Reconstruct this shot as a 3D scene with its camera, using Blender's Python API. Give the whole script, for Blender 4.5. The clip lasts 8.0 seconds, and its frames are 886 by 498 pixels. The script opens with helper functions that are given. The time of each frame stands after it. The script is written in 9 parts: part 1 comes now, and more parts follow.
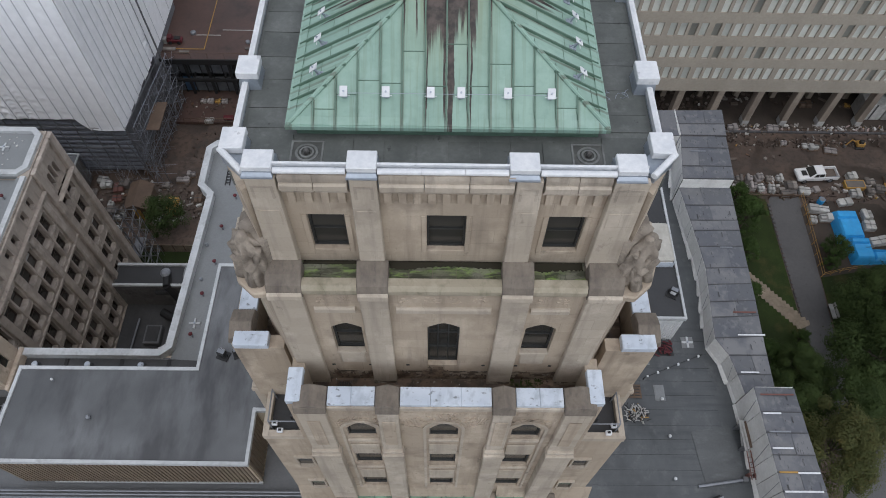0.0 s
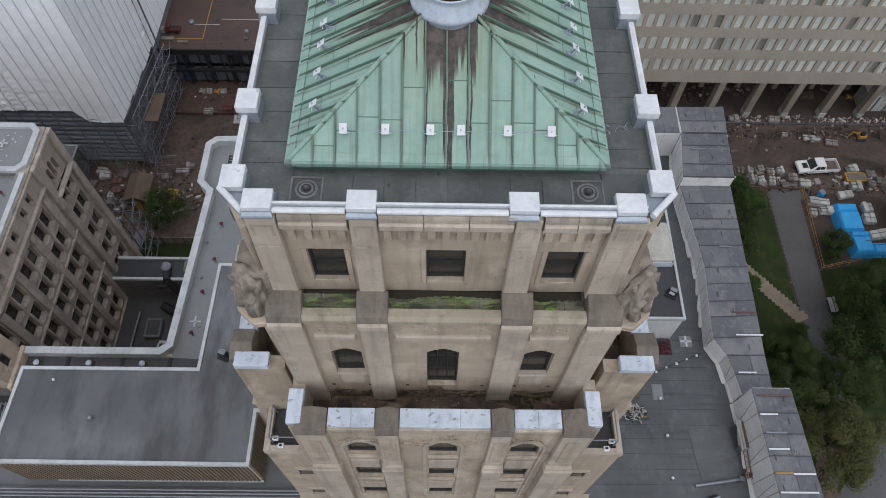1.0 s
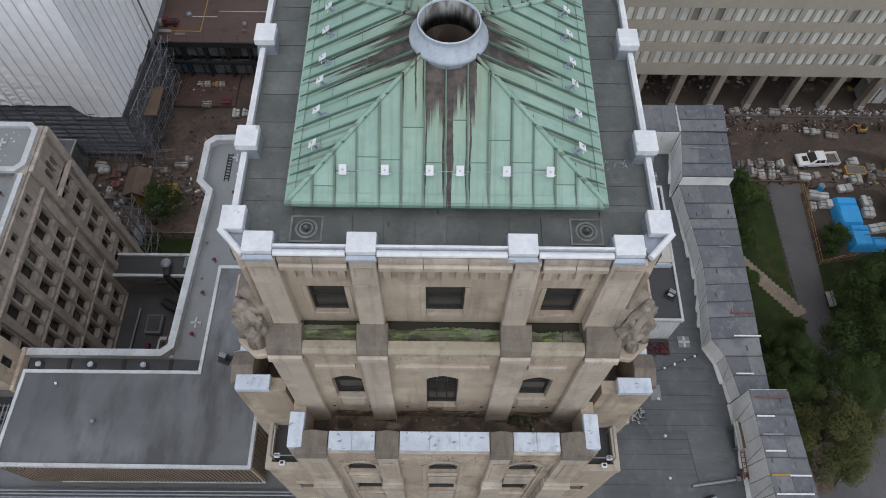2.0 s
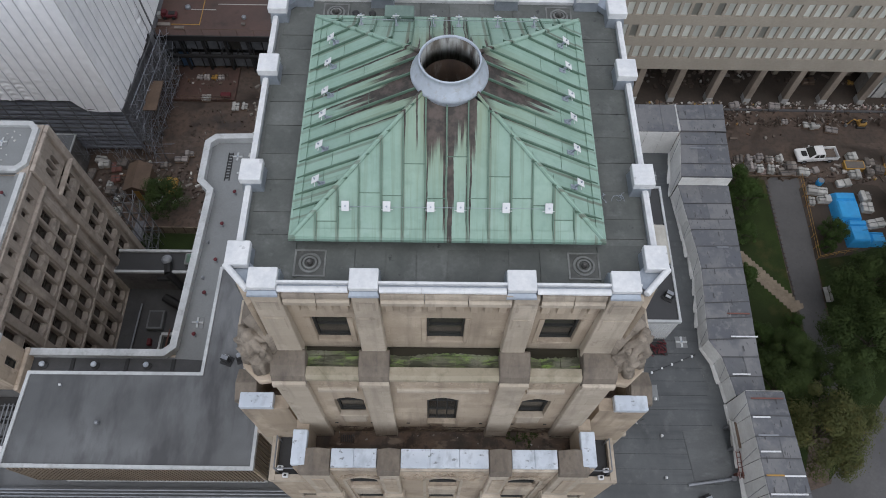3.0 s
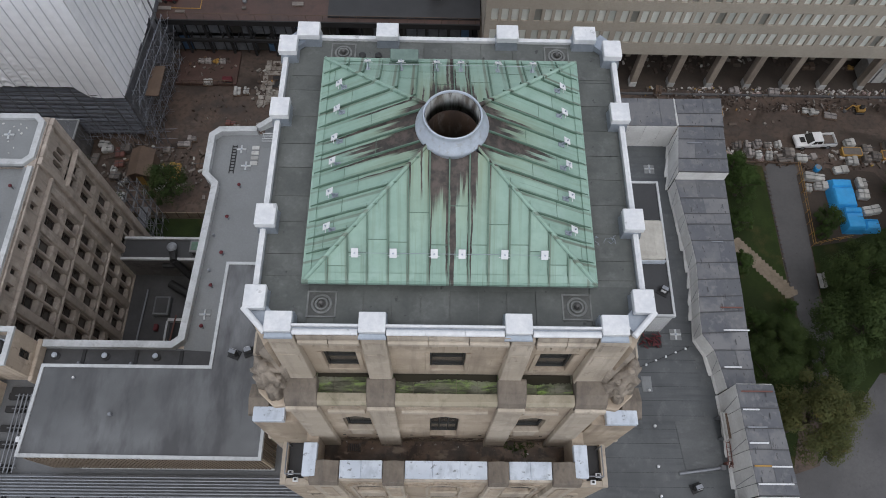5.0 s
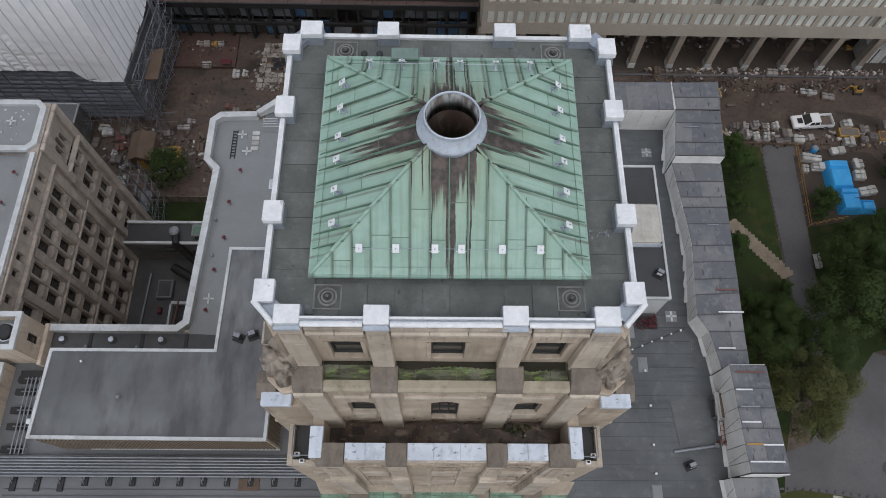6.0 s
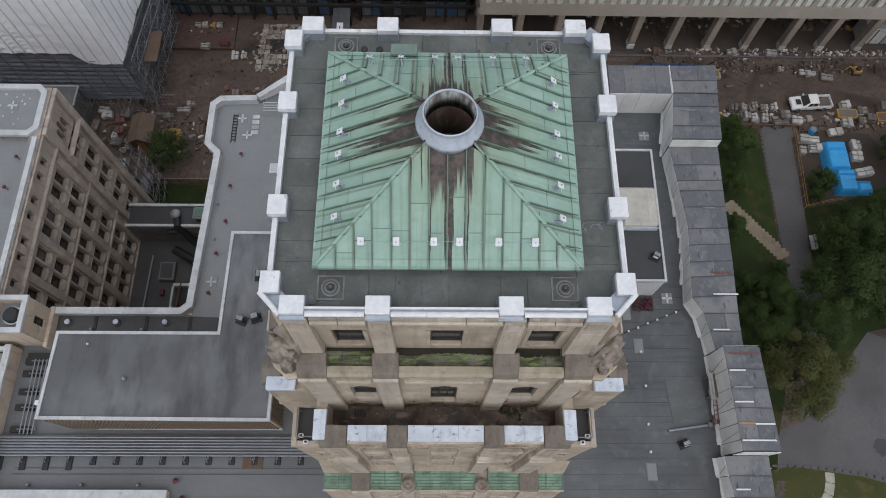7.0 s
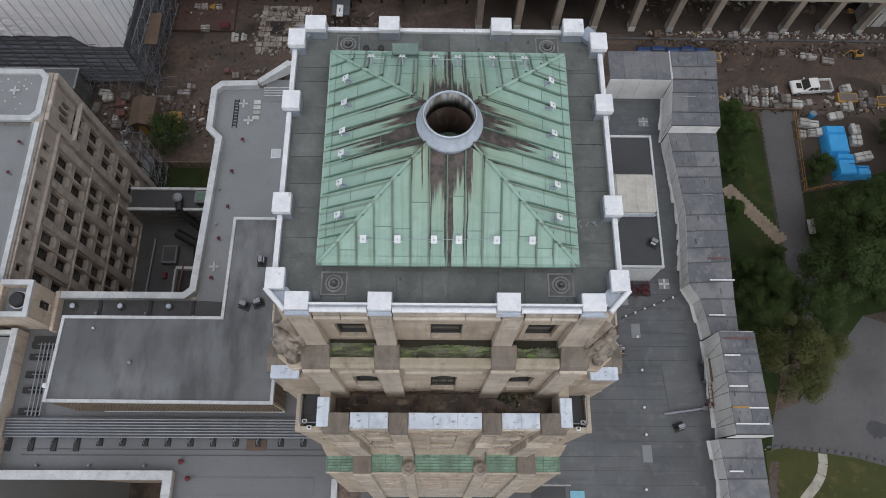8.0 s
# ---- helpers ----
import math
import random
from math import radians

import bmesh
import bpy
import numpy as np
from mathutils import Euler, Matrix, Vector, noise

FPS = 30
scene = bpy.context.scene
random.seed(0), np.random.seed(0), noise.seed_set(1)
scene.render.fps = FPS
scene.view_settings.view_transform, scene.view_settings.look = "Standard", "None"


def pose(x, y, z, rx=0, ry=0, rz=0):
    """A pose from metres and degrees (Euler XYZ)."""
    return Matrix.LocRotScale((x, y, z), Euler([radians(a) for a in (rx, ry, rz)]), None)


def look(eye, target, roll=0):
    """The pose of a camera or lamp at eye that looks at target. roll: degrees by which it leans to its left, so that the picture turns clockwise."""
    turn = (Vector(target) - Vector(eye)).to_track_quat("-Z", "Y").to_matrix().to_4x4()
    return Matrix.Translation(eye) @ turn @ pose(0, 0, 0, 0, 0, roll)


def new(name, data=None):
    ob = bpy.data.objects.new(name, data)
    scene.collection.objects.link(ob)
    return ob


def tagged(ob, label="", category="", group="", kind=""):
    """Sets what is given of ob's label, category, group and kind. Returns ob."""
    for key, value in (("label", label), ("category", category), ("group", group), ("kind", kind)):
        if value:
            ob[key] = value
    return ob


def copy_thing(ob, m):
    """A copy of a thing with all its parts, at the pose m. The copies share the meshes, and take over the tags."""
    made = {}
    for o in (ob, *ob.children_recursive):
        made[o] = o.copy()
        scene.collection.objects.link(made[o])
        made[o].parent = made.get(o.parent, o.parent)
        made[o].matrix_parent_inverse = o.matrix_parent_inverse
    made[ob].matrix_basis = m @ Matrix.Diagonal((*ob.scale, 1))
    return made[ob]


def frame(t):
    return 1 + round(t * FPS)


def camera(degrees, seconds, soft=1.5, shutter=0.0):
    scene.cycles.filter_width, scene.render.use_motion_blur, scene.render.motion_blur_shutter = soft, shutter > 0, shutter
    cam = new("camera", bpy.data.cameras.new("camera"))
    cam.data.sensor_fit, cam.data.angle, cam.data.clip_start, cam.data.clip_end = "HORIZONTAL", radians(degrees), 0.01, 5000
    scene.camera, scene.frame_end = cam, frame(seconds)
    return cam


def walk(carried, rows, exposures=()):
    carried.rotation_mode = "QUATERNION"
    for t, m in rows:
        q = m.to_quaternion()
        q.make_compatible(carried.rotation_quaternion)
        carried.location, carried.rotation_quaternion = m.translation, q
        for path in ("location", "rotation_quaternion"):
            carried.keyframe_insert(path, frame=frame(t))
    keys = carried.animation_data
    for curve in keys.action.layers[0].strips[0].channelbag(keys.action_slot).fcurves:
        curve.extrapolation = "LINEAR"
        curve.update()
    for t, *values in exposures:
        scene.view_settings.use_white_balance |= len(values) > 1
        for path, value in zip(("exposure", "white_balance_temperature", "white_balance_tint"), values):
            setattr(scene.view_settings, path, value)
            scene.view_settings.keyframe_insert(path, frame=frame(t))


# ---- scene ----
cam = camera(65.4, 8.0, soft=0.95)
PATH = [
    (0, (-0.243, 0.54, 67.893), (-0.222, 1.594, 66.194), 1.6),
    (0.5, (-0.25, 1.034, 68.209), (-0.228, 2.066, 66.496), 1.7),
    (1, (-0.249, 1.536, 68.56), (-0.227, 2.546, 66.834), 1.8),
    (1.5, (-0.249, 2.057, 68.898), (-0.226, 3.046, 67.16), 1.8),
    (3, (-0.303, 3.344, 70.05), (-0.277, 4.277, 68.281), 2.1),
    (3.5, (-0.314, 3.669, 70.479), (-0.288, 4.584, 68.701), 2.2),
    (4, (-0.333, 3.979, 70.905), (-0.307, 4.877, 69.118), 2.3),
    (5.5, (-0.435, 4.416, 72.248), (-0.407, 5.248, 70.429), 2.5),
    (6, (-0.447, 4.413, 72.656), (-0.417, 5.215, 70.824), 2.5),
    (6.5, (-0.448, 4.426, 73.033), (-0.418, 5.201, 71.189), 2.6),
    (7, (-0.436, 4.479, 73.414), (-0.404, 5.224, 71.558), 2.7),
    (7.5, (-0.437, 4.571, 73.778), (-0.405, 5.289, 71.911), 2.9),
    (8, (-0.441, 4.718, 74.122), (-0.409, 5.407, 72.245), 3.0),
]
walk(cam, [(t, look(eye, target, roll)) for t, eye, target, roll in PATH],
     exposures=[(0.0, 0.43, 6420, 10), (3.5, 0.41, 6500, 10), (6.0, 0.42, 6580, 10.5), (8.0, 0.43, 6610, 10.5)])

# ---------------------------------------------------------------- light
world = bpy.data.worlds.new("overcast_sky")
scene.world = world
world.use_nodes = True
wn = world.node_tree
sky = wn.nodes.new("ShaderNodeTexSky")
sky.sky_type = "NISHITA"
sky.sun_disc = False
sky.sun_elevation = radians(68)
sky.sun_rotation = radians(168)
soft_sky = wn.nodes.new("ShaderNodeHueSaturation")
soft_sky.inputs["Saturation"].default_value = 0.38
wn.links.new(sky.outputs[0], soft_sky.inputs["Color"])
wn.links.new(soft_sky.outputs[0], wn.nodes["Background"].inputs["Color"])
wn.nodes["Background"].inputs["Strength"].default_value = 0.15

sun_data = bpy.data.lights.new("sun", "SUN")
sun_data.energy = 0.7
sun_data.angle = radians(80)
sun_data.color = (1.0, 0.98, 0.96)
sun = new("sun", sun_data)
SUN_AZ, SUN_EL = radians(168), radians(68)
sun.matrix_world = look((0, 0, 120), (-math.sin(SUN_AZ) * math.cos(SUN_EL), -math.cos(SUN_AZ) * math.cos(SUN_EL), 120 - math.sin(SUN_EL)))


# ---------------------------------------------------------------- materials
class Nodes:
    """Small helper round one node material."""

    def __init__(self, name, rough=0.8, metal=0.0):
        self.mat = bpy.data.materials.new(name)
        self.mat.use_nodes = True
        self.t = self.mat.node_tree
        self.b = self.t.nodes["Principled BSDF"]
        self.b.inputs["Roughness"].default_value = rough
        self.b.inputs["Metallic"].default_value = metal

    def add(self, kind, **values):
        n = self.t.nodes.new(kind)
        for k, v in values.items():
            n.inputs[k].default_value = v
        return n

    def link(self, a, b):
        self.t.links.new(a, b)

    def pos(self, scale=(1, 1, 1)):
        g = self.add("ShaderNodeNewGeometry")
        m = self.add("ShaderNodeMapping")
        m.inputs["Scale"].default_value = scale
        self.link(g.outputs["Position"], m.inputs["Vector"])
        return m.outputs[0]

    def noise(self, scale, detail=4.0, stretch=(1, 1, 1), rough=0.6):
        n = self.add("ShaderNodeTexNoise", Scale=scale, Detail=detail, Roughness=rough)
        self.link(self.pos(stretch), n.inputs["Vector"])
        return n.outputs["Fac"]

    def ramp(self, fac, lo, hi, a=0.0, b=1.0):
        n = self.add("ShaderNodeMapRange")
        n.clamp = True
        for i, v in enumerate((lo, hi, a, b)):
            n.inputs[i + 1].default_value = v
        self.link(fac, n.inputs[0])
        return n.outputs[0]

    def maths(self, op, a, b=0.0, c=0.0):
        n = self.add("ShaderNodeMath")
        n.operation = op
        for i, v in enumerate((a, b, c)):
            if isinstance(v, (int, float)):
                n.inputs[i].default_value = v
            else:
                self.link(v, n.inputs[i])
        return n.outputs[0]

    def mix(self, fac, a, b):
        n = self.add("ShaderNodeMix")
        n.data_type = "RGBA"
        for sock, v in ((n.inputs[0], fac), (n.inputs[6], a), (n.inputs[7], b)):
            if isinstance(v, (int, float)):
                sock.default_value = v
            elif isinstance(v, tuple):
                sock.default_value = (*v, 1) if len(v) == 3 else v
            else:
                self.link(v, sock)
        return n.outputs[2]

    def colour(self, c):
        if isinstance(c, tuple):
            self.b.inputs["Base Color"].default_value = (*c, 1)
        else:
            self.link(c, self.b.inputs["Base Color"])
        return self

    def bump(self, fac, strength=0.3, distance=0.02):
        n = self.add("ShaderNodeBump", Strength=strength, Distance=distance)
        self.link(fac, n.inputs["Height"])
        self.link(n.outputs[0], self.b.inputs["Normal"])
        return self

    def random(self):
        return self.add("ShaderNodeObjectInfo").outputs["Random"]


def weathered(name, base, dark, rough=0.8, metal=0.0, big=0.5, fine=9.0, streak=(1, 1, 1), amount=0.6, bump=0.25, vary=0.0, extra=None, spots=0.0, spec=0.5):
    """A surface with blotches at a large scale, grain at a fine one, and some difference from piece to piece."""
    n = Nodes(name, rough, metal)
    blot = n.ramp(n.noise(big, 5, streak), 0.35, 0.72)
    c = n.mix(n.maths("MULTIPLY", blot, amount), base, dark)
    if extra:
        c = n.mix(n.ramp(n.noise(big * 2.7, 6, streak), 0.55, 0.75, 0, 0.7), c, extra)
    grain = n.noise(fine, 6)
    c = n.mix(n.ramp(grain, 0.3, 0.8, 0, 0.35), c, tuple(v * 0.62 for v in dark))
    if spots:
        c = n.mix(n.ramp(n.noise(3.3, 3), 0.66, 0.72, 0, spots), c, tuple(v * 0.4 for v in dark))
    if vary:
        c = n.mix(n.maths("MULTIPLY", n.random(), vary), c, tuple(v * 0.5 for v in dark))
    n.colour(c)
    n.bump(grain, bump, 0.02)
    n.b.inputs["Specular IOR Level"].default_value = spec
    return n.mat


def limestone(name, base, dark, stain):
    """Ashlar: blocks of different tone with faint joints, large soiled and washed patches, rain streaks."""
    n = Nodes(name, 0.88)
    g = n.add("ShaderNodeNewGeometry")
    sep = n.add("ShaderNodeSeparateXYZ")
    n.link(g.outputs["Position"], sep.inputs[0])
    cmb = n.add("ShaderNodeCombineXYZ")
    n.link(n.maths("ADD", sep.outputs[0], sep.outputs[1]), cmb.inputs[0])
    n.link(sep.outputs[2], cmb.inputs[1])
    brick = n.add("ShaderNodeTexBrick", Scale=1.0)
    brick.inputs["Color1"].default_value = (0, 0, 0, 1)
    brick.inputs["Color2"].default_value = (1, 1, 1, 1)
    brick.inputs["Mortar"].default_value = (0.5, 0.5, 0.5, 1)
    brick.inputs["Mortar Size"].default_value = 0.007
    brick.inputs["Brick Width"].default_value = 1.25
    brick.inputs["Row Height"].default_value = 0.56
    n.link(cmb.outputs[0], brick.inputs["Vector"])
    warp = n.noise(0.5, 3)
    c = n.mix(n.maths("MULTIPLY", brick.outputs["Color"], 0.55), base, dark)
    c = n.mix(n.ramp(n.noise(0.42, 5), 0.4, 0.66, 0, 0.55), c, dark)
    pale = tuple(min(0.75, v * 1.16 + 0.035) for v in base)
    c = n.mix(n.ramp(n.noise(0.8, 5, (1, 1, 0.7)), 0.52, 0.66, 0, 0.75), c, pale)
    # rain streaks, broad soiling, a few patches of black crust
    c = n.mix(n.ramp(n.noise(1.3, 6, (2.4, 2.4, 0.14)), 0.52, 0.72, 0, 0.6), c, stain)
    c = n.mix(n.ramp(n.noise(0.9, 7), 0.54, 0.7, 0, 0.6), c, stain)
    c = n.mix(n.ramp(n.noise(2.3, 8, (1, 1, 0.6)), 0.64, 0.72, 0, 0.55), c, tuple(v * 0.55 for v in stain))
    grain = n.noise(16, 5)
    c = n.mix(n.ramp(grain, 0.5, 0.85, 0, 0.22), c, tuple(v * 0.8 for v in stain))
    c = n.mix(n.maths("MULTIPLY", brick.outputs["Fac"], n.ramp(warp, 0.42, 0.65, 0.05, 0.4)), c, tuple(v * 0.7 for v in stain))
    n.colour(c)
    n.bump(n.maths("SUBTRACT", grain, brick.outputs["Fac"]), 0.3, 0.02)
    return n.mat


def moss_ledge():
    """Stone slabs grown over with moss, patches of bare stone and dark damp."""
    n = Nodes("mossy_damp_stone", 0.8)
    green = n.ramp(n.noise(1.1, 8, (0.8, 2.0, 1)), 0.4, 0.56)
    c = n.mix(green, (0.12, 0.118, 0.088), (0.105, 0.155, 0.045))
    c = n.mix(n.ramp(n.noise(4.2, 9, (0.45, 2.6, 1)), 0.47, 0.55, 0, 0.92), c, (0.03, 0.034, 0.019))
    c = n.mix(n.ramp(n.noise(2.4, 8, (0.6, 1.6, 1)), 0.55, 0.62, 0, 0.85), c, (0.235, 0.37, 0.085))
    c = n.mix(n.ramp(n.noise(0.9, 6, (1, 2.0, 1)), 0.53, 0.62, 0, 0.75), c, (0.2, 0.195, 0.16))
    c = n.mix(n.ramp(n.noise(11.0, 5), 0.56, 0.66, 0, 0.6), c, (0.05, 0.055, 0.028))
    c = n.mix(n.maths("MULTIPLY", n.random(), 0.4), c, (0.19, 0.185, 0.13))
    n.colour(c)
    n.bump(n.noise(9, 6), 0.4, 0.03)
    return n.mat


CY = 14.05  # the tower's axis in y


def copper_patina():
    """Patina with darker bands along the seams and rusty run-off below the round shaft, panel by panel."""
    n = Nodes("green_copper_patina", 0.6, 0.0)
    g = n.add("ShaderNodeNewGeometry")
    sep = n.add("ShaderNodeSeparateXYZ")
    n.link(g.outputs["Position"], sep.inputs[0])
    rx, ry = sep.outputs[0], n.maths("SUBTRACT", sep.outputs[1], CY + 0.13)
    ax, ay = n.maths("ABSOLUTE", rx), n.maths("ABSOLUTE", ry)
    down = n.maths("DIVIDE", n.maths("MAXIMUM", ax, ay), 3.45)
    side = n.maths("GREATER_THAN", ax, ay)
    lat = n.maths("ADD", n.maths("MULTIPLY", rx, n.maths("SUBTRACT", 1.0, side)), n.maths("MULTIPLY", ry, side))
    key = n.maths("ADD", n.maths("MULTIPLY", side, 13.0), n.maths("MULTIPLY", n.maths("GREATER_THAN", n.maths("ADD", rx, ry), 0.0), 29.0))

    def runs(across, along, detail):
        v = n.add("ShaderNodeCombineXYZ")
        n.link(n.maths("MULTIPLY", lat, across), v.inputs[0])
        n.link(n.maths("MULTIPLY", down, along), v.inputs[1])
        n.link(key, v.inputs[2])
        t = n.add("ShaderNodeTexNoise", Scale=1.0, Detail=detail, Roughness=0.65)
        n.link(v.outputs[0], t.inputs["Vector"])
        return t.outputs["Fac"]

    wander = n.ramp(runs(2.0, 2.6, 4.0), 0.3, 0.7, -0.028, 0.028)

    def reach(stops):
        """How far down the slope the run-off has got, by the place along the eave."""
        r = n.add("ShaderNodeValToRGB")
        r.color_ramp.interpolation = "CONSTANT"
        n.link(n.maths("ADD", n.maths("DIVIDE", n.maths("ADD", lat, wander), 2.4), 0.5), r.inputs[0])
        for k, (u, d) in enumerate(stops):
            at = u / 2.4 + 0.5
            e = r.color_ramp.elements[0] if k == 0 else r.color_ramp.elements[-1] if k == len(stops) - 1 else r.color_ramp.elements.new(at)
            e.position, e.color = at, (d, d, d, 1)
        return r.outputs[0]

    c = n.mix(n.ramp(n.noise(0.9, 5), 0.35, 0.7), (0.238, 0.358, 0.294), (0.3, 0.435, 0.36))
    c = n.mix(n.ramp(n.noise(5.0, 6), 0.48, 0.78, 0, 0.45), c, (0.165, 0.27, 0.22))
    c = n.mix(n.ramp(n.noise(1.9, 7), 0.52, 0.7, 0, 0.5), c, (0.345, 0.47, 0.425))
    c = n.mix(n.maths("MULTIPLY", n.random(), 0.38), c, (0.175, 0.29, 0.235))
    fine, broad = runs(16.0, 1.3, 3.0), runs(5.0, 0.9, 4.0)
    c = n.mix(n.ramp(broad, 0.52, 0.7, 0, 0.5), c, (0.15, 0.215, 0.15))
    c = n.mix(n.ramp(fine, 0.62, 0.76, 0, 0.55), c, (0.1, 0.13, 0.095))
    # darker brown bands along the standing seams, broken up by noise
    bay = n.maths("FRACT", n.maths("ADD", n.maths("DIVIDE", n.maths("ADD", lat, 0.05), 0.485), 40.5))
    edge = n.ramp(n.maths("ABSOLUTE", n.maths("SUBTRACT", bay, 0.5)), 0.05, 0.1, 1, 0)
    c = n.mix(n.maths("MULTIPLY", edge, n.ramp(broad, 0.38, 0.58, 0.15, 0.75)), c, (0.11, 0.12, 0.09))
    # olive halo round the ring
    halo = n.maths("MULTIPLY", n.ramp(n.maths("ABSOLUTE", lat), 0.5, 1.25, 1, 0), n.ramp(down, 0.22, 0.8, 1, 0))
    c = n.mix(n.maths("MULTIPLY", halo, n.ramp(broad, 0.3, 0.6, 0.15, 0.9)), c, (0.2, 0.225, 0.125))
    ends = reach([(-1.2, 0.0), (-1.03, 0.5), (-0.98, 0.0), (-0.74, 0.5), (-0.7, 0.2), (-0.56, 0.5), (-0.5, 1.0), (-0.47, 0.58), (-0.36, 0.54), (-0.27, 0.5), (-0.2, 0.56), (-0.13, 0.98), (-0.07, 0.5), (-0.02, 1.1), (0.08, 0.86), (0.12, 0.52), (0.2, 0.42), (0.27, 0.5), (0.33, 0.4), (0.39, 0.98), (0.42, 0.5), (0.46, 1.0), (0.5, 0.56), (0.58, 0.42), (0.62, 0.2), (0.88, 0.5), (0.92, 0.0)])
    flanks = reach([(-1.2, 0.0), (-1.02, 0.72), (-0.98, 0.3), (-0.6, 0.45), (-0.53, 0.95), (-0.47, 0.55), (-0.4, 0.72), (-0.3, 0.62), (-0.22, 0.8), (-0.12, 0.7), (-0.06, 1.0), (-0.01, 0.5), (0.1, 0.42), (0.2, 0.55), (0.32, 0.46), (0.4, 0.95), (0.46, 0.62), (0.54, 0.4), (0.7, 0.3), (0.88, 0.75), (0.93, 0.0)])
    far = n.maths("ADD", n.maths("MULTIPLY", ends, n.maths("SUBTRACT", 1.0, side)), n.maths("MULTIPLY", flanks, side))
    lag = n.maths("SUBTRACT", n.maths("MULTIPLY", far, n.ramp(fine, 0.25, 0.7, 1.12, 0.86)), down)
    soak = n.ramp(lag, -0.015, 0.07)
    thin = n.ramp(n.maths("ADD", fine, n.maths("MULTIPLY", lag, 0.9)), 0.38, 0.54, 0.55, 0.98)
    rust = n.mix(n.ramp(n.noise(4.0, 7), 0.42, 0.62), (0.026, 0.019, 0.017), (0.082, 0.06, 0.052))
    c = n.mix(n.maths("MULTIPLY", soak, thin), c, rust)
    n.colour(c)
    n.bump(n.noise(7, 4), 0.18, 0.02)
    return n.mat


M = {}
M["stone"] = limestone("tower_limestone", (0.425, 0.352, 0.272), (0.345, 0.28, 0.212), (0.215, 0.175, 0.138))
M["stone_pale"] = limestone("pilaster_limestone", (0.45, 0.39, 0.318), (0.37, 0.317, 0.252), (0.24, 0.205, 0.168))
M["stone_dark"] = weathered("soiled_limestone", (0.215, 0.182, 0.148), (0.115, 0.096, 0.08), 0.9, big=1.5, fine=11, amount=0.85, streak=(2.2, 1, 0.5), extra=(0.1, 0.088, 0.078))
M["stone_wing"] = limestone("wing_limestone", (0.5, 0.415, 0.33), (0.4, 0.33, 0.26), (0.25, 0.205, 0.165))
M["statue_stone"] = weathered("statue_limestone", (0.34, 0.292, 0.24), (0.15, 0.125, 0.1), 0.9, big=2.2, fine=9, amount=1.0, bump=0.4, extra=(0.09, 0.075, 0.06))
M["cornice"] = limestone("crusted_cornice_limestone", (0.4, 0.345, 0.28), (0.27, 0.23, 0.19), (0.12, 0.105, 0.09))
M["rim"] = limestone("green_stained_limestone", (0.385, 0.335, 0.258), (0.295, 0.265, 0.19), (0.15, 0.145, 0.09))
M["moss"] = moss_ledge()
n_ = Nodes("wet_brown_terrace", 0.5)
tr_ = n_.mix(n_.ramp(n_.noise(0.9, 7, (0.7, 1.6, 1)), 0.38, 0.6), (0.15, 0.1, 0.068), (0.06, 0.039, 0.027))
tr_ = n_.mix(n_.ramp(n_.noise(2.3, 8, (1, 0.8, 1)), 0.5, 0.6, 0, 0.85), tr_, (0.035, 0.024, 0.018))
tr_ = n_.mix(n_.ramp(n_.noise(1.7, 7, (0.8, 1.5, 1)), 0.56, 0.66, 0, 0.7), tr_, (0.27, 0.205, 0.15))
n_.colour(tr_).bump(n_.noise(7, 6), 0.3, 0.02)
n_.link(n_.ramp(n_.noise(0.8, 6), 0.45, 0.6, 0.35, 0.75), n_.b.inputs["Roughness"])
M["terrace"] = n_.mat
M["copper"] = copper_patina()
# darker than the sheets: the shadow of the roof seams is in this green
M["copper_seam"] = weathered("dark_copper_seam", (0.125, 0.21, 0.158), (0.075, 0.13, 0.095), 0.6, big=1.5, fine=8, amount=0.8, bump=0.1)
M["copper_ledge"] = weathered("green_copper_ledge", (0.2, 0.33, 0.23), (0.085, 0.13, 0.08), 0.6, big=1.3, fine=6, amount=1.0, extra=(0.03, 0.03, 0.024), spots=0.9)
M["white_metal"] = weathered("white_coated_metal", (0.74, 0.745, 0.748), (0.54, 0.56, 0.59), 0.4, big=2.6, fine=9, amount=0.75, bump=0.12, spots=0.5)
n_ = Nodes("worn_white_flashing", 0.4)
fl_ = n_.mix(n_.ramp(n_.noise(0.9, 5), 0.35, 0.65), (0.62, 0.67, 0.73), (0.48, 0.53, 0.6))
fl_ = n_.mix(n_.ramp(n_.noise(3.2, 8, (1, 0.6, 1)), 0.5, 0.66, 0, 0.7), fl_, (0.34, 0.38, 0.43))
fl_ = n_.mix(n_.ramp(n_.noise(5.5, 8, (0.8, 1.3, 1)), 0.6, 0.67, 0, 0.8), fl_, (0.13, 0.14, 0.15))
n_.colour(fl_).bump(n_.noise(7, 4), 0.15, 0.02)
M["white_worn"] = n_.mat
M["ring_metal"] = weathered("pale_ring_metal", (0.52, 0.58, 0.66), (0.36, 0.4, 0.46), 0.35, 0.2, big=2.6, fine=8, amount=0.7, bump=0.1, extra=(0.3, 0.28, 0.25))
M["condenser_lid"] = weathered("grey_green_lid", (0.15, 0.22, 0.19), (0.1, 0.15, 0.13), 0.5, big=2.0, fine=8, amount=0.6, bump=0.05)
M["zinc"] = weathered("blue_grey_zinc", (0.4, 0.445, 0.5), (0.27, 0.3, 0.345), 0.35, 0.5, big=2.4, fine=8, amount=0.6, bump=0.1)
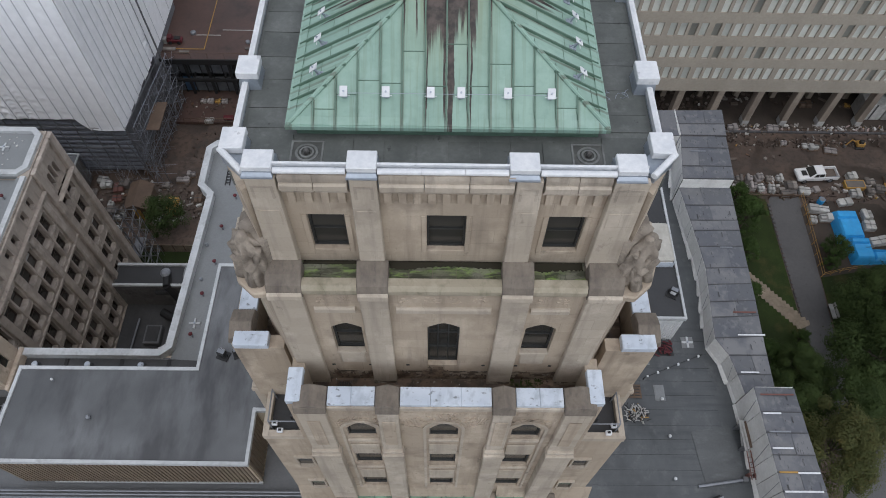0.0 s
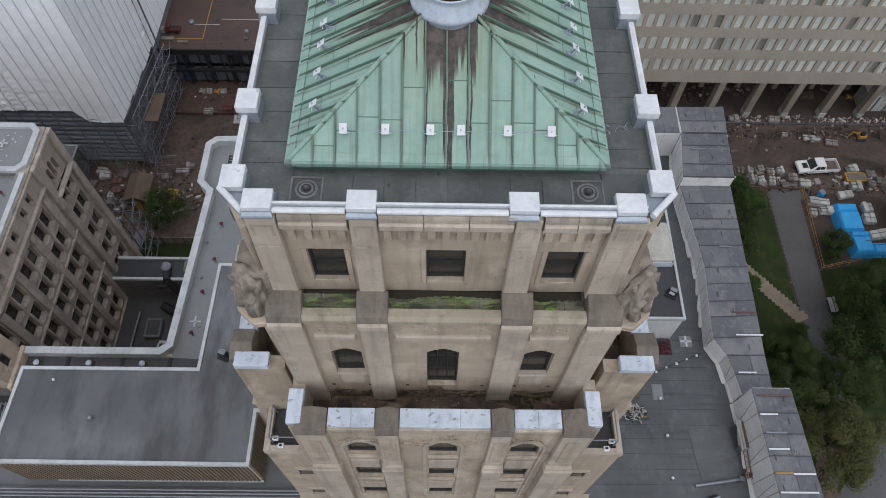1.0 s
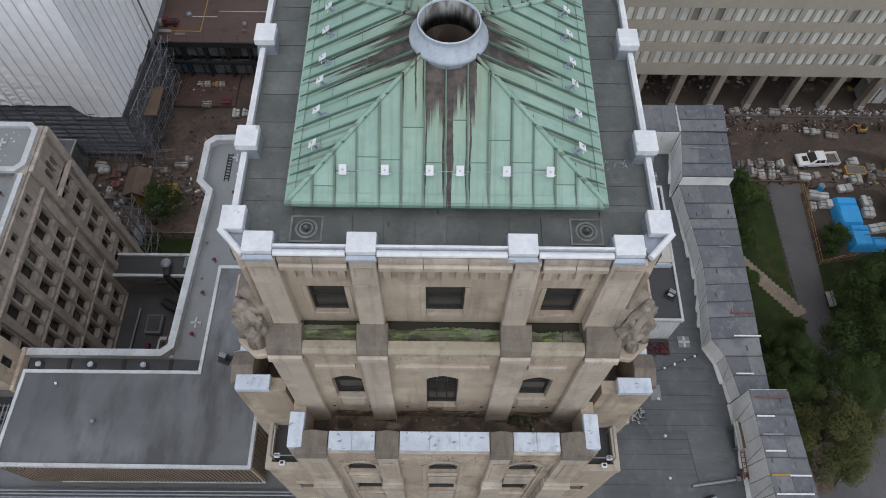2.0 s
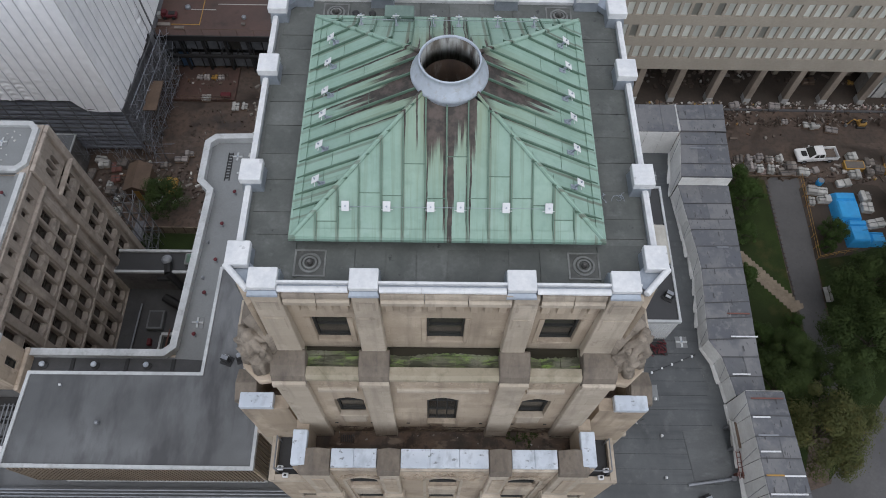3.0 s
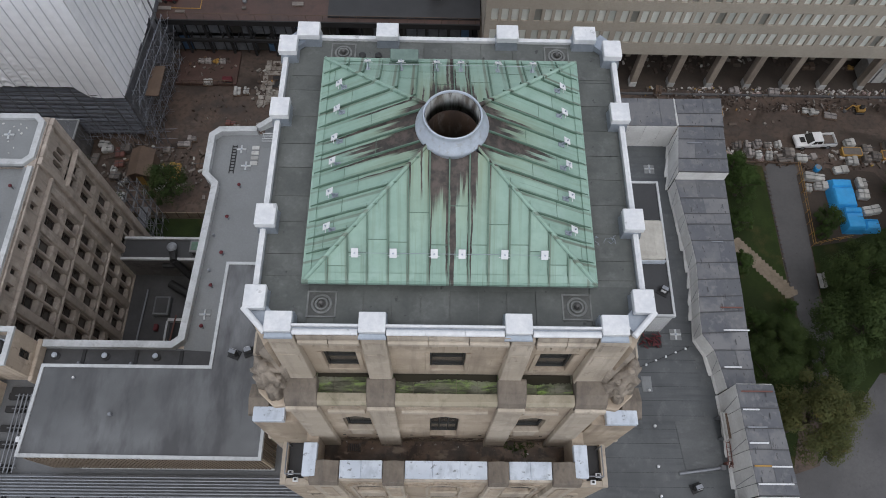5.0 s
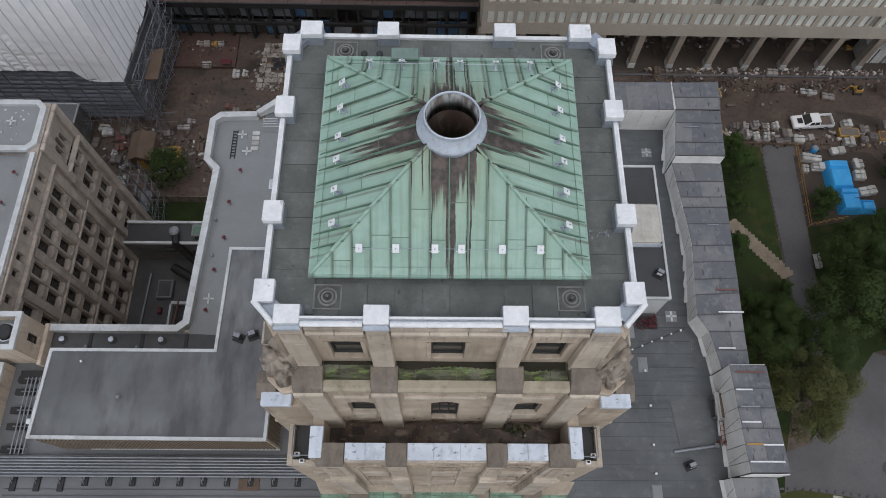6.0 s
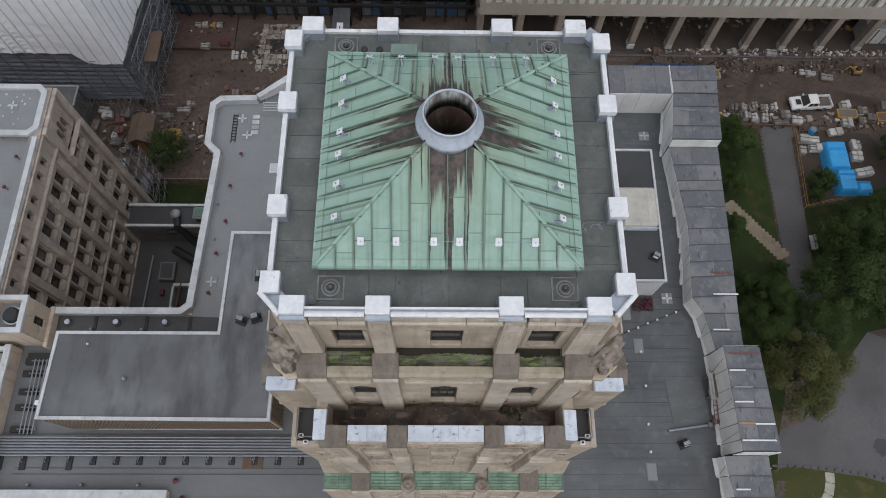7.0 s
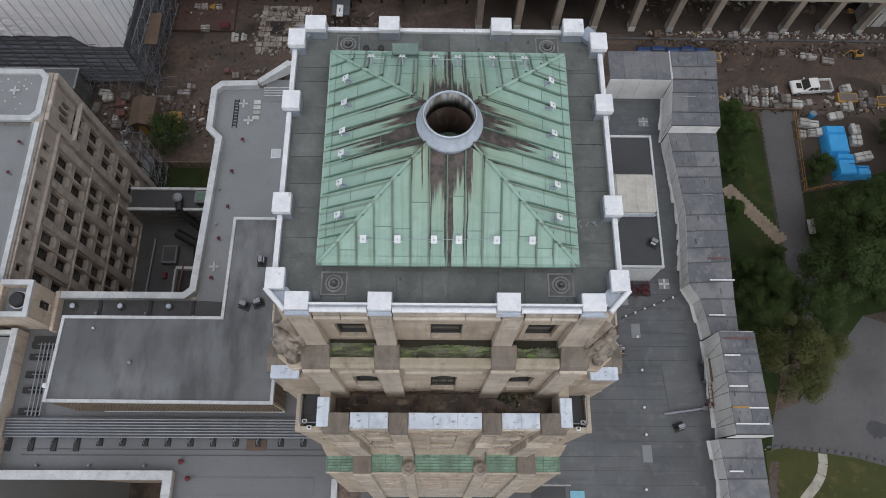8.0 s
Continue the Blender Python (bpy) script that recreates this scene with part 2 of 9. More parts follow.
M["membrane"] = weathered("roof_membrane", (0.143, 0.151, 0.142), (0.076, 0.083, 0.077), 0.6, big=1.1, fine=12, amount=1.0, bump=0.15, vary=0.35, spots=0.85, extra=(0.195, 0.2, 0.195))
M["drain_edge"] = weathered("weathered_drain_flange", (0.23, 0.238, 0.228), (0.1, 0.104, 0.1), 0.65, big=2.6, fine=9, amount=1.0, bump=0.2, spots=0.6)
M["drain_pan"] = weathered("silted_drain_pan", (0.105, 0.108, 0.1), (0.045, 0.047, 0.043), 0.55, big=2.2, fine=9, amount=1.0, bump=0.2, spots=0.8, extra=(0.17, 0.168, 0.155))
M["drain_iron"] = weathered("cast_iron_strainer", (0.16, 0.155, 0.15), (0.07, 0.066, 0.062), 0.5, 0.4, big=4.0, fine=12, amount=0.9)
M["deck_light"] = weathered("pale_grey_roofing", (0.215, 0.226, 0.23), (0.165, 0.172, 0.174), 0.7, big=0.25, fine=9, amount=0.7, bump=0.1, extra=(0.16, 0.165, 0.17))
n_ = Nodes("mid_grey_roofing", 0.48)
dk_ = n_.mix(n_.ramp(n_.noise(0.16, 6, (1, 0.35, 1)), 0.36, 0.66), (0.1, 0.108, 0.113), (0.047, 0.051, 0.054))
dk_ = n_.mix(n_.ramp(n_.noise(0.9, 7, (0.22, 2.4, 1)), 0.5, 0.68, 0, 0.7), dk_, (0.045, 0.049, 0.053))
dk_ = n_.mix(n_.ramp(n_.noise(0.35, 6, (1, 0.6, 1)), 0.54, 0.66, 0, 0.4), dk_, (0.12, 0.131, 0.135))
dk_ = n_.mix(n_.ramp(n_.noise(1.1, 8), 0.56, 0.7, 0, 0.45), dk_, (0.165, 0.172, 0.176))
dk_ = n_.mix(n_.maths("MULTIPLY", n_.random(), 0.3), dk_, (0.055, 0.06, 0.064))
grain_ = n_.noise(9, 6)
n_.colour(n_.mix(n_.ramp(grain_, 0.35, 0.8, 0, 0.35), dk_, (0.045, 0.048, 0.05))).bump(grain_, 0.12, 0.02)
n_.link(n_.ramp(n_.noise(0.3, 6), 0.4, 0.62, 0.32, 0.65), n_.b.inputs["Roughness"])
M["deck_mid"] = n_.mat
M["deck_worn"] = weathered("worn_grey_roofing", (0.11, 0.116, 0.119), (0.062, 0.067, 0.07), 0.55, big=0.5, fine=9, amount=1.0, bump=0.1, streak=(0.6, 1.5, 1), extra=(0.16, 0.168, 0.172))
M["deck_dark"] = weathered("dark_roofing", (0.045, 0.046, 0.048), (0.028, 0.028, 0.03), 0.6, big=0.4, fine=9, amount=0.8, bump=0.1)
n_ = Nodes("stained_roofing", 0.5)
an_ = n_.mix(n_.ramp(n_.noise(0.11, 4), 0.36, 0.64), (0.165, 0.17, 0.175), (0.085, 0.088, 0.091))
an_ = n_.mix(n_.ramp(n_.noise(0.3, 5, (1.4, 0.45, 1)), 0.46, 0.62, 0, 0.9), an_, (0.05, 0.05, 0.053))
an_ = n_.mix(n_.ramp(n_.noise(0.9, 5, (1.5, 0.2, 1)), 0.58, 0.72, 0, 0.5), an_, (0.06, 0.06, 0.063))
grit_ = n_.noise(14, 5)
n_.colour(n_.mix(n_.ramp(grit_, 0.4, 0.8, 0, 0.25), an_, (0.06, 0.06, 0.062))).bump(grit_, 0.06, 0.02)
n_.link(n_.ramp(n_.noise(0.2, 5), 0.4, 0.6, 0.36, 0.6), n_.b.inputs["Roughness"])
M["annex_roof"] = n_.mat
M["trim"] = weathered("white_edge_trim", (0.53, 0.545, 0.55), (0.34, 0.35, 0.355), 0.5, big=0.7, fine=6, amount=0.8, bump=0.1, extra=(0.24, 0.235, 0.225))
M["clad"] = weathered("tan_ribbed_cladding", (0.58, 0.49, 0.37), (0.44, 0.365, 0.28), 0.6, big=0.6, fine=5, amount=0.6, bump=0.1)
M["glass"] = Nodes("window_glass", 0.16).colour((0.034, 0.033, 0.03)).mat
# lighter pane colour for some windows of the stone block
M["glass_pale"] = Nodes("pale_glass", 0.2).colour((0.09, 0.085, 0.078)).mat
M["window_brown"] = weathered("brown_window_frame", (0.075, 0.05, 0.04), (0.045, 0.032, 0.027), 0.6, bump=0.05)
# the panes' grey sheen is painted in as a lighter base colour
M["site_glass"] = weathered("grey_sheen_site_glass", (0.14, 0.152, 0.168), (0.06, 0.066, 0.075), 0.3, big=0.8, fine=3, amount=0.9, bump=0.05)
M["site_glass_blue"] = weathered("blue_filmed_glass", (0.06, 0.13, 0.24), (0.04, 0.075, 0.13), 0.3, big=0.8, fine=3, amount=0.9, bump=0.05)
M["frame"] = weathered("dark_window_frame", (0.035, 0.037, 0.036), (0.02, 0.02, 0.02), 0.5, bump=0.05)
M["pale_frame"] = weathered("pale_window_frame", (0.4, 0.4, 0.38), (0.3, 0.3, 0.28), 0.6, bump=0.05)
M["iron"] = weathered("rusty_iron", (0.075, 0.045, 0.03), (0.02, 0.015, 0.012), 0.75, big=2.0, fine=8, amount=0.9, streak=(1, 1, 0.3), extra=(0.17, 0.16, 0.15))
n_ = Nodes("stained_shaft_lining", 0.7)
lin_ = n_.mix(n_.ramp(n_.noise(1.5, 6, (1.6, 1.6, 0.5)), 0.42, 0.6), (0.3, 0.31, 0.3), (0.1, 0.085, 0.07))
lin_ = n_.mix(n_.ramp(n_.noise(3.0, 6, (2, 2, 0.25)), 0.5, 0.62, 0, 0.9), lin_, (0.045, 0.032, 0.026))
n_.colour(lin_).bump(n_.noise(9, 4), 0.2, 0.02)
M["lining"] = n_.mat
M["pipe"] = weathered("galvanised_pipe", (0.26, 0.275, 0.3), (0.15, 0.158, 0.17), 0.45, 0.3, big=1.0, fine=6, bump=0.05)
M["black"] = weathered("black_rubber", (0.018, 0.018, 0.019), (0.012, 0.012, 0.012), 0.6, bump=0.05)
M["red"] = weathered("red_cap", (0.12, 0.014, 0.02), (0.06, 0.01, 0.014), 0.6, bump=0.05)
n_ = Nodes("wet_brown_mud", 0.6)
mud_ = n_.mix(n_.ramp(n_.noise(0.1, 6), 0.38, 0.62), (0.108, 0.072, 0.053), (0.064, 0.046, 0.037))
mud_ = n_.mix(n_.ramp(n_.noise(0.28, 8), 0.5, 0.64, 0, 0.85), mud_, (0.03, 0.024, 0.02))
mud_ = n_.mix(n_.ramp(n_.noise(0.5, 8, (0.35, 1.3, 1)), 0.55, 0.68, 0, 0.6), mud_, (0.13, 0.094, 0.074))
mud_ = n_.mix(n_.ramp(n_.noise(2.0, 8), 0.46, 0.66, 0, 0.75), mud_, (0.036, 0.027, 0.021))
n_.colour(mud_).bump(n_.noise(1.3, 8), 0.6, 0.05)
n_.link(n_.ramp(n_.noise(0.28, 8), 0.5, 0.64, 0.75, 0.32), n_.b.inputs["Roughness"])
M["mud"] = n_.mat
M["asphalt"] = weathered("asphalt", (0.112, 0.109, 0.11), (0.066, 0.064, 0.066), 0.7, big=0.09, fine=4, amount=1.0, bump=0.2, spots=0.5, extra=(0.06, 0.058, 0.058))
n_ = Nodes("wet_grass", 0.9)
gr_ = n_.mix(n_.ramp(n_.noise(0.16, 6), 0.38, 0.62), (0.035, 0.053, 0.016), (0.021, 0.03, 0.011))
gr_ = n_.mix(n_.ramp(n_.noise(0.23, 7), 0.54, 0.7, 0, 0.75), gr_, (0.08, 0.066, 0.028))
gr_ = n_.mix(n_.ramp(n_.noise(1.1, 7), 0.5, 0.68, 0, 0.6), gr_, (0.022, 0.034, 0.012))
blade_ = n_.noise(9, 5)
n_.colour(n_.mix(n_.ramp(blade_, 0.4, 0.75, 0, 0.5), gr_, (0.018, 0.027, 0.01))).bump(blade_, 0.7, 0.05)
n_.b.inputs["Specular IOR Level"].default_value = 0.12
M["grass"] = n_.mat
M["grass_worn"] = weathered("worn_yellowing_grass", (0.068, 0.07, 0.026), (0.042, 0.05, 0.018), 0.9, spec=0.12, big=0.3, fine=6, amount=0.9, bump=0.6, extra=(0.15, 0.115, 0.05))
M["pale_gravel"] = weathered("pale_gravel", (0.42, 0.4, 0.34), (0.27, 0.25, 0.2), 0.9, big=1.2, fine=5, amount=0.8, bump=0.4)
M["leaf"] = weathered("tree_leaves", (0.05, 0.075, 0.022), (0.023, 0.039, 0.013), 0.8, spec=0.15, big=0.5, fine=4, amount=0.9, bump=0.2, extra=(0.07, 0.08, 0.024))
M["leaf_autumn"] = weathered("turning_leaves", (0.096, 0.1, 0.036), (0.044, 0.055, 0.02), 0.8, spec=0.15, big=0.6, fine=4, amount=0.9, bump=0.2, extra=(0.12, 0.075, 0.02))
M["rust_red"] = weathered("rusty_red_steel", (0.17, 0.07, 0.055), (0.09, 0.045, 0.04), 0.7, bump=0.05)
M["bark"] = weathered("tree_bark", (0.06, 0.045, 0.035), (0.03, 0.024, 0.02), 0.9)
M["gravel_path"] = weathered("pale_stone_path", (0.27, 0.22, 0.165), (0.15, 0.12, 0.09), 0.9, big=1.2, fine=3, amount=0.8, bump=0.4)
M["wrap"] = weathered("white_scaffold_wrap", (0.95, 0.96, 0.985), (0.86, 0.88, 0.915), 0.45, big=0.25, fine=1.2, amount=0.7, streak=(1, 1, 0.35), bump=0.2)
M["concrete"] = weathered("brown_concrete", (0.385, 0.343, 0.285), (0.29, 0.256, 0.21), 0.85, big=0.2, fine=4, amount=0.7, streak=(1, 1, 0.3), bump=0.15)
n_ = Nodes("pale_window_blind", 0.3)
rnd_ = n_.random()
slats_ = n_.mix(n_.ramp(n_.noise(0.5, 3), 0.35, 0.65), (0.52, 0.54, 0.5), (0.66, 0.67, 0.62))
slats_ = n_.mix(n_.ramp(rnd_, 0.55, 0.95, 0, 0.6), slats_, (0.3, 0.32, 0.3))
n_.colour(n_.mix(n_.maths("GREATER_THAN", rnd_, 0.93), slats_, (0.19, 0.19, 0.17)))
M["blind"] = n_.mat
M["steel"] = weathered("scaffold_tube", (0.2, 0.205, 0.215), (0.1, 0.1, 0.105), 0.45, 0.5, bump=0.05)
M["plank"] = weathered("plywood_deck", (0.13, 0.087, 0.06), (0.075, 0.05, 0.036), 0.8, big=0.6, fine=4, amount=0.7)
n_ = Nodes("grey_shelter_sheet", 0.5)
tone_ = n_.mix(n_.random(), (0.082, 0.086, 0.096), (0.175, 0.175, 0.178))
tone_ = n_.mix(n_.ramp(n_.noise(0.5, 6), 0.45, 0.6, 0, 0.75), tone_, (0.085, 0.09, 0.105))
tone_ = n_.mix(n_.ramp(n_.noise(2.2, 7), 0.52, 0.68, 0, 0.6), tone_, (0.19, 0.188, 0.188))
tone_ = n_.mix(n_.ramp(n_.noise(4.5, 5, (1.6, 0.5, 1)), 0.63, 0.68, 0, 0.85), tone_, (0.03, 0.03, 0.032))
n_.colour(tone_).bump(n_.noise(3, 5), 0.25, 0.03)
M["shelter"] = n_.mat
M["shelter_side"] = weathered("pale_shelter_side", (0.82, 0.82, 0.8), (0.55, 0.54, 0.52), 0.55, big=0.5, fine=5, amount=0.8, bump=0.1, vary=0.2)
M["tarp"] = weathered("blue_tarpaulin", (0.04, 0.36, 0.74), (0.025, 0.24, 0.56), 0.4, big=0.7, fine=2, amount=0.6, bump=0.25)
n_ = Nodes("mixed_rubble", 0.85)
isl = n_.add("ShaderNodeNewGeometry").outputs["Random Per Island"]
ramp_ = n_.add("ShaderNodeValToRGB")
ramp_.color_ramp.interpolation = "CONSTANT"
for at_, col_ in ((0.0, (0.07, 0.05, 0.04)), (0.5, (0.12, 0.095, 0.078)), (0.8, (0.22, 0.2, 0.18)), (0.93, (0.5, 0.49, 0.46)), (0.955, (0.14, 0.08, 0.05)), (0.98, (0.3, 0.17, 0.05))):
    e_ = ramp_.color_ramp.elements.new(at_) if at_ else ramp_.color_ramp.elements[0]
    e_.position, e_.color = at_, (*col_, 1)
n_.link(isl, ramp_.inputs[0])
n_.colour(n_.mix(n_.ramp(n_.noise(2.2, 4), 0.4, 0.7, 0, 0.5), ramp_.outputs[0], (0.07, 0.05, 0.04)))
M["rubble"] = n_.mat
n_ = Nodes("pale_rubble", 0.85)
ramp_ = n_.add("ShaderNodeValToRGB")
ramp_.color_ramp.interpolation = "CONSTANT"
for at_, col_ in ((0.0, (0.12, 0.1, 0.085)), (0.3, (0.27, 0.25, 0.23)), (0.55, (0.5, 0.48, 0.46)), (0.78, (0.36, 0.28, 0.26)), (0.88, (0.17, 0.12, 0.09)), (0.94, (0.38, 0.25, 0.06))):
    e_ = ramp_.color_ramp.elements.new(at_) if at_ else ramp_.color_ramp.elements[0]
    e_.position, e_.color = at_, (*col_, 1)
n_.link(n_.add("ShaderNodeNewGeometry").outputs["Random Per Island"], ramp_.inputs[0])
n_.colour(n_.mix(n_.ramp(n_.noise(2.2, 4), 0.4, 0.7, 0, 0.4), ramp_.outputs[0], (0.1, 0.08, 0.065)))
M["rubble_pale"] = n_.mat
M["concrete_slab"] = weathered("broken_concrete_slab", (0.4, 0.38, 0.34), (0.1, 0.075, 0.058), 0.85, big=0.8, fine=3, amount=1.0, bump=0.4, extra=(0.075, 0.05, 0.038))
M["wrap_tie"] = weathered("grey_tie_strip", (0.5, 0.51, 0.55), (0.36, 0.37, 0.4), 0.5, bump=0.05)
M["strap"] = weathered("dark_strap", (0.07, 0.07, 0.075), (0.05, 0.05, 0.05), 0.6, bump=0.05)
M["plant_panel"] = weathered("beige_plant_panel", (0.5, 0.48, 0.43), (0.34, 0.32, 0.28), 0.6, big=0.8, fine=4, amount=0.9, bump=0.05)
M["louvre"] = weathered("dark_site_boards", (0.19, 0.193, 0.208), (0.085, 0.086, 0.094), 0.7, big=0.6, fine=3, amount=0.8)
M["brown_deck"] = weathered("red_brown_deck", (0.105, 0.058, 0.046), (0.055, 0.037, 0.031), 0.5, big=0.22, fine=2.5, amount=0.9, bump=0.2, extra=(0.03, 0.022, 0.02))
M["stone_block"] = limestone("grey_brown_limestone", (0.4, 0.345, 0.295), (0.3, 0.258, 0.222), (0.17, 0.148, 0.13))
M["puddle"] = Nodes("standing_water", 0.12).colour((0.03, 0.028, 0.02)).mat
M["teal"] = weathered("turquoise_board", (0.2, 0.45, 0.55), (0.12, 0.3, 0.4), 0.5, big=1.0)
n_ = Nodes("damp_stained_stone", 0.7)
dmp_ = n_.mix(n_.ramp(n_.noise(0.9, 6), 0.4, 0.6), (0.4, 0.345, 0.275), (0.3, 0.25, 0.195))
dmp_ = n_.mix(n_.ramp(n_.noise(2.4, 8, (1, 1, 1.6)), 0.47, 0.55, 0, 0.92), dmp_, (0.075, 0.052, 0.038))
dmp_ = n_.mix(n_.ramp(n_.noise(3.1, 7), 0.58, 0.66, 0, 0.7), dmp_, (0.5, 0.47, 0.42))
n_.colour(dmp_).bump(n_.noise(14, 5), 0.3, 0.02)
M["damp"] = n_.mat
n_ = Nodes("brown_tide_stain", 0.6)
td_ = n_.mix(n_.ramp(n_.noise(3.2, 8, (1, 1, 0.7)), 0.42, 0.58), (0.235, 0.175, 0.125), (0.085, 0.055, 0.038))
td_ = n_.mix(n_.ramp(n_.noise(7.0, 8, (1, 1, 0.5)), 0.52, 0.62, 0, 0.8), td_, (0.038, 0.025, 0.019))
n_.colour(n_.mix(n_.ramp(n_.noise(1.6, 6), 0.52, 0.6, 0, 0.75), td_, (0.33, 0.275, 0.215))).bump(n_.noise(14, 5), 0.3, 0.02)
M["tide"] = n_.mat
M["clad_rib"] = weathered("brown_cladding_rib", (0.2, 0.155, 0.112), (0.13, 0.1, 0.075), 0.6)
M["deck_left"] = weathered("grey_lapped_roofing", (0.165, 0.172, 0.18), (0.105, 0.11, 0.115), 0.55, big=0.2, fine=9, amount=0.9, bump=0.12, streak=(0.5, 1, 1), vary=0.12)
M["pillar"] = weathered("brown_stained_concrete", (0.31, 0.26, 0.21), (0.15, 0.12, 0.095), 0.85, big=0.9, fine=4, amount=0.9, streak=(1, 1, 0.25), bump=0.2)
M["shrub"] = weathered("shrub_leaves", (0.046, 0.078, 0.02), (0.026, 0.044, 0.013), 0.8, spec=0.15, big=0.5, fine=4, amount=0.9, bump=0.2)
M["court"] = weathered("dark_court_paving", (0.07, 0.07, 0.072), (0.035, 0.035, 0.036), 0.6, big=0.5, fine=5, amount=0.9)
# limestone with the shade on the link's court wall put into its colour
M["stone_shaded"] = limestone("shaded_limestone", (0.13, 0.122, 0.116), (0.095, 0.09, 0.086), (0.055, 0.052, 0.05))
M["tube_pale"] = weathered("galvanised_scaffold_tube", (0.29, 0.31, 0.355), (0.16, 0.172, 0.2), 0.45, 0.2, bump=0.05)
M["goods_pale"] = weathered("wrapped_stone_goods", (0.42, 0.38, 0.36), (0.22, 0.2, 0.19), 0.6, big=1.5, fine=4, amount=0.8, vary=0.5)
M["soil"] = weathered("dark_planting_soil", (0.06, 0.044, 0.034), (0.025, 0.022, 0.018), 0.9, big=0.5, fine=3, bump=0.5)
M["tarp_dark"] = weathered("dark_blue_sheeting", (0.025, 0.06, 0.16), (0.02, 0.035, 0.08), 0.5)
M["white_goods"] = weathered("white_wrapped_pallet", (0.58, 0.58, 0.56), (0.34, 0.33, 0.31), 0.5, big=1.8, fine=4, amount=0.9, vary=0.6)
M["goods"] = weathered("stacked_building_goods", (0.3, 0.27, 0.24), (0.13, 0.11, 0.1), 0.7, big=0.9, fine=3, amount=0.8, vary=0.8)
M["yellow"] = weathered("yellow_crate", (0.42, 0.24, 0.05), (0.28, 0.16, 0.05), 0.6)
M["car_white"] = weathered("white_car_paint", (0.75, 0.75, 0.75), (0.66, 0.66, 0.66), 0.25, bump=0.0)


# ---------------------------------------------------------------- mesh tools
class Geo:
    """Collects vertices and faces for one mesh."""

    def __init__(self):
        self.v, self.f = [], []

    def poly(self, pts):
        k = len(self.v)
        self.v += [tuple(p) for p in pts]
        self.f.append(tuple(range(k, k + len(pts))))
        return self

    def prism(self, ring_a, ring_b):
        """Two rings of the same length, joined by walls and closed at both ends; ring_a counter-clockwise seen from ring_b's side."""
        k, n = len(self.v), len(ring_a)
        self.v += [tuple(p) for p in ring_a] + [tuple(p) for p in ring_b]
        self.f.append(tuple(range(k + n - 1, k - 1, -1)))
        self.f.append(tuple(range(k + n, k + 2 * n)))
        for i in range(n):
            j = (i + 1) % n
            self.f.append((k + i, k + j, k + n + j, k + n + i))
        return self

    def box(self, x0, x1, y0, y1, z0, z1, f=None):
        f = f or (lambda a, b, c: (a, b, c))
        lo = [f(x0, y0, z0), f(x1, y0, z0), f(x1, y1, z0), f(x0, y1, z0)]
        hi = [f(x0, y0, z1), f(x1, y0, z1), f(x1, y1, z1), f(x0, y1, z1)]
        return self.prism(lo, hi)

    def cyl(self, p, q, r, n=8, r2=None):
        p, q = Vector(p), Vector(q)
        d = (q - p).normalized()
        a = d.orthogonal().normalized()
        b = d.cross(a)
        r2 = r if r2 is None else r2
        ring = [(math.cos(2 * math.pi * i / n), math.sin(2 * math.pi * i / n)) for i in range(n)]
        return self.prism([p + (a * c + b * s) * r for c, s in ring], [q + (a * c + b * s) * r2 for c, s in ring])

    def lathe(self, centre, profile, n=32, closed=True):
        """Spin (radius, z) pairs round the vertical through centre."""
        k, m = len(self.v), len(profile)
        for i in range(n):
            c, s = math.cos(2 * math.pi * i / n), math.sin(2 * math.pi * i / n)
            self.v += [(centre[0] + r * c, centre[1] + r * s, z) for r, z in profile]
        for i in range(n):
            j = (i + 1) % n
            for a in range(m if closed else m - 1):
                b = (a + 1) % m
                self.f.append((k + i * m + a, k + j * m + a, k + j * m + b, k + i * m + b))
        return self

    def mesh(self, name, bevel=0.0, smooth=False):
        me = bpy.data.meshes.new(name)
        me.from_pydata(self.v, [], self.f)
        bm = bmesh.new()
        bm.from_mesh(me)
        bmesh.ops.remove_doubles(bm, verts=bm.verts, dist=1e-5)
        bmesh.ops.recalc_face_normals(bm, faces=bm.faces)
        if bevel:
            edges = [e for e in bm.edges if e.is_manifold and e.calc_face_angle(0) > 0.5]
            bmesh.ops.bevel(bm, geom=edges, offset=bevel, segments=1, affect="EDGES", clamp_overlap=True)
        if smooth:
            for f in bm.faces:
                f.smooth = True
        bm.to_mesh(me)
        bm.free()
        return me


def part(name, geo, material, parent=None, label="", bevel=0.0, smooth=False):
    """Links one mesh object, under a thing or a part if parent is given."""
    me = geo if isinstance(geo, bpy.types.Mesh) else geo.mesh(name, bevel, smooth)
    if not me.materials:
        me.materials.append(M[material])
    ob = new(name, me)
    if parent:
        ob.parent = parent
        ob.matrix_parent_inverse = Matrix() if parent.type == "MESH" else Matrix.Translation(parent.location).inverted()
    return tagged(ob, label)


def thing(name, at, label, category, group="", kind=""):
    ob = new(name)
    ob.location = at
    ob.empty_display_size = 0.3
    return tagged(ob, label, category, group, kind)


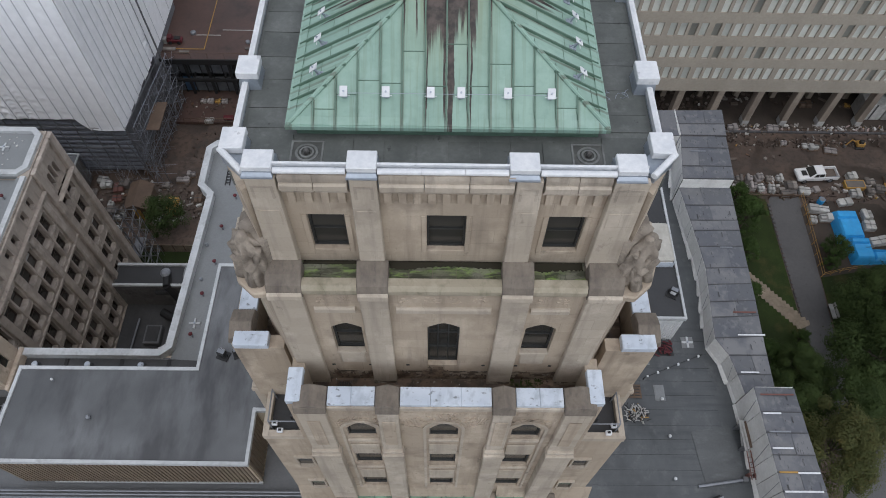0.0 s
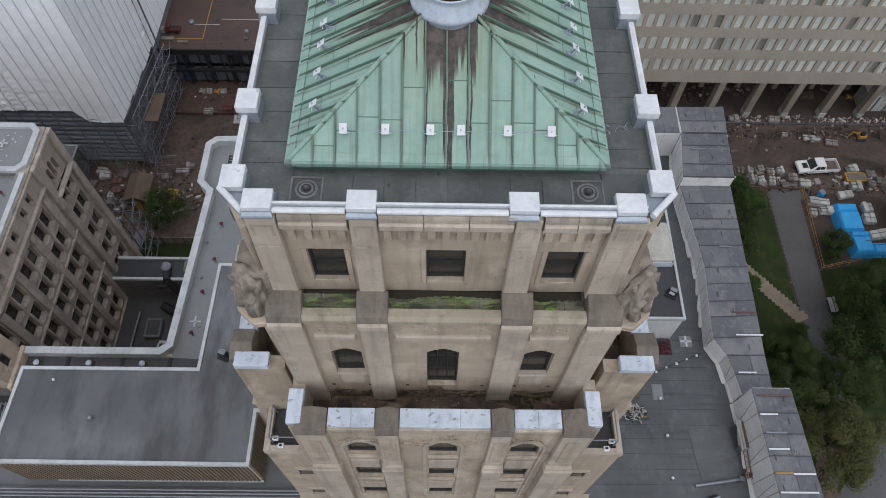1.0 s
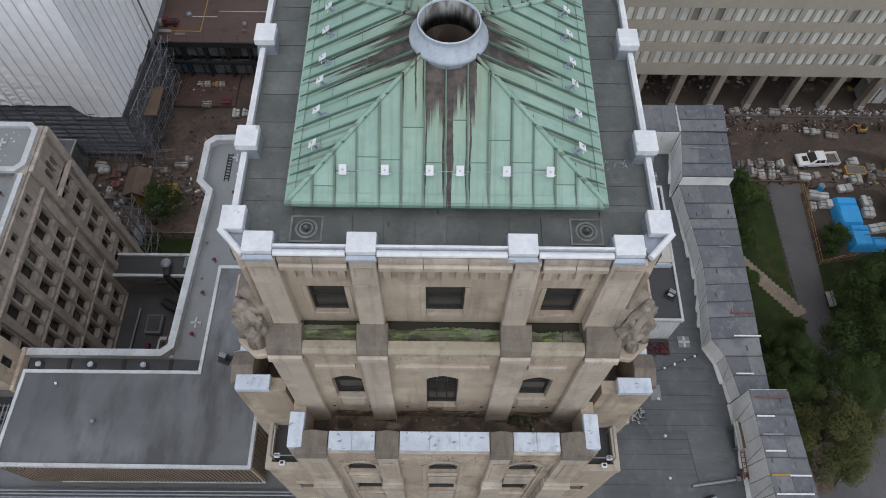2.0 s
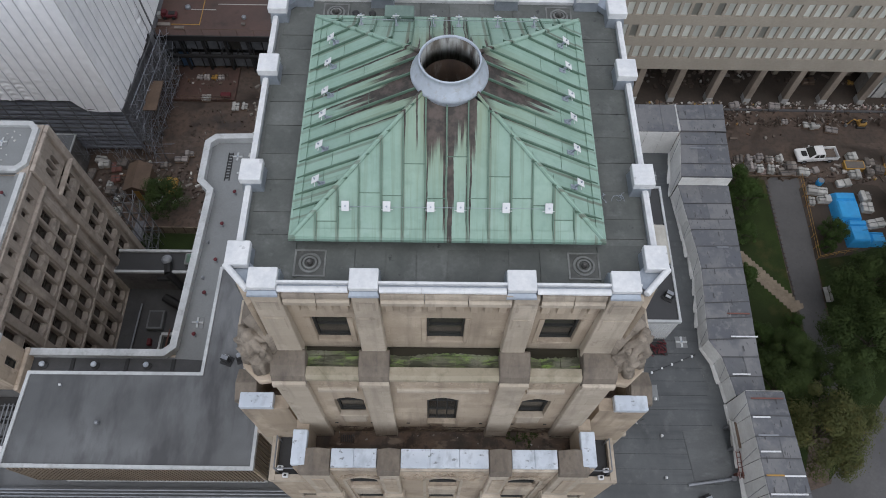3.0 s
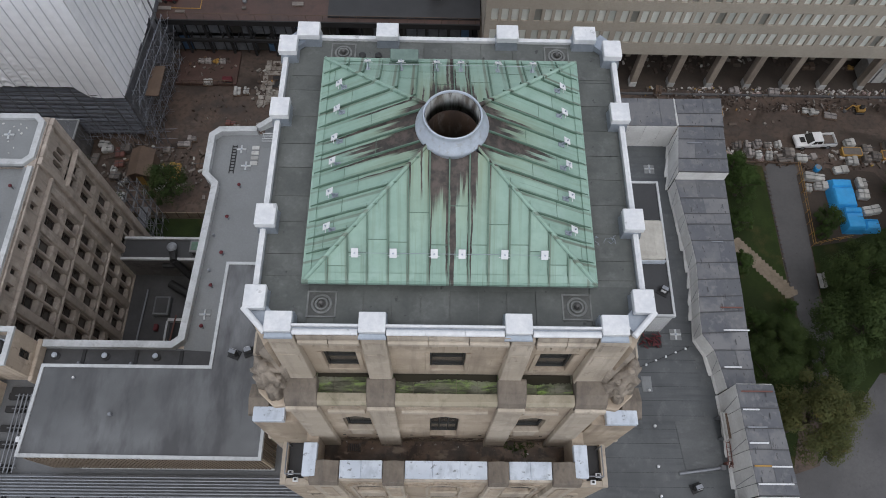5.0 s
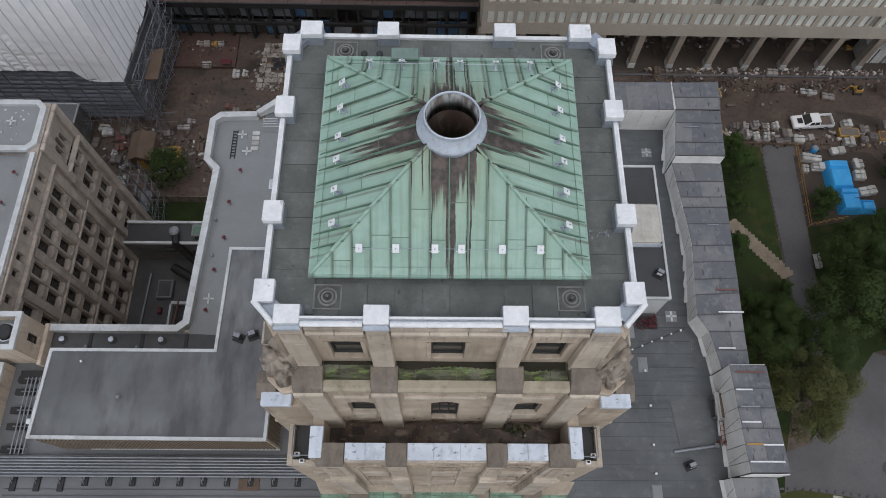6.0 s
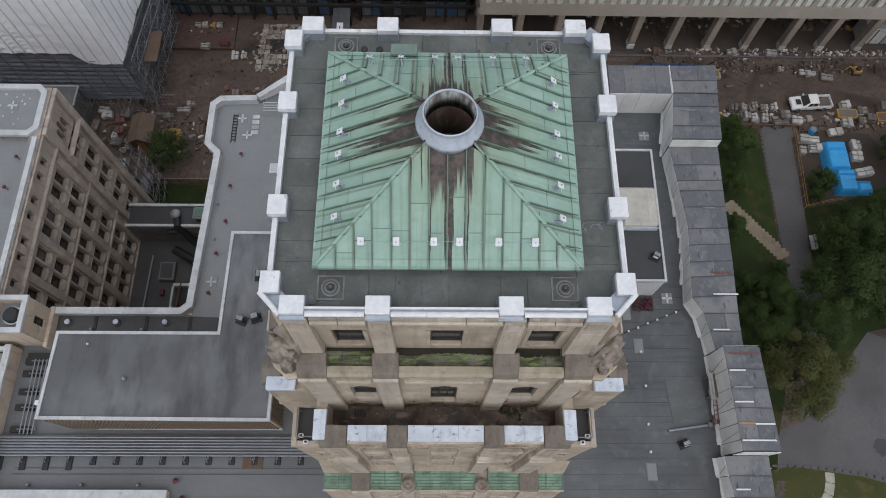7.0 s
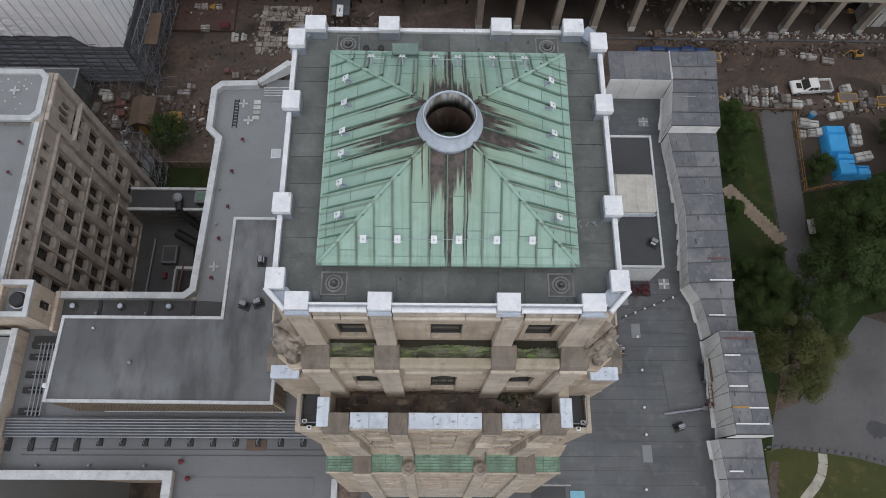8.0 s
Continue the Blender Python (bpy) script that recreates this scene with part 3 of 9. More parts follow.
def openings_wall(g, f, u0, u1, v0, v1, z0, z1, holes):
    """A wall slab between v0 and v1 with rectangular holes (ua, ub, za, zb), one closed shell, mapped by f."""
    us = sorted({u0, u1, *[h[0] for h in holes], *[h[1] for h in holes]})
    zs = sorted({z0, z1, *[h[2] for h in holes], *[h[3] for h in holes]})
    us, zs = [u for u in us if u0 <= u <= u1], [z for z in zs if z0 <= z <= z1]

    def solid(i, j):
        if not (0 <= i < len(us) - 1 and 0 <= j < len(zs) - 1):
            return False
        u, z = (us[i] + us[i + 1]) / 2, (zs[j] + zs[j + 1]) / 2
        return not any(h[0] < u < h[1] and h[2] < z < h[3] for h in holes)

    for i in range(len(us) - 1):
        for j in range(len(zs) - 1):
            if not solid(i, j):
                continue
            a, b, c, d = us[i], us[i + 1], zs[j], zs[j + 1]
            g.poly([f(a, v1, c), f(b, v1, c), f(b, v1, d), f(a, v1, d)])
            g.poly([f(a, v0, c), f(a, v0, d), f(b, v0, d), f(b, v0, c)])
            if not solid(i - 1, j):
                g.poly([f(a, v0, c), f(a, v1, c), f(a, v1, d), f(a, v0, d)])
            if not solid(i + 1, j):
                g.poly([f(b, v0, c), f(b, v0, d), f(b, v1, d), f(b, v1, c)])
            if not solid(i, j - 1):
                g.poly([f(a, v0, c), f(b, v0, c), f(b, v1, c), f(a, v1, c)])
            if not solid(i, j + 1):
                g.poly([f(a, v0, d), f(a, v1, d), f(b, v1, d), f(b, v0, d)])
    return g


def arch_fill(g, f, ua, ub, v0, v1, spring, top, n=8, flat_head=False):
    """The two spandrels between an arch and the square head of its opening."""
    mid, half = (ua + ub) / 2, (ub - ua) / 2
    for sgn in (-1, 1):
        pts = [(mid + sgn * half, top)]
        for i in range(n + 1):
            a = math.pi / 2 * i / n
            x, rise = half * math.cos(a), math.sin(a)
            if flat_head:
                x, rise = half * (1 - i / n), 1 - (1 - i / n) ** 1.4
            pts.append((mid + sgn * x, spring + (top - spring) * rise - (0.001 if i == n else 0)))
        g.prism([f(u, v0, z) for u, z in pts], [f(u, v1, z) for u, z in pts])
    return g


def profile_run(g, f, pts, u0, u1):
    """A moulding: the section pts (v, z) drawn out from u0 to u1."""
    return g.prism([f(u0, v, z) for v, z in pts], [f(u1, v, z) for v, z in pts])


# ---------------------------------------------------------------- ground
GZ = -0.4


def flat(name, pts, z, material, label, category, kind="structure", depth=0.05):
    g = Geo()
    g.prism([(x, y, z - depth) for x, y in pts], [(x, y, z) for x, y in pts])
    return tagged(part(name, g, material), label, category, "", kind)


flat("ground", [(-1500, -1500), (1500, -1500), (1500, 1500), (-1500, 1500)], GZ, "mud", "wet brown mud of a building site", "ground", depth=2)

# ---------------------------------------------------------------- the tower
tower = thing("tower", (0, CY, 23.0), "stepped beige limestone tower with green copper hip roof", "tower")


def side_map(k, off, sc, dx=0.0, dy=0.0):
    """Maps (along the face, out from the axis, up) to the world for face k: front, right, back, left."""
    def f(u, v, z):
        if k == 0:
            return (u + dx, CY - v, z)
        if k == 2:
            return (-u + dx, CY + v + 2 * dy, z)
        if k == 1:
            return (v + off + dx, CY + u * sc + dy, z)
        return (-v - off + dx, CY - u * sc + dy, z)
    return f


def window(parent, f, ua, ub, za, zb, v, bars_u=1, bars_z=1, fr=0.05, material="frame", glass="glass"):
    """A sash: pane with a frame and glazing bars just in front of it."""
    w = part("window", Geo().box(ua - 0.02, ub + 0.02, v - 0.04, v, za - 0.02, zb + 0.02, f), glass, parent)
    g = Geo()
    g.box(ua, ua + fr, v + 0.003, v + 0.06, za, zb, f).box(ub - fr, ub, v + 0.003, v + 0.06, za, zb, f)
    g.box(ua + fr, ub - fr, v + 0.003, v + 0.06, za, za + fr, f).box(ua + fr, ub - fr, v + 0.003, v + 0.06, zb - fr, zb, f)
    for i in range(bars_u):
        c = ua + (ub - ua) * (i + 1) / (bars_u + 1)
        g.box(c - 0.018, c + 0.018, v + 0.003, v + 0.045, za + fr, zb - fr, f)
    for i in range(bars_z):
        c = za + (zb - za) * (i + 1) / (bars_z + 1)
        g.box(ua + fr, ub - fr, v + 0.003, v + 0.04, c - 0.022, c + 0.022, f)
    part("frame", g, material, w)
    return w


STAGE_A = (-0.15, 0.915)
STAGE_CAP = (0.33, 0.943, 0.0, 0.11)
STAGE_B = (-0.1, 0.915)
STAGE_C = (-0.4, 1.1, 0.08)
BASE = (0.5, 1.05, 0.28)
BAYS = [(-3.58, -2.12), (-1.46, 1.42), (2.05, 3.47)]

for k in range(4):
    f = side_map(k, *STAGE_A)
    # upper stage
    holes = [(-0.46, 0.46, 53.5, 54.93), (-3.2, -2.34, 53.5, 54.93), (2.34, 3.2, 53.5, 54.93)]
    part("wall", openings_wall(Geo(), f, -4.38, 4.38, 4.17, 4.57, 52.9, 56.0, holes), "stone", tower)
    for ua, ub, za, zb in holes:
        window(tower, f, ua, ub, za, zb, 4.42, 0, 1)
        g = Geo()
        g.box(ua - 0.13, ua, 4.572, 4.6, za - 0.12, zb, f).box(ub, ub + 0.13, 4.572, 4.6, za - 0.12, zb, f)
        g.box(ua, ub, 4.49, 4.62, za - 0.12, za + 0.005, f)
        part("window_surround", g, "stone", tower, bevel=0.012)
    for u0, u1 in ((-4.28, -3.6), (-2.1, -1.48), (1.43, 2.03), (3.49, 4.28)):
        if k == 0:
            # the shaft leans back a little towards its head
            g = Geo().prism([f(u0, 4.57, 53.1), f(u1, 4.57, 53.1), f(u1, 4.86, 53.1), f(u0, 4.86, 53.1)],
                            [f(u0 + 0.02, 4.57, 56.42), f(u1 - 0.02, 4.57, 56.42), f(u1 - 0.02, 4.735, 56.42), f(u0 + 0.02, 4.735, 56.42)])
        else:
            g = Geo().box(u0, u1, 4.57, 4.83, 53.1, 55.9, f)
        part("pilaster", g, "stone_pale", tower, bevel=0.02)
        m, w = (u0 + u1) / 2, (u1 - u0) / 2 - 0.1
        if k == 0:
            def lean(z, d):
                return 4.86 - (z - 53.1) * 0.125 / 3.32 + d
            part("pilaster_panel", Geo().prism([f(m - w, lean(54.75, -0.01), 54.75), f(m + w, lean(54.75, -0.01), 54.75), f(m + w, lean(55.35, -0.01), 55.35), f(m - w, lean(55.35, -0.01), 55.35)],
                                               [f(m - w, lean(54.75, 0.016), 54.75), f(m + w, lean(54.75, 0.016), 54.75), f(m + w, lean(55.35, 0.016), 55.35), f(m - w, lean(55.35, 0.016), 55.35)]), "stone_pale", tower)
            # raised strips of darker stone stand in for shade inside a recessed panel
            for za, zb, ia, ib in ((56.14, 56.2, -w, w), (55.78, 56.14, -w, -w + 0.06), (55.78, 56.14, w - 0.06, w)):
                part("panel_shadow_line", Geo().prism([f(m + ia, lean(za, -0.01), za), f(m + ib, lean(za, -0.01), za), f(m + ib, lean(zb, -0.01), zb), f(m + ia, lean(zb, -0.01), zb)],
                                                      [f(m + ia, lean(za, 0.012), za), f(m + ib, lean(za, 0.012), za), f(m + ib, lean(zb, 0.012), zb), f(m + ia, lean(zb, 0.012), zb)]), "cornice", tower)
    for ua, ub in BAYS:
        f = side_map(k, *STAGE_A)
        blocks = 3 if ub - ua > 2 else 2
        for i in range(blocks):
            ca, cb = ua + (ub - ua) * i / blocks, ua + (ub - ua) * (i + 1) / blocks
            if k == 0:
                part("cornice_block", profile_run(Geo(), f, [(4.572, 56.284), (4.572, 56.49), (4.69, 56.49), (4.71, 56.4), (4.71, 56.284)], ca + 0.006, cb - 0.006), "cornice", tower)
                part("cornice_block", profile_run(Geo(), f, [(4.572, 55.89), (4.572, 56.28), (4.74, 56.28), (4.78, 56.24), (4.78, 56.09), (4.69, 56.03), (4.67, 55.89)], ca + 0.01, cb - 0.01), "stone_pale", tower)
            else:
                part("cornice_block", profile_run(Geo(), f, [(4.572, 55.7), (4.572, 55.98), (4.68, 56.0), (4.77, 55.95), (4.77, 55.8), (4.72, 55.7)], ca + 0.008, cb - 0.008), "cornice", tower)
        n = 9 if ub - ua > 2 else 4
        c0 = ua + 0.5 * (ub - ua) / n
        me = Geo().box(c0 - 0.09, c0 + 0.09, 4.572, 4.67, 55.5 if k == 0 else 55.4, 55.885 if k == 0 else 55.69, f).mesh("dentil", 0.012)
        for i in range(n):
            d = part("dentil", me, "stone", tower)
            d.location = Vector(f(ua + (i + 0.5) * (ub - ua) / n, 0, 0)) - Vector(f(c0, 0, 0))
        # mossy ledge with its rim
        f = side_map(k, *STAGE_B)
        led = part("ledge", Geo().box(ua - 0.1, ub + 0.1, 4.57, 5.16, 52.6, 52.84, f), "stone_dark", tower)
        cols = 5 if ub - ua > 2 else 3
        for i in range(cols):
            for va, vb in ((4.572, 4.8), (4.81, 5.155)):
                u = ua - 0.05 + (ub - ua + 0.1) * i / cols
                part("slab", Geo().box(u + 0.006, u + (ub - ua + 0.1) / cols - 0.006, va, vb, 52.841, 52.87 + 0.004 * ((i + k) % 3), f), "moss", led)
        # standing water along the back, with a ragged edge
        wr, wide = 3.7 * k + ua, {0: 0.25, 1: 0.75, 2: 1.25}[BAYS.index((ua, ub))]
        edge = []
        for i in range(91):
            u = ua + (ub - ua) * i / 90
            q = 0.5 * noise.noise(Vector((u * 0.7, wr, 0.3))) + 0.4 * noise.noise(Vector((u * 2.6, wr, 1.7))) + 0.3 * noise.noise(Vector((u * 15, wr, 5.1)))
            edge.append((u, max(4.59, min(5.0, 4.65 + 0.13 * wide + 0.16 * wide * q))))
        ring = [f(ub, 4.573, 0), f(ua, 4.573, 0)] + [f(u, v, 0) for u, v in edge]
        part("puddle", Geo().prism([(x, y, 52.86) for x, y, z in ring], [(x, y, 52.884) for x, y, z in ring]), "puddle", led)
        rim = profile_run(Geo(), f, [(5.16, 52.7), (5.16, 53.04), (5.38, 53.04), (5.46, 52.9), (5.46, 52.74), (5.4, 52.6), (5.16, 52.6)], ua - 0.05, ub + 0.05)
        part("ledge_rim", rim, "rim", tower)
        part("string_course", profile_run(Geo(), f, [(5.352, 51.6), (5.352, 51.9), (5.4, 51.9), (5.44, 51.84), (5.44, 51.66), (5.4, 51.6)], ua + 0.2, ub - 0.2), "stone_pale", tower)
        # carved frieze: worn leaf scrolls in low relief, panel by panel
        g = Geo()
        m = 4 if ub - ua > 2 else 2
        rf = random.Random(31 + k)
        for i in range(m):
            lo, hi = ua + 0.2 + (ub - ua - 0.4) * i / m, ua + 0.2 + (ub - ua - 0.4) * (i + 1) / m
            for j in range(9):
                c, z, r = rf.uniform(lo + 0.12, hi - 0.12), rf.uniform(52.08, 52.4), rf.uniform(0.03, 0.075)
                t = rf.uniform(0, math.pi)
                q = [(c + r * 1.7 * math.cos(t + e) * (1 if e % 3.0 < 0.1 else 0.5), z + r * math.sin(t + e)) for e in (0.0, 1.57, 3.14, 4.71)]
                g.prism([f(a, 5.352, b) for a, b in q], [f(c + (a - c) * 0.6, 5.374, z + (b - z) * 0.6) for a, b in q])
            if i:
                g.box(lo - 0.012, lo + 0.012, 5.351, 5.362, 51.98, 52.52, f)
        tagged(part("carved_frieze", g, "stone", tower), kind="stuff")
    # zinc coping between the posts
    f = side_map(k, *STAGE_CAP)
    if k == 0:
        part("parapet", Geo().box(-4.2, 4.2, 4.4, 4.571, 55.9, 56.49, f), "zinc", tower)
        part("coping", Geo().box(-4.2, 4.2, 4.42, 4.475, 56.492, 56.64, f), "white_metal", tower, bevel=0.01)
        part("gutter", Geo().box(-4.2, 4.2, 4.477, 4.53, 56.492, 56.53, f), "zinc", tower)
        roll = [(4.6 + 0.075 * math.cos(q * math.pi / 5), 56.555 + 0.062 * math.sin(q * math.pi / 5)) for q in range(10)]
        for ua, ub, n in ((-3.65, -2.138, 1), (-1.474, 1.268, 3), (1.932, 3.518, 1)):
            for q in range(n):
                part("coping_roll", profile_run(Geo(), f, roll, ua + (ub - ua) * q / n + 0.003, ua + (ub - ua) * (q + 1) / n - 0.003), "white_metal", tower)
    else:
        part("parapet", Geo().box(-4.2, 4.2, 4.31, 4.43, 55.9, 56.0 if k == 2 else 56.14, f), "zinc", tower)
        top = 0.14 if k == 2 else 0.0
        part("coping", profile_run(Geo(), f, [(4.3, 56.142 - top), (4.3, 56.29 - top), (4.38, 56.31 - top), (4.44, 56.28 - top), (4.44, 56.142 - top)], -4.3, 4.3), "white_metal", tower)
    for u in ((-3.98, -1.806, 1.6, 3.85) if k == 0 else (-3.87, -1.64, 1.82, 4.08) if k == 2 else (-4.08, -1.75, 1.75, 4.08)):
        if k == 0:
            g = Geo().box(u - 0.33, u + 0.33, 4.08, 4.74, 56.423, 56.46, f).box(u - 0.33, u + 0.33, 4.08, 4.4, 56.03, 56.42, f)
            g.prism([f(u - 0.33, 4.08, 56.462), f(u + 0.33, 4.08, 56.462), f(u + 0.33, 4.7, 56.462), f(u - 0.33, 4.7, 56.462)],
                    [f(u - 0.3, 4.12, 56.52), f(u + 0.3, 4.12, 56.52), f(u + 0.3, 4.64, 56.52), f(u - 0.3, 4.64, 56.52)])
            cap = (4.13, 4.62, 56.522, 56.67)
        else:
            g = Geo().prism([f(u - 0.33, 4.03, 56.06), f(u + 0.33, 4.03, 56.06), f(u + 0.33, 4.54, 56.06), f(u - 0.33, 4.54, 56.06)],
                            [f(u - 0.29, 4.07, 56.38), f(u + 0.29, 4.07, 56.38), f(u + 0.29, 4.49, 56.38), f(u - 0.29, 4.49, 56.38)])
            cap = (4.03, 4.54, 56.382, 56.58)
        post = part("parapet_post", g, "zinc", tower)
        part("post_cap", Geo().box(u - 0.315, u + 0.315, *cap, f), "white_metal", post, bevel=0.014)
    # middle stage
    f = side_map(k, *STAGE_B)
    holes = [(-0.45, 0.45, 47.97, 50.92), (-3.1, -2.26, 48.95, 50.88), (2.26, 3.1, 48.95, 50.88)]
    g = openings_wall(Geo(), f, -4.38, 4.38, 4.95, 5.35, 46.7, 52.7, holes)
    for ua, ub, za, zb in holes:
        part("arch_head", arch_fill(Geo(), f, ua, ub, 5.0, 5.349, zb - 0.26, zb, flat_head=True), "stone", tower)
    part("wall", g, "stone", tower)
    for ua, ub, za, zb in holes:
        mid_bay = -1 < ua and ub < 1
        window(tower, f, ua, ub, za, zb, 5.12, 2 if mid_bay else 0, 2 if mid_bay else 1)
        if not mid_bay:
            part("apron", Geo().prism([f(ua + 0.05, 5.352, za - 0.75), f(ub - 0.05, 5.352, za - 0.75), f(ub - 0.05, 5.352, za - 0.02), f(ua + 0.05, 5.352, za - 0.02)],
                                      [f(ua + 0.09, 5.39, za - 0.71), f(ub - 0.09, 5.39, za - 0.71), f(ub - 0.09, 5.36, za - 0.06), f(ua + 0.09, 5.36, za - 0.06)]), "stone_pale", tower)
            part("sill", Geo().box(ua - 0.02, ub + 0.02, 5.2, 5.4, za - 0.012, za + 0.06, f), "stone_pale", tower, bevel=0.015)
    for u in (-3.33, -2.2, -1.06, 1.25, 2.25, 3.3):
        part("weep_hole", Geo().box(u - 0.05, u + 0.05, 5.352, 5.36, 47.92, 48.02, f), "black", tower)
    for u0, u1 in ((-4.38, -3.56), (-2.15, -1.43), (1.43, 2.15), (3.56, 4.38)):
        part("pilaster", Geo().box(u0, u1, 5.35, 5.52, 46.75, 52.6, f), "stone_pale", tower, bevel=0.02)
        g = profile_run(Geo(), f, [(4.8, 52.6), (4.8, 53.34), (4.86, 53.36), (5.2, 53.25), (5.42, 53.05), (5.5, 52.85)] + [(5.5, 52.6)], u0 - 0.03, u1 + 0.03)
        part("pilaster_shoulder", g, "stone_dark", tower, bevel=0.02)
        g = profile_run(Geo(), f, [(5.502, 52.55), (5.502, 52.86), (5.58, 52.8), (5.6, 52.62), (5.54, 52.5)], u0 - 0.02, u1 + 0.02)
        part("pilaster_lip", g, "stone_pale", tower, bevel=0.01)
        part("damp_plinth", Geo().box(u0 + 0.01, u1 - 0.01, 5.522, 5.526, 46.852, 47.05, f), "damp", tower)
    for ua, ub in ((-3.55, -2.16), (-1.42, 1.42), (2.16, 3.55)):
        part("damp_plinth", Geo().box(ua, ub, 5.352, 5.358, 46.852, 47.5, f), "damp", tower)
        # brown splashes that have run up the wall, with a ragged edge
        tide = []
        for i in range(121):
            u = ua + 0.01 + (ub - ua - 0.02) * i / 120
            q = 0.5 + 0.8 * noise.noise(Vector((u * 1.3, k * 4.1, 2.2))) + 0.7 * noise.noise(Vector((u * 6.0, k * 4.1, 7.7))) + 0.45 * noise.noise(Vector((u * 21, k, 3.3)))
            q += 1.3 * math.exp(-((u + 0.1) / 0.3) ** 2)
            tide.append((u, 46.87 + max(0.0, min(1.0, 0.62 * q))))
        g = Geo()
        for (u, z), (v, w) in zip(tide, tide[1:]):
            g.poly([f(u, 5.361, 46.851), f(v, 5.361, 46.851), f(v, 5.361, w), f(u, 5.361, z)])
        part("tide_stain", g, "tide", tower)
    # terrace and lower parapet
    f = side_map(k, *STAGE_C)
    part("terrace", Geo().box(-4.4, 4.4, 5.0, 6.32, 46.6, 46.85, f), "terrace", tower)
    holes = []
    for c, hw in ((-2.62, 0.46), (0, 0.46), (2.62, 0.46)):
        holes += [(c - hw, c + hw, 45.55, 46.95), (c - hw, c + hw, 42.25, 43.5), (c - hw, c + hw, 38.95, 40.1)]
    g = openings_wall(Geo(), f, -4.4, 4.4, 6.32, 6.85, 36.0, 48.38, holes)
    for ua, ub, za, zb in holes[::3]:
        part("arch_head", arch_fill(Geo(), f, ua, ub, 6.4, 6.848, zb - 0.55, zb, flat_head=True), "stone", tower)
    part("wall", g, "stone", tower)
    for i, (ua, ub, za, zb) in enumerate(holes):
        window(tower, f, ua, ub, za, zb, 6.7, 0, 0)
        if i % 3 == 0:
            g = Geo().box(ua - 0.2, ua - 0.1, 6.852, 6.9, 37.5, zb - 0.5, f).box(ub + 0.1, ub + 0.2, 6.852, 6.9, 37.5, zb - 0.5, f)
            for j in range(12):
                a0, a1 = math.pi * j / 12, math.pi * (j + 1) / 12
                mid, h = (ua + ub) / 2, (ub - ua) / 2
                q = [(mid + r * math.cos(a), zb - 0.5 + r * math.sin(a) * 1.05) for r, a in ((h + 0.1, a0), (h + 0.2, a0), (h + 0.2, a1), (h + 0.1, a1))]
                g.prism([f(a, 6.852, b) for a, b in q], [f(a, 6.9, b) for a, b in q])
            part("arch_moulding", g, "stone_pale", tower)
            wing_g = Geo()
            reach = 0.62 if abs(ua + ub) < 0.2 else 0.22
            for s in (-1, 1):
                for j in range(6):
                    u = (ua + ub) / 2 + s * (0.72 + j * reach / 6)
                    wing_g.prism([f(u - 0.035, 6.851, 46.5 + 0.1 * j), f(u + 0.035, 6.851, 46.5 + 0.1 * j), f(u + 0.035 + s * 0.12, 6.851, 47.45), f(u - 0.035 + s * 0.12, 6.851, 47.45)],
                                 [f(u - 0.02, 6.87, 46.55 + 0.1 * j), f(u + 0.02, 6.87, 46.55 + 0.1 * j), f(u + 0.02 + s * 0.12, 6.878, 47.42), f(u - 0.02 + s * 0.12, 6.878, 47.42)])
            tagged(part("carved_wing", wing_g, "stone", tower), kind="stuff")
            for z0, z1 in ((43.65, 44.75), (40.3, 41.4)):
                part("spandrel_panel", Geo().box(ua - 0.02, ub + 0.02, 6.852, 6.89, z0, z1, f), "stone_pale", tower, bevel=0.02)
                part("sill", Geo().box(ua - 0.04, ub + 0.04, 6.852, 6.95, z1 + 0.55, z1 + 0.68, f), "stone_pale", tower, bevel=0.015)
            # shallow leaf carving fanning out from the arch
            fan, fr = Geo(), random.Random(int(17 * (ua + 9)) + k)
            for q in range(58 if abs(ua + ub) < 0.2 else 34):
                t = fr.uniform(0.08, 3.06)
                r0 = fr.uniform(0.66, 1.2 if abs(ua + ub) < 0.2 else 0.78)
                cu, cz, ln = (ua + ub) / 2, zb - 0.5, fr.uniform(0.1, 0.24)
                e = t + fr.uniform(-0.5, 0.5)
                p0 = (cu + r0 * math.cos(t), cz + r0 * math.sin(t) * 1.15)
                p1 = (p0[0] + ln * math.cos(e), p0[1] + ln * math.sin(e))
                if not (46.3 < p0[1] and p1[1] < 48.0 and abs(p1[0] - cu) < (1.28 if abs(cu) < 0.1 else 0.7)):
                    continue
                nx, nz = -0.022 * math.sin(e), 0.022 * math.cos(e)
                quad = [(p0[0] - nx, p0[1] - nz), (p1[0] - nx, p1[1] - nz), (p1[0] + nx, p1[1] + nz), (p0[0] + nx, p0[1] + nz)]
                fan.prism([f(x, 6.851, z) for x, z in quad], [f(cu + (x - cu) * 0.995, 6.885, z) for x, z in quad])
            tagged(part("leaf_carving", fan, "stone", tower), kind="stuff")
    for ua, ub in ((-3.46, -2.03), (-1.34, 1.38), (2.05, 3.48)):
        part("parapet_block", Geo().box(ua, ub, 6.3, 6.9, 48.2, 48.42, f), "stone_pale", tower, bevel=0.015)
        segs = 3 if ub - ua > 2 else 2
        for i in range(segs):
            ca, cb = ua + 0.02 + (ub - ua - 0.04) * i / segs, ua + 0.02 + (ub - ua - 0.04) * (i + 1) / segs
            part("coping", Geo().box(ca + 0.002, cb - 0.002, 6.28, 6.84, 48.422, 48.56 + 0.006 * (i % 2), f), "white_worn", tower, bevel=0.012)
        g = Geo()
        m = 15 if ub - ua > 2 else 8
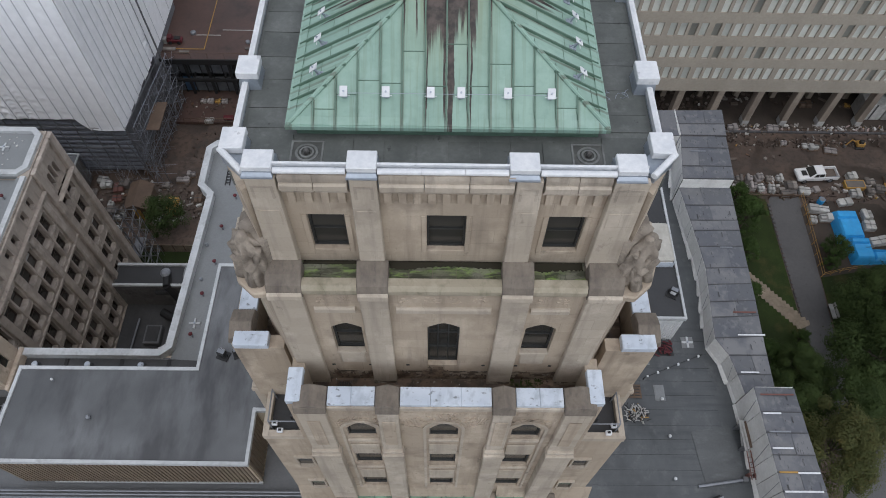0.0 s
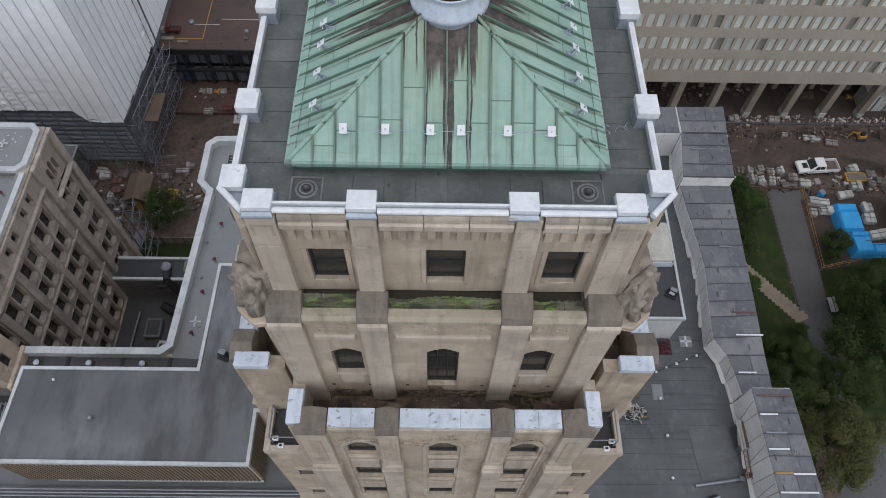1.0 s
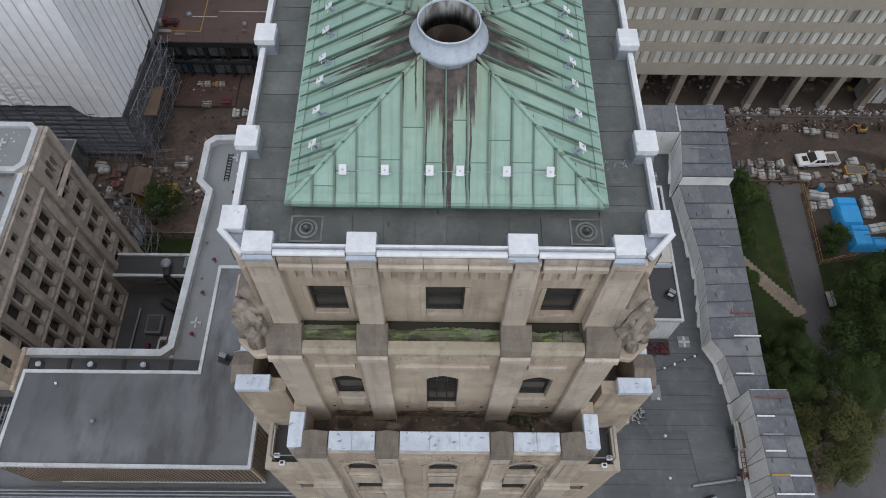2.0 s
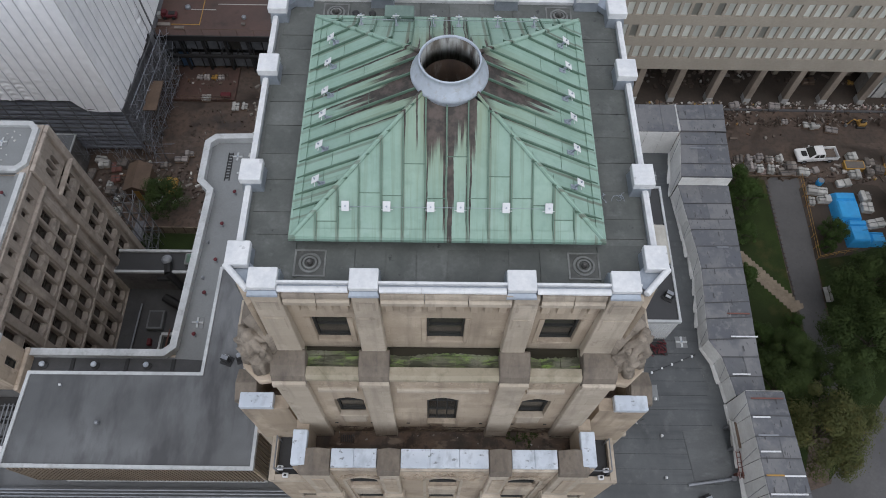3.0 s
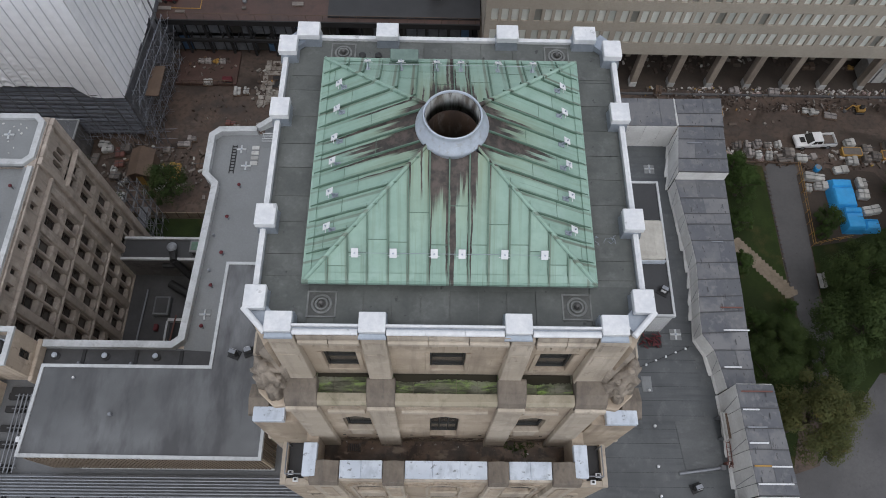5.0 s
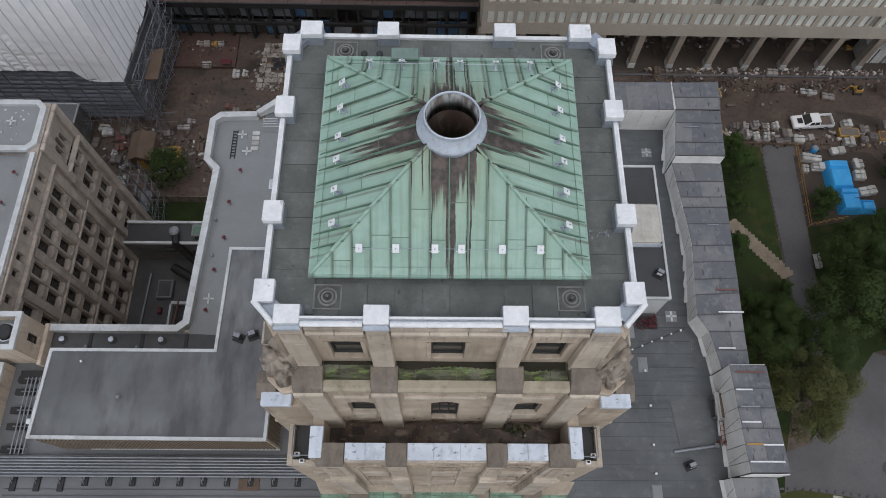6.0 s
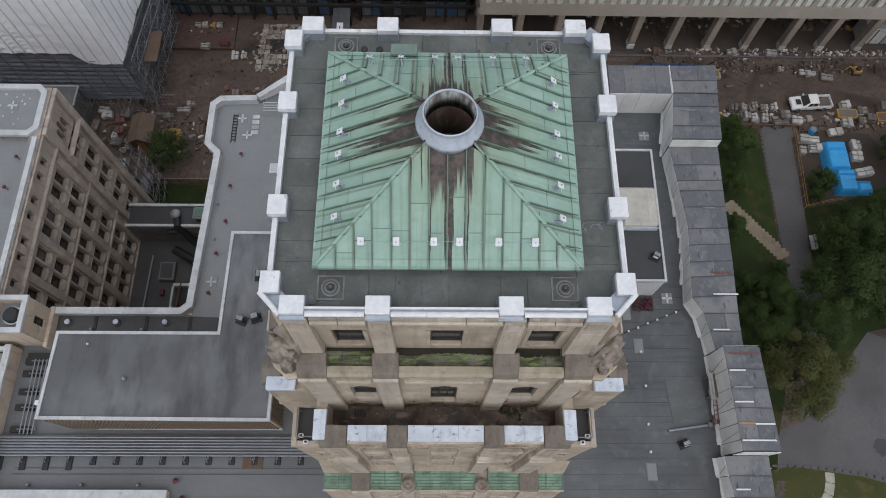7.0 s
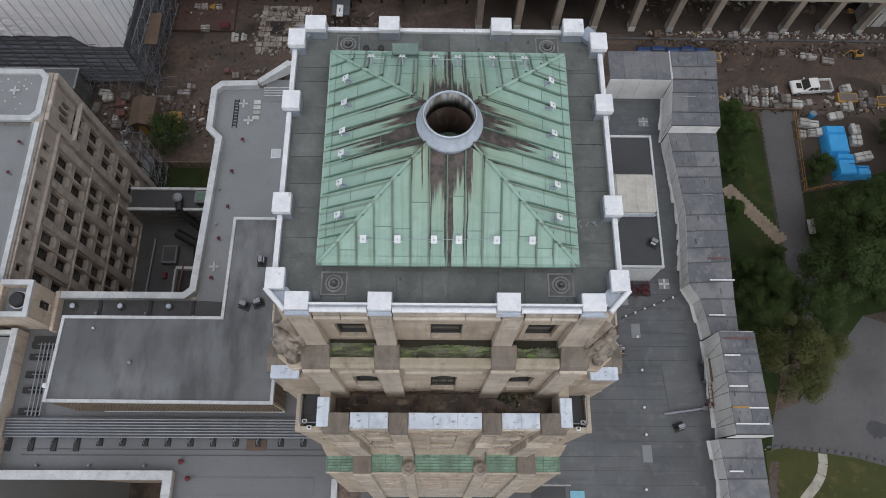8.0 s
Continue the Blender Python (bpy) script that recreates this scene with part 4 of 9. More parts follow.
        for i in range(m):
            c = ua + 0.1 + (ub - ua - 0.2) * (i + 0.5) / m
            g.box(c - 0.06, c + 0.05, 6.851, 6.872, 47.78 + 0.05 * math.sin(i * 2.3), 47.95, f)
        tagged(part("carved_panel", g, "stone", tower, bevel=0.015), kind="stuff")
    for u0, u1 in ((-4.4, -3.46), (-2.03, -1.34), (1.38, 2.05), (3.48, 4.4)):
        g = Geo().box(u0 + 0.04, u1 - 0.04, 6.85, 7.02, 44.6, 48.3, f)
        part("pilaster", g, "stone_pale", tower, bevel=0.02)
        m = (u0 + u1) / 2
        g = Geo().prism([f(u0, 6.25, 48.3), f(u1, 6.25, 48.3), f(u1, 7.05, 48.3), f(u0, 7.05, 48.3)],
                        [f(u0, 6.3, 48.62), f(u1, 6.3, 48.62), f(u1, 6.98, 48.62), f(u0, 6.98, 48.62)])
        g.prism([f(u0, 6.3, 48.625), f(u1, 6.3, 48.625), f(m, 6.3, 48.82)], [f(u0, 6.98, 48.625), f(u1, 6.98, 48.625), f(m, 6.98, 48.82)])
        part("pilaster_cap", g, "stone_dark", tower, bevel=0.02)
        part("pilaster_setoff", Geo().box(u0 - 0.03, u1 + 0.03, 6.85, 7.2, 44.2, 44.42, f).box(u0, u1, 6.85, 7.12, 44.42, 44.62, f), "stone_pale", tower, bevel=0.02)
        part("pilaster", Geo().box(u0, u1, 6.85, 7.16, 37.8, 44.2, f), "stone_pale", tower, bevel=0.02)
        part("pilaster_panel", Geo().box(m - 0.2, m + 0.2, 7.022, 7.05, 45.2, 47.6, f), "stone", tower, bevel=0.02)
    for s in (-1, 1):
        part("coping", Geo().box(min(s * 4.18, s * 4.62), max(s * 4.18, s * 4.62), 5.75, 6.8, 48.45, 48.72, f), "white_worn", tower, bevel=0.02)
        part("parapet_return", Geo().box(min(s * 4.2, s * 4.58), max(s * 4.2, s * 4.58), 5.3, 6.84, 44.37, 48.448, f), "stone", tower)
    # copper ledge and base stage
    if k in (1, 3):
        part("wall", Geo().box(-4.4, 4.4, 5.6, 6.3, 20, 36.0, f), "stone", tower)
        continue
    f = side_map(k, *BASE)

    def batter(g, u0, u1, d, z0=22.0, z1=37.2, top=7.95):
        """A wall strip that leans out towards its foot; d is how far it stands proud."""
        foot = top + (z1 - z0) * 0.075
        return g.prism([f(u0, 6.3, z0), f(u1, 6.3, z0), f(u1, foot + d, z0), f(u0, foot + d, z0)], [f(u0, 6.3, z1), f(u1, 6.3, z1), f(u1, top + d, z1), f(u0, top + d, z1)])

    for u0, u1, za in ((-3.7, -2.1, 37.55), (-1.5, 1.5, 37.55), (2.1, 3.7, 37.55), (-6.3, -4.6, 35.1), (4.6, 6.3, 35.1)):
        lip = 7.92 if za > 36 else 7.8
        lg = part("copper_ledge", profile_run(Geo(), f, [(6.6, za - 0.35), (6.6, za + 0.4), (lip, za), (lip, za - 0.35)], u0, u1), "copper_ledge", tower)
        for i in range(5):
            v = 7.2 + i * 0.15
            z = za + 0.4 * (lip - v) / (lip - 6.6)
            part("seam", Geo().box(u0 + 0.08, u1 - 0.08, v - 0.012, v + 0.012, z - 0.02, z + 0.035, f), "copper_seam", lg)
        for u in [u0 + 0.02, u1 - 0.06] + [u0 + (u1 - u0) * t for t in ((0.25, 0.5, 0.75) if u1 - u0 > 2 else (0.45,))]:
            part("seam", Geo().prism([f(u, 6.62, za + 0.36), f(u + 0.04, 6.62, za + 0.36), f(u + 0.04, lip - 0.01, za - 0.03), f(u, lip - 0.01, za - 0.03)],
                                     [f(u, 6.62, za + 0.45), f(u + 0.04, 6.62, za + 0.45), f(u + 0.04, lip - 0.01, za + 0.06), f(u, lip - 0.01, za + 0.06)]), "copper_seam", lg)
        # the wall flares out to the ledge
        hi, back, foot = (1.35, 6.851, 7.12) if za > 36 else (2.3, 6.552, 7.06)
        part("flared_course", Geo().prism([f(u0, back - 0.02, za), f(u1, back - 0.02, za), f(u1, foot, za), f(u0, foot, za)],
                                          [f(u0, back - 0.02, za + hi), f(u1, back - 0.02, za + hi), f(u1, back + 0.01, za + hi), f(u0, back + 0.01, za + hi)]), "stone", tower)
        part("ledge_rim", Geo().box(u0 - 0.02, u1 + 0.02, lip + 0.002, lip + 0.09, za - 0.33, za + 0.07, f), "stone_pale", lg)
    part("wall", batter(Geo(), -4.0, 4.0, 0), "stone_pale", tower)
    for s in (-1, 1):
        a, b = sorted((s * 4.0, s * 6.3))
        part("wall", batter(Geo(), a + 0.002, b - 0.002, -0.12, 22.0, 34.8), "stone", tower)
    for u, w in ((-1.8, 0.3), (1.8, 0.3), (-4.12, 0.44), (4.12, 0.44)):
        part("pilaster", batter(Geo(), u - w, u + w, 0.14, 22.0, 37.6), "stone_pale", tower, bevel=0.02)
        if w < 0.4:
            x, y, _ = f(u, 7.72, 0)
            cap = part("capital", Geo().lathe((x, y), [(0.0, 37.6), (0.34, 37.6), (0.37, 37.68), (0.33, 37.76), (0.35, 37.82), (0.24, 37.92), (0.12, 37.88), (0.0, 37.95)], 14, False), "statue_stone", tower)
            for i in range(8):
                t = math.pi * i / 4
                part("leaf", Geo().cyl((x + 0.3 * math.cos(t), y + 0.3 * math.sin(t), 37.65), (x + 0.2 * math.cos(t), y + 0.2 * math.sin(t), 37.95), 0.07, 6, 0.04), "statue_stone", cap)
        else:
            part("pilaster_head", Geo().box(u - w - 0.03, u + w + 0.03, 6.9, 8.0, 37.6, 37.9, f), "stone_dark", tower, bevel=0.05)
    for u0, u1 in ((-3.35, -2.35), (-1.25, -0.08), (0.08, 1.25), (2.35, 3.35)):
        for z in (35.6, 34.3, 33.0, 31.7, 30.4):
            o = 7.95 + (37.2 - z) * 0.075
            part("wall_panel", Geo().prism([f(u0, o - 0.05, z), f(u1, o - 0.05, z), f(u1, o + 0.06, z), f(u0, o + 0.06, z)], [f(u0, o - 0.13, z + 0.85), f(u1, o - 0.13, z + 0.85), f(u1, o - 0.005, z + 0.85), f(u0, o - 0.005, z + 0.85)]), "stone", tower, bevel=0.02)

# corners: chamfered faces of the two upper stages, corner blocks below
for sx in (-1, 1):
    for sy in (-1, 1):
        def c(x, y, z, sx=sx, sy=sy):
            return (sx * x, CY + sy * y, z)
        ins = (3.6, 3.4)
        up = [(4.36, 4.82), (4.84, 4.0)]
        ring = [ins, up[0], up[1]]
        part("corner_wall", Geo().prism([c(x, y, 52.8) for x, y in ring], [c(x, y, 56.0) for x, y in ring]), "stone", tower)
        bk = 0.2 if sy > 0 else 0.0
        ring = [(4.05, 4.2 + bk), (4.4, 4.5 + bk), (4.87, 4.05 + bk), (4.5, 3.75 + bk)]
        part("corner_coping", Geo().prism([c(x, y, 56.12) for x, y in ring], [c(x, y, 56.36 if sy < 0 else 56.3) for x, y in ring]), "zinc", tower)
        if sy < 0:
            lip = [(4.1, 4.5), (4.36, 4.8), (4.84, 4.0), (4.55, 3.85)]
            part("corner_wall", Geo().prism([c(x, y, 56.002) for x, y in lip], [c(x, y, 56.118) for x, y in lip]), "stone", tower)
            part("coping_roll", Geo().cyl(c(4.3, 4.6, 56.5), c(4.86, 4.0, 56.5), 0.075, 10), "white_metal", tower)
        mid = [ins, (4.36, 5.5), (5.4, 4.0)]
        part("corner_wall", Geo().prism([c(x, y, 46.7) for x, y in mid], [c(x, y, 52.5) for x, y in mid]), "stone", tower)
        ped = [(4.0, 4.2), (4.36, 5.45), (4.75, 5.5), (5.2, 5.1), (5.42, 4.5), (5.4, 4.0)]
        part("pedestal", Geo().prism([c(x, y, 52.5) for x, y in ped], [c(x * 1.0, y * 1.0, 52.75) for x, y in ped]), "stone", tower, bevel=0.04)
        def c(x, y, z, sx=sx, sy=sy):
            return (sx * x * 1.035 + 0.12, CY + sy * y, z)
        low = [(3.6, 3.4), (3.6, 6.55), (5.95, 6.55), (5.95, 3.4)]
        part("corner_block", Geo().prism([c(x, y, 20) for x, y in low], [c(x, y, 44.3) for x, y in low]), "stone", tower)
        part("corner_terrace", Geo().prism([c(x, y, 44.302) for x, y in [(4.4, 4.95), (4.4, 6.35), (5.75, 6.35), (5.75, 4.95)]], [c(x, y, 44.36) for x, y in [(4.4, 4.95), (4.4, 6.35), (5.75, 6.35), (5.75, 4.95)]]), "deck_dark", tower)
        g = Geo()
        a, b = sorted((sx * 4.5 + 0.12, sx * 5.955 + 0.12))
        e, d = sorted((CY + sy * 6.38, CY + sy * 6.6))
        g.box(a, b, e, d, 44.303, 44.62)
        a, b = sorted((sx * 5.96 + 0.12, sx * 6.17 + 0.12))
        e, d = sorted((CY + sy * 4.95, CY + sy * 6.6))
        g.box(a, b, e, d, 44.303, 44.63)
        part("corner_parapet", g, "stone_pale", tower)
        if sy < 0:
            for z in (41.0, 37.5):
                fm = side_map(0, 0, 1)
                ua, ub = sorted((sx * 4.9 + 0.12, sx * 5.45 + 0.12))
                part("window", Geo().box(ua, ub, 6.53, 6.56, z, z + 0.95, fm), "glass", tower)
                part("window_surround", Geo().box(ua - 0.08, ua, 6.552, 6.62, z - 0.1, z + 0.95, fm).box(ub, ub + 0.08, 6.552, 6.62, z - 0.1, z + 0.95, fm).box(ua - 0.08, ub + 0.08, 6.552, 6.64, z + 0.95, z + 1.1, fm).box(ua, ub, 6.565, 6.66, z - 0.14, z, fm), "stone_pale", tower)

# roof deck and hip roof
part("roof_slab", Geo().box(-4.72, 4.72, CY - 4.28, CY + 4.56, 55.6, 56.05), "membrane", tower)
EX, EY, EYB, EZ, APEX = 3.52, 3.42, 3.36, 56.46, 58.42
CYR = CY + 0.13  # the apex of the hip roof and the round shaft


roof = part("hip_roof", Geo().box(-EX + 0.14, EX - 0.14, CYR - EY + 0.14, CYR + EYB - 0.14, 56.0, EZ - 0.02), "copper_seam", tower, "green patinated copper hip roof with standing seams")
SEAMS = [-2.96, -2.47, -2.0, -1.5, -1.02, -0.52, -0.05, 0.43, 0.89, 1.41, 1.89, 2.36, 2.83]
rng = random.Random(4)


def roof_point(k, u, d, lift=0.0):
    """A point of roof plane k: u along the eave as a share of the half length, d its distance from the apex as a share."""
    z = APEX + (EZ - APEX) * d + lift
    if k == 0:
        return (u * EX, CYR - d * EY, z)
    if k == 2:
        return (-u * EX, CYR + d * EYB, z)
    if k == 1:
        return (d * EX, CYR + u * (EYB if u > 0 else EY), z)
    return (-d * EX, CYR - u * (EYB if u < 0 else EY), z)


def throat(u):
    """How near the sheets run to the apex: up to the round shaft."""
    return max(abs(u), math.sqrt(max(0.0, 0.218 ** 2 - u * u)))


for k in range(4):
    us = [-1.0] + [s / 3.52 for s in (SEAMS if k == 0 else [s + rng.uniform(-0.03, 0.03) for s in SEAMS])] + [1.0]
    for row, (a, b) in enumerate(zip(us, us[1:])):
        top_a, top_b = throat(a), throat(b)
        # cross joints break from bay to bay
        joint = (0.51 if row % 2 else 0.762) + rng.uniform(-0.008, 0.008)
        joint = max(joint, max(top_a, top_b) + 0.4 * (1 - max(top_a, top_b)))
        g1 = [(a, 1), (b, 1), (b, joint), (a, joint)]
        g2 = [(a, joint), (b, joint), (b, top_b), (a, top_a)]
        for q in (g1, g2):
            hi = [roof_point(k, u, d) for u, d in q]
            lo = [(x, y, z - 0.015 - (0.006 if q is g2 else 0)) for x, y, z in hi]
            if q is g2:
                hi = [(x, y, z + 0.006) for x, y, z in hi]
            part("copper_sheet", Geo().prism(lo, hi), "copper", roof)
        if joint > max(abs(a), abs(b)):
            q = [(a, joint), (b, joint), (b, joint + 0.0035), (a, joint + 0.0035)]
            part("joint_lap", Geo().prism([roof_point(k, u, d, 0.0) for u, d in q], [roof_point(k, u, d, 0.014) for u, d in q]), "copper_seam", roof)
    for s in us[1:-1]:
        d0 = throat(s) + 0.006
        p, q = Vector(roof_point(k, s, d0)), Vector(roof_point(k, s, 0.955))
        if abs(s) > 0.93:
            continue
        w = Vector(roof_point(k, s + 0.0045, 1.0)) - q
        up = Vector((0, 0, 0.075))
        part("seam", Geo().prism([p - w, p + w, q + w, q - w], [p - w + up, p + w + up, q + w + up, q - w + up]), "copper_seam", roof)
    p, q = Vector(roof_point(k, 1.0, 1.0)), Vector(roof_point(k, 0.16, 0.16))
    part("hip_roll", Geo().cyl(p + Vector((0, 0, 0.03)), q + Vector((0, 0, 0.03)), 0.055, 8), "copper", roof)
    e0, e1 = 0.952, 0.998
    band = [(-e0, e0), (e0, e0), (e1, e1), (-e1, e1)]
    part("eave_band", Geo().prism([roof_point(k, u, d, 0.001) for u, d in band], [roof_point(k, u, d, 0.03) for u, d in band]), "copper", roof)
    x0, x1, y0, y1 = -EX - 0.05, EX + 0.05, CYR - EY - 0.05, CYR + EYB + 0.05
    box = {0: (x0, x1, y0, y0 + 0.07), 2: (x0, x1, y1 - 0.07, y1), 1: (x1 - 0.07, x1, y0 + 0.072, y1 - 0.072), 3: (x0, x0 + 0.07, y0 + 0.072, y1 - 0.072)}[k]
    part("eave_strip", Geo().box(*box, 56.38, EZ + 0.02), "copper", roof)

ring = part("roof_ring", Geo().lathe((0, CYR), [(0.86, 57.7), (0.865, 58.02), (0.88, 58.04), (0.895, 58.07), (0.885, 58.13), (0.85, 58.18), (0.8, 58.27), (0.73, 58.4), (0.705, 58.48), (0.71, 58.49), (0.71, 58.53), (0.7, 58.545), (0.68, 58.545), (0.67, 58.535), (0.67, 55.2), (0.75, 55.2)], 40), "ring_metal", roof, "blue-grey metal ring round an open shaft", smooth=True)
part("shaft", Geo().lathe((0, CYR), [(0.665, 58.42), (0.665, 55.3), (0.655, 55.3), (0.655, 58.42)], 40), "iron", ring, "rusty iron shaft lining", smooth=True)
part("shaft_collar", Geo().lathe((0, CYR), [(0.654, 58.5), (0.654, 57.85), (0.64, 57.83), (0.64, 58.5)], 40), "lining", ring, "pale stained collar lining the shaft mouth", smooth=True)
part("shaft_floor", Geo().lathe((0, CYR), [(0.0, 55.75), (0.66, 55.75), (0.66, 55.7), (0.0, 55.7)], 32), "iron", ring)

# ---------------------------------------------------------------- main building roofs
DZ = 23.4


def block(name, pts, z0, z1, material, label, category, parent=None):
    g = Geo().prism([(x, y, z0) for x, y in pts], [(x, y, z1) for x, y in pts])
    ob = part(name, g, material, parent)
    return ob if parent else tagged(ob, label, category)


wing = thing("hospital_wing", (-14, 12, GZ), "limestone wing with flat grey roofs and white copings", "building")
block("body", [(-31, 6.5), (-18.4, 6.5), (-18.4, -12), (19, -12), (19, 38), (6, 38), (-5, 38.6), (-18.5, 37.6), (-18.5, 33.6), (-18.2, 19.3), (-31, 19.3)], GZ - 0.1, DZ - 0.1, "stone_wing", "", "", wing)
block("roof_deck", [(-6.5, -11.8), (18.8, -11.8), (18.8, 18), (-5, 18.38), (-6.5, 18.45)], DZ - 0.1, DZ - 0.02, "deck_mid", "", "", wing)
block("roof_deck", [(-30.8, 6.7), (-18.2, 6.7), (-18.2, -11.8), (-6.5, -11.8), (-6.5, 18.45), (-18.35, 18.98), (-18.4, 19.1), (-30.8, 19.1)], DZ - 0.1, DZ - 0.02, "deck_left", "", "", wing)
block("roof_deck", [(-18.35, 19.0), (-5, 18.4), (-5, 38), (-18.3, 37.7), (-18.75, 37.2), (-18.75, 33.5), (-17.95, 32.6)], DZ - 0.1, DZ, "deck_light", "", "", wing)
block("roof_deck", [(5, 18.3), (18.8, 18.2), (18.8, 37.8), (5, 37.8)], DZ - 0.1, DZ - 0.01, "deck_mid", "", "", wing)


def wall_line(parent, pts, width, z0, z1, material, name="parapet", bevel=0.0):
    """A wall or coping along a plan line, with mitred corners; the line may close on itself."""
    loop = pts[0] == pts[-1]
    p = [Vector((x, y, 0)) for x, y in (pts[:-1] if loop else pts)]
    n = len(p)

    def off(i):
        a = (p[i] - p[i - 1]).normalized() if i > 0 or loop else None
        b = (p[(i + 1) % n] - p[i]).normalized() if i < n - 1 or loop else None
        a, b = a or b, b or a
        m = (a + b).normalized()
        return Vector((-m.y, m.x, 0)) * (width / 2 / max(0.35, m.dot(a)))

    for i in range(n if loop else n - 1):
        j = (i + 1) % n
        ring = [p[i] - off(i), p[j] - off(j), p[j] + off(j), p[i] + off(i)]
        part(name, Geo().prism([(q.x, q.y, z0) for q in ring], [(q.x, q.y, z1) for q in ring]), material, parent, bevel=bevel)


PAR = [(-28.5, 19.2), (-19.0, 19.2), (-18.4, 19.7), (-17.9, 32.6), (-18.8, 33.5), (-18.8, 37.2), (-18.2, 37.75), (-15.2, 37.85)]
wall_line(wing, PAR, 0.36, DZ - 0.6, 23.98, "trim")
wall_line(wing, PAR, 0.5, 23.982, 24.12, "trim", "coping")
PAR2 = [(-31, 6.4), (-18.4, 6.4), (-18.4, -10)]
wall_line(wing, PAR2, 0.5, DZ - 0.5, 23.95, "stone_wing")
wall_line(wing, PAR2, 0.62, 23.952, 24.15, "trim", "coping")

annex = thing("roof_annex", (-18, 14, DZ), "flat-roofed penthouse with tan ribbed cladding and white roof edge", "penthouse")
AN = [(-25.7, 10.9), (-10.9, 10.82), (-10.9, 14.0), (-6.2, 14.0), (-6.2, 23.9), (-14.65, 23.9), (-14.75, 16.52), (-25.5, 16.52)]
block("body", AN, DZ - 0.02, 27.7, "clad", "", "", annex)
block("roof", AN, 27.702, 27.86, "annex_roof", "", "", annex)
wall_line(annex, AN + AN[:1], 0.2, 27.6, 27.95, "trim", "edge_trim")

box_r = thing("roof_penthouse", (14, 26, DZ), "dark-roofed penthouse with pale corrugated front and white edge", "penthouse")
BX = [(6, 20.9), (16.45, 20.9), (16.55, 31.65), (6, 31.65)]
block("body", BX, DZ - 0.02, 26.5, "shelter_side", "", "", box_r)
block("roof", BX, 26.502, 26.62, "deck_dark", "", "", box_r)
wall_line(box_r, BX + BX[:1], 0.16, 26.4, 26.75, "trim", "edge_trim")
unit = thing("roof_unit", (15, 26.4, 26.62), "pale box-shaped plant housing on the dark penthouse roof", "plant unit")
part("housing", Geo().box(13.2, 16.2, 24.9, 28.0, 26.62, 27.6), "plant_panel", unit, bevel=0.15)

# ---------------------------------------------------------------- left building
tall = thing("stone_block", (-40, 28, GZ), "tall limestone hospital block with rows of paired windows", "building")
block("body", [(-75, 16), (-32.75, 16), (-32.75, 38.0), (-75, 38.0)], GZ - 0.1, 24.3, "stone_block", "", "", tall)
block("roof_deck", [(-75, 16), (-32.4, 16), (-32.4, 33.4), (-75, 33.4)], 24.3, 24.4, "deck_light", "", "", tall)
block("roof_deck", [(-75, 33.6), (-32.5, 33.6), (-32.5, 37.8), (-75, 37.8)], 24.3, 25.0, "deck_light", "", "", tall)


def ft(u, v, z):
    return (-32.2 + v, u, z)


LW, ARCH = [], []
for c in (36.4, 35.05):
    for z in (19.9, 16.9, 13.95, 10.85, 7.8):
        LW.append((c - 0.54, c + 0.54, z - 1.0, z + 1.0))
for d in (-0.62, 0.0, 0.62):
    ARCH.append((35.75 + d - 0.24, 35.75 + d + 0.24, 21.5, 23.3 if d == 0 else 23.0))
for b in range(4):
    for c in (31.75 - b * 3.45, 30.42 - b * 3.45):
        LW.append((c - 0.32, c + 0.32, 23.1, 24.15))
        for z in (20.85, 18.0, 15.05, 12.15, 9.1, 6.2):
            LW.append((c - 0.54, c + 0.54, z - 1.0, z + 1.0))
g = openings_wall(Geo(), ft, 16, 38.0, -0.5, 0.34, GZ, 24.98, LW + ARCH)
for ua, ub, za, zb in ARCH:
    part("arch_head", arch_fill(Geo(), ft, ua, ub, -0.2, 0.338, zb - 0.3, zb), "stone_block", tall)
part("facade", g, "stone_block", tall)
blinds = random.Random(44)
for ua, ub, za, zb in LW + ARCH:
    roll = blinds.random()
    window(tall, ft, ua, ub, za, zb, -0.1, 0, 1, 0.08, "window_brown", "glass" if roll < 0.72 else "glass_pale")
    if roll > 0.86 and zb - za > 1.5:
        part("blind", Geo().box(ua + 0.09, ub - 0.09, -0.096, -0.085, za + 0.9 + roll * 0.2, zb - 0.09, ft), "pale_frame", tall)
    if zb - za > 1.5 and zb - za < 2.1 and (ua, ub, za, zb) not in ARCH:
        # balustrade block with a rounded front under each window, and a lintel over it
        c, r = (ua + ub) / 2, 0.5
        ring = [(c - 0.52, 0.342)] + [(c - 0.52 + 1.04 * j / 8, 0.37 + 0.1 * math.sin(math.pi * j / 8)) for j in range(9)] + [(c + 0.52, 0.342)]
        part("sill", Geo().prism([ft(u, v, za - 0.3) for u, v in ring], [ft(u, v, za - 0.04) for u, v in ring]), "stone_block", tall)
        part("lintel", Geo().box(ua - 0.05, ub + 0.05, 0.342, 0.39, zb + 0.02, zb + 0.2, ft), "stone_block", tall, bevel=0.02)
for b in range(5):
    c = 32.82 - b * 3.45
    part("pier", Geo().box(c - 0.36, c + 0.36, 0.342, 0.52, GZ, 22.6, ft), "stone_block", tall, bevel=0.06)
    c = 31.08 - b * 3.45
    part("mullion_pier", Geo().box(c - 0.1, c + 0.1, 0.342, 0.44, GZ, 22.2, ft), "stone_block", tall, bevel=0.03)
part("pier", Geo().box(37.35, 38.05, 0.342, 0.7, GZ, 24.9, ft), "stone_block", tall, bevel=0.04)
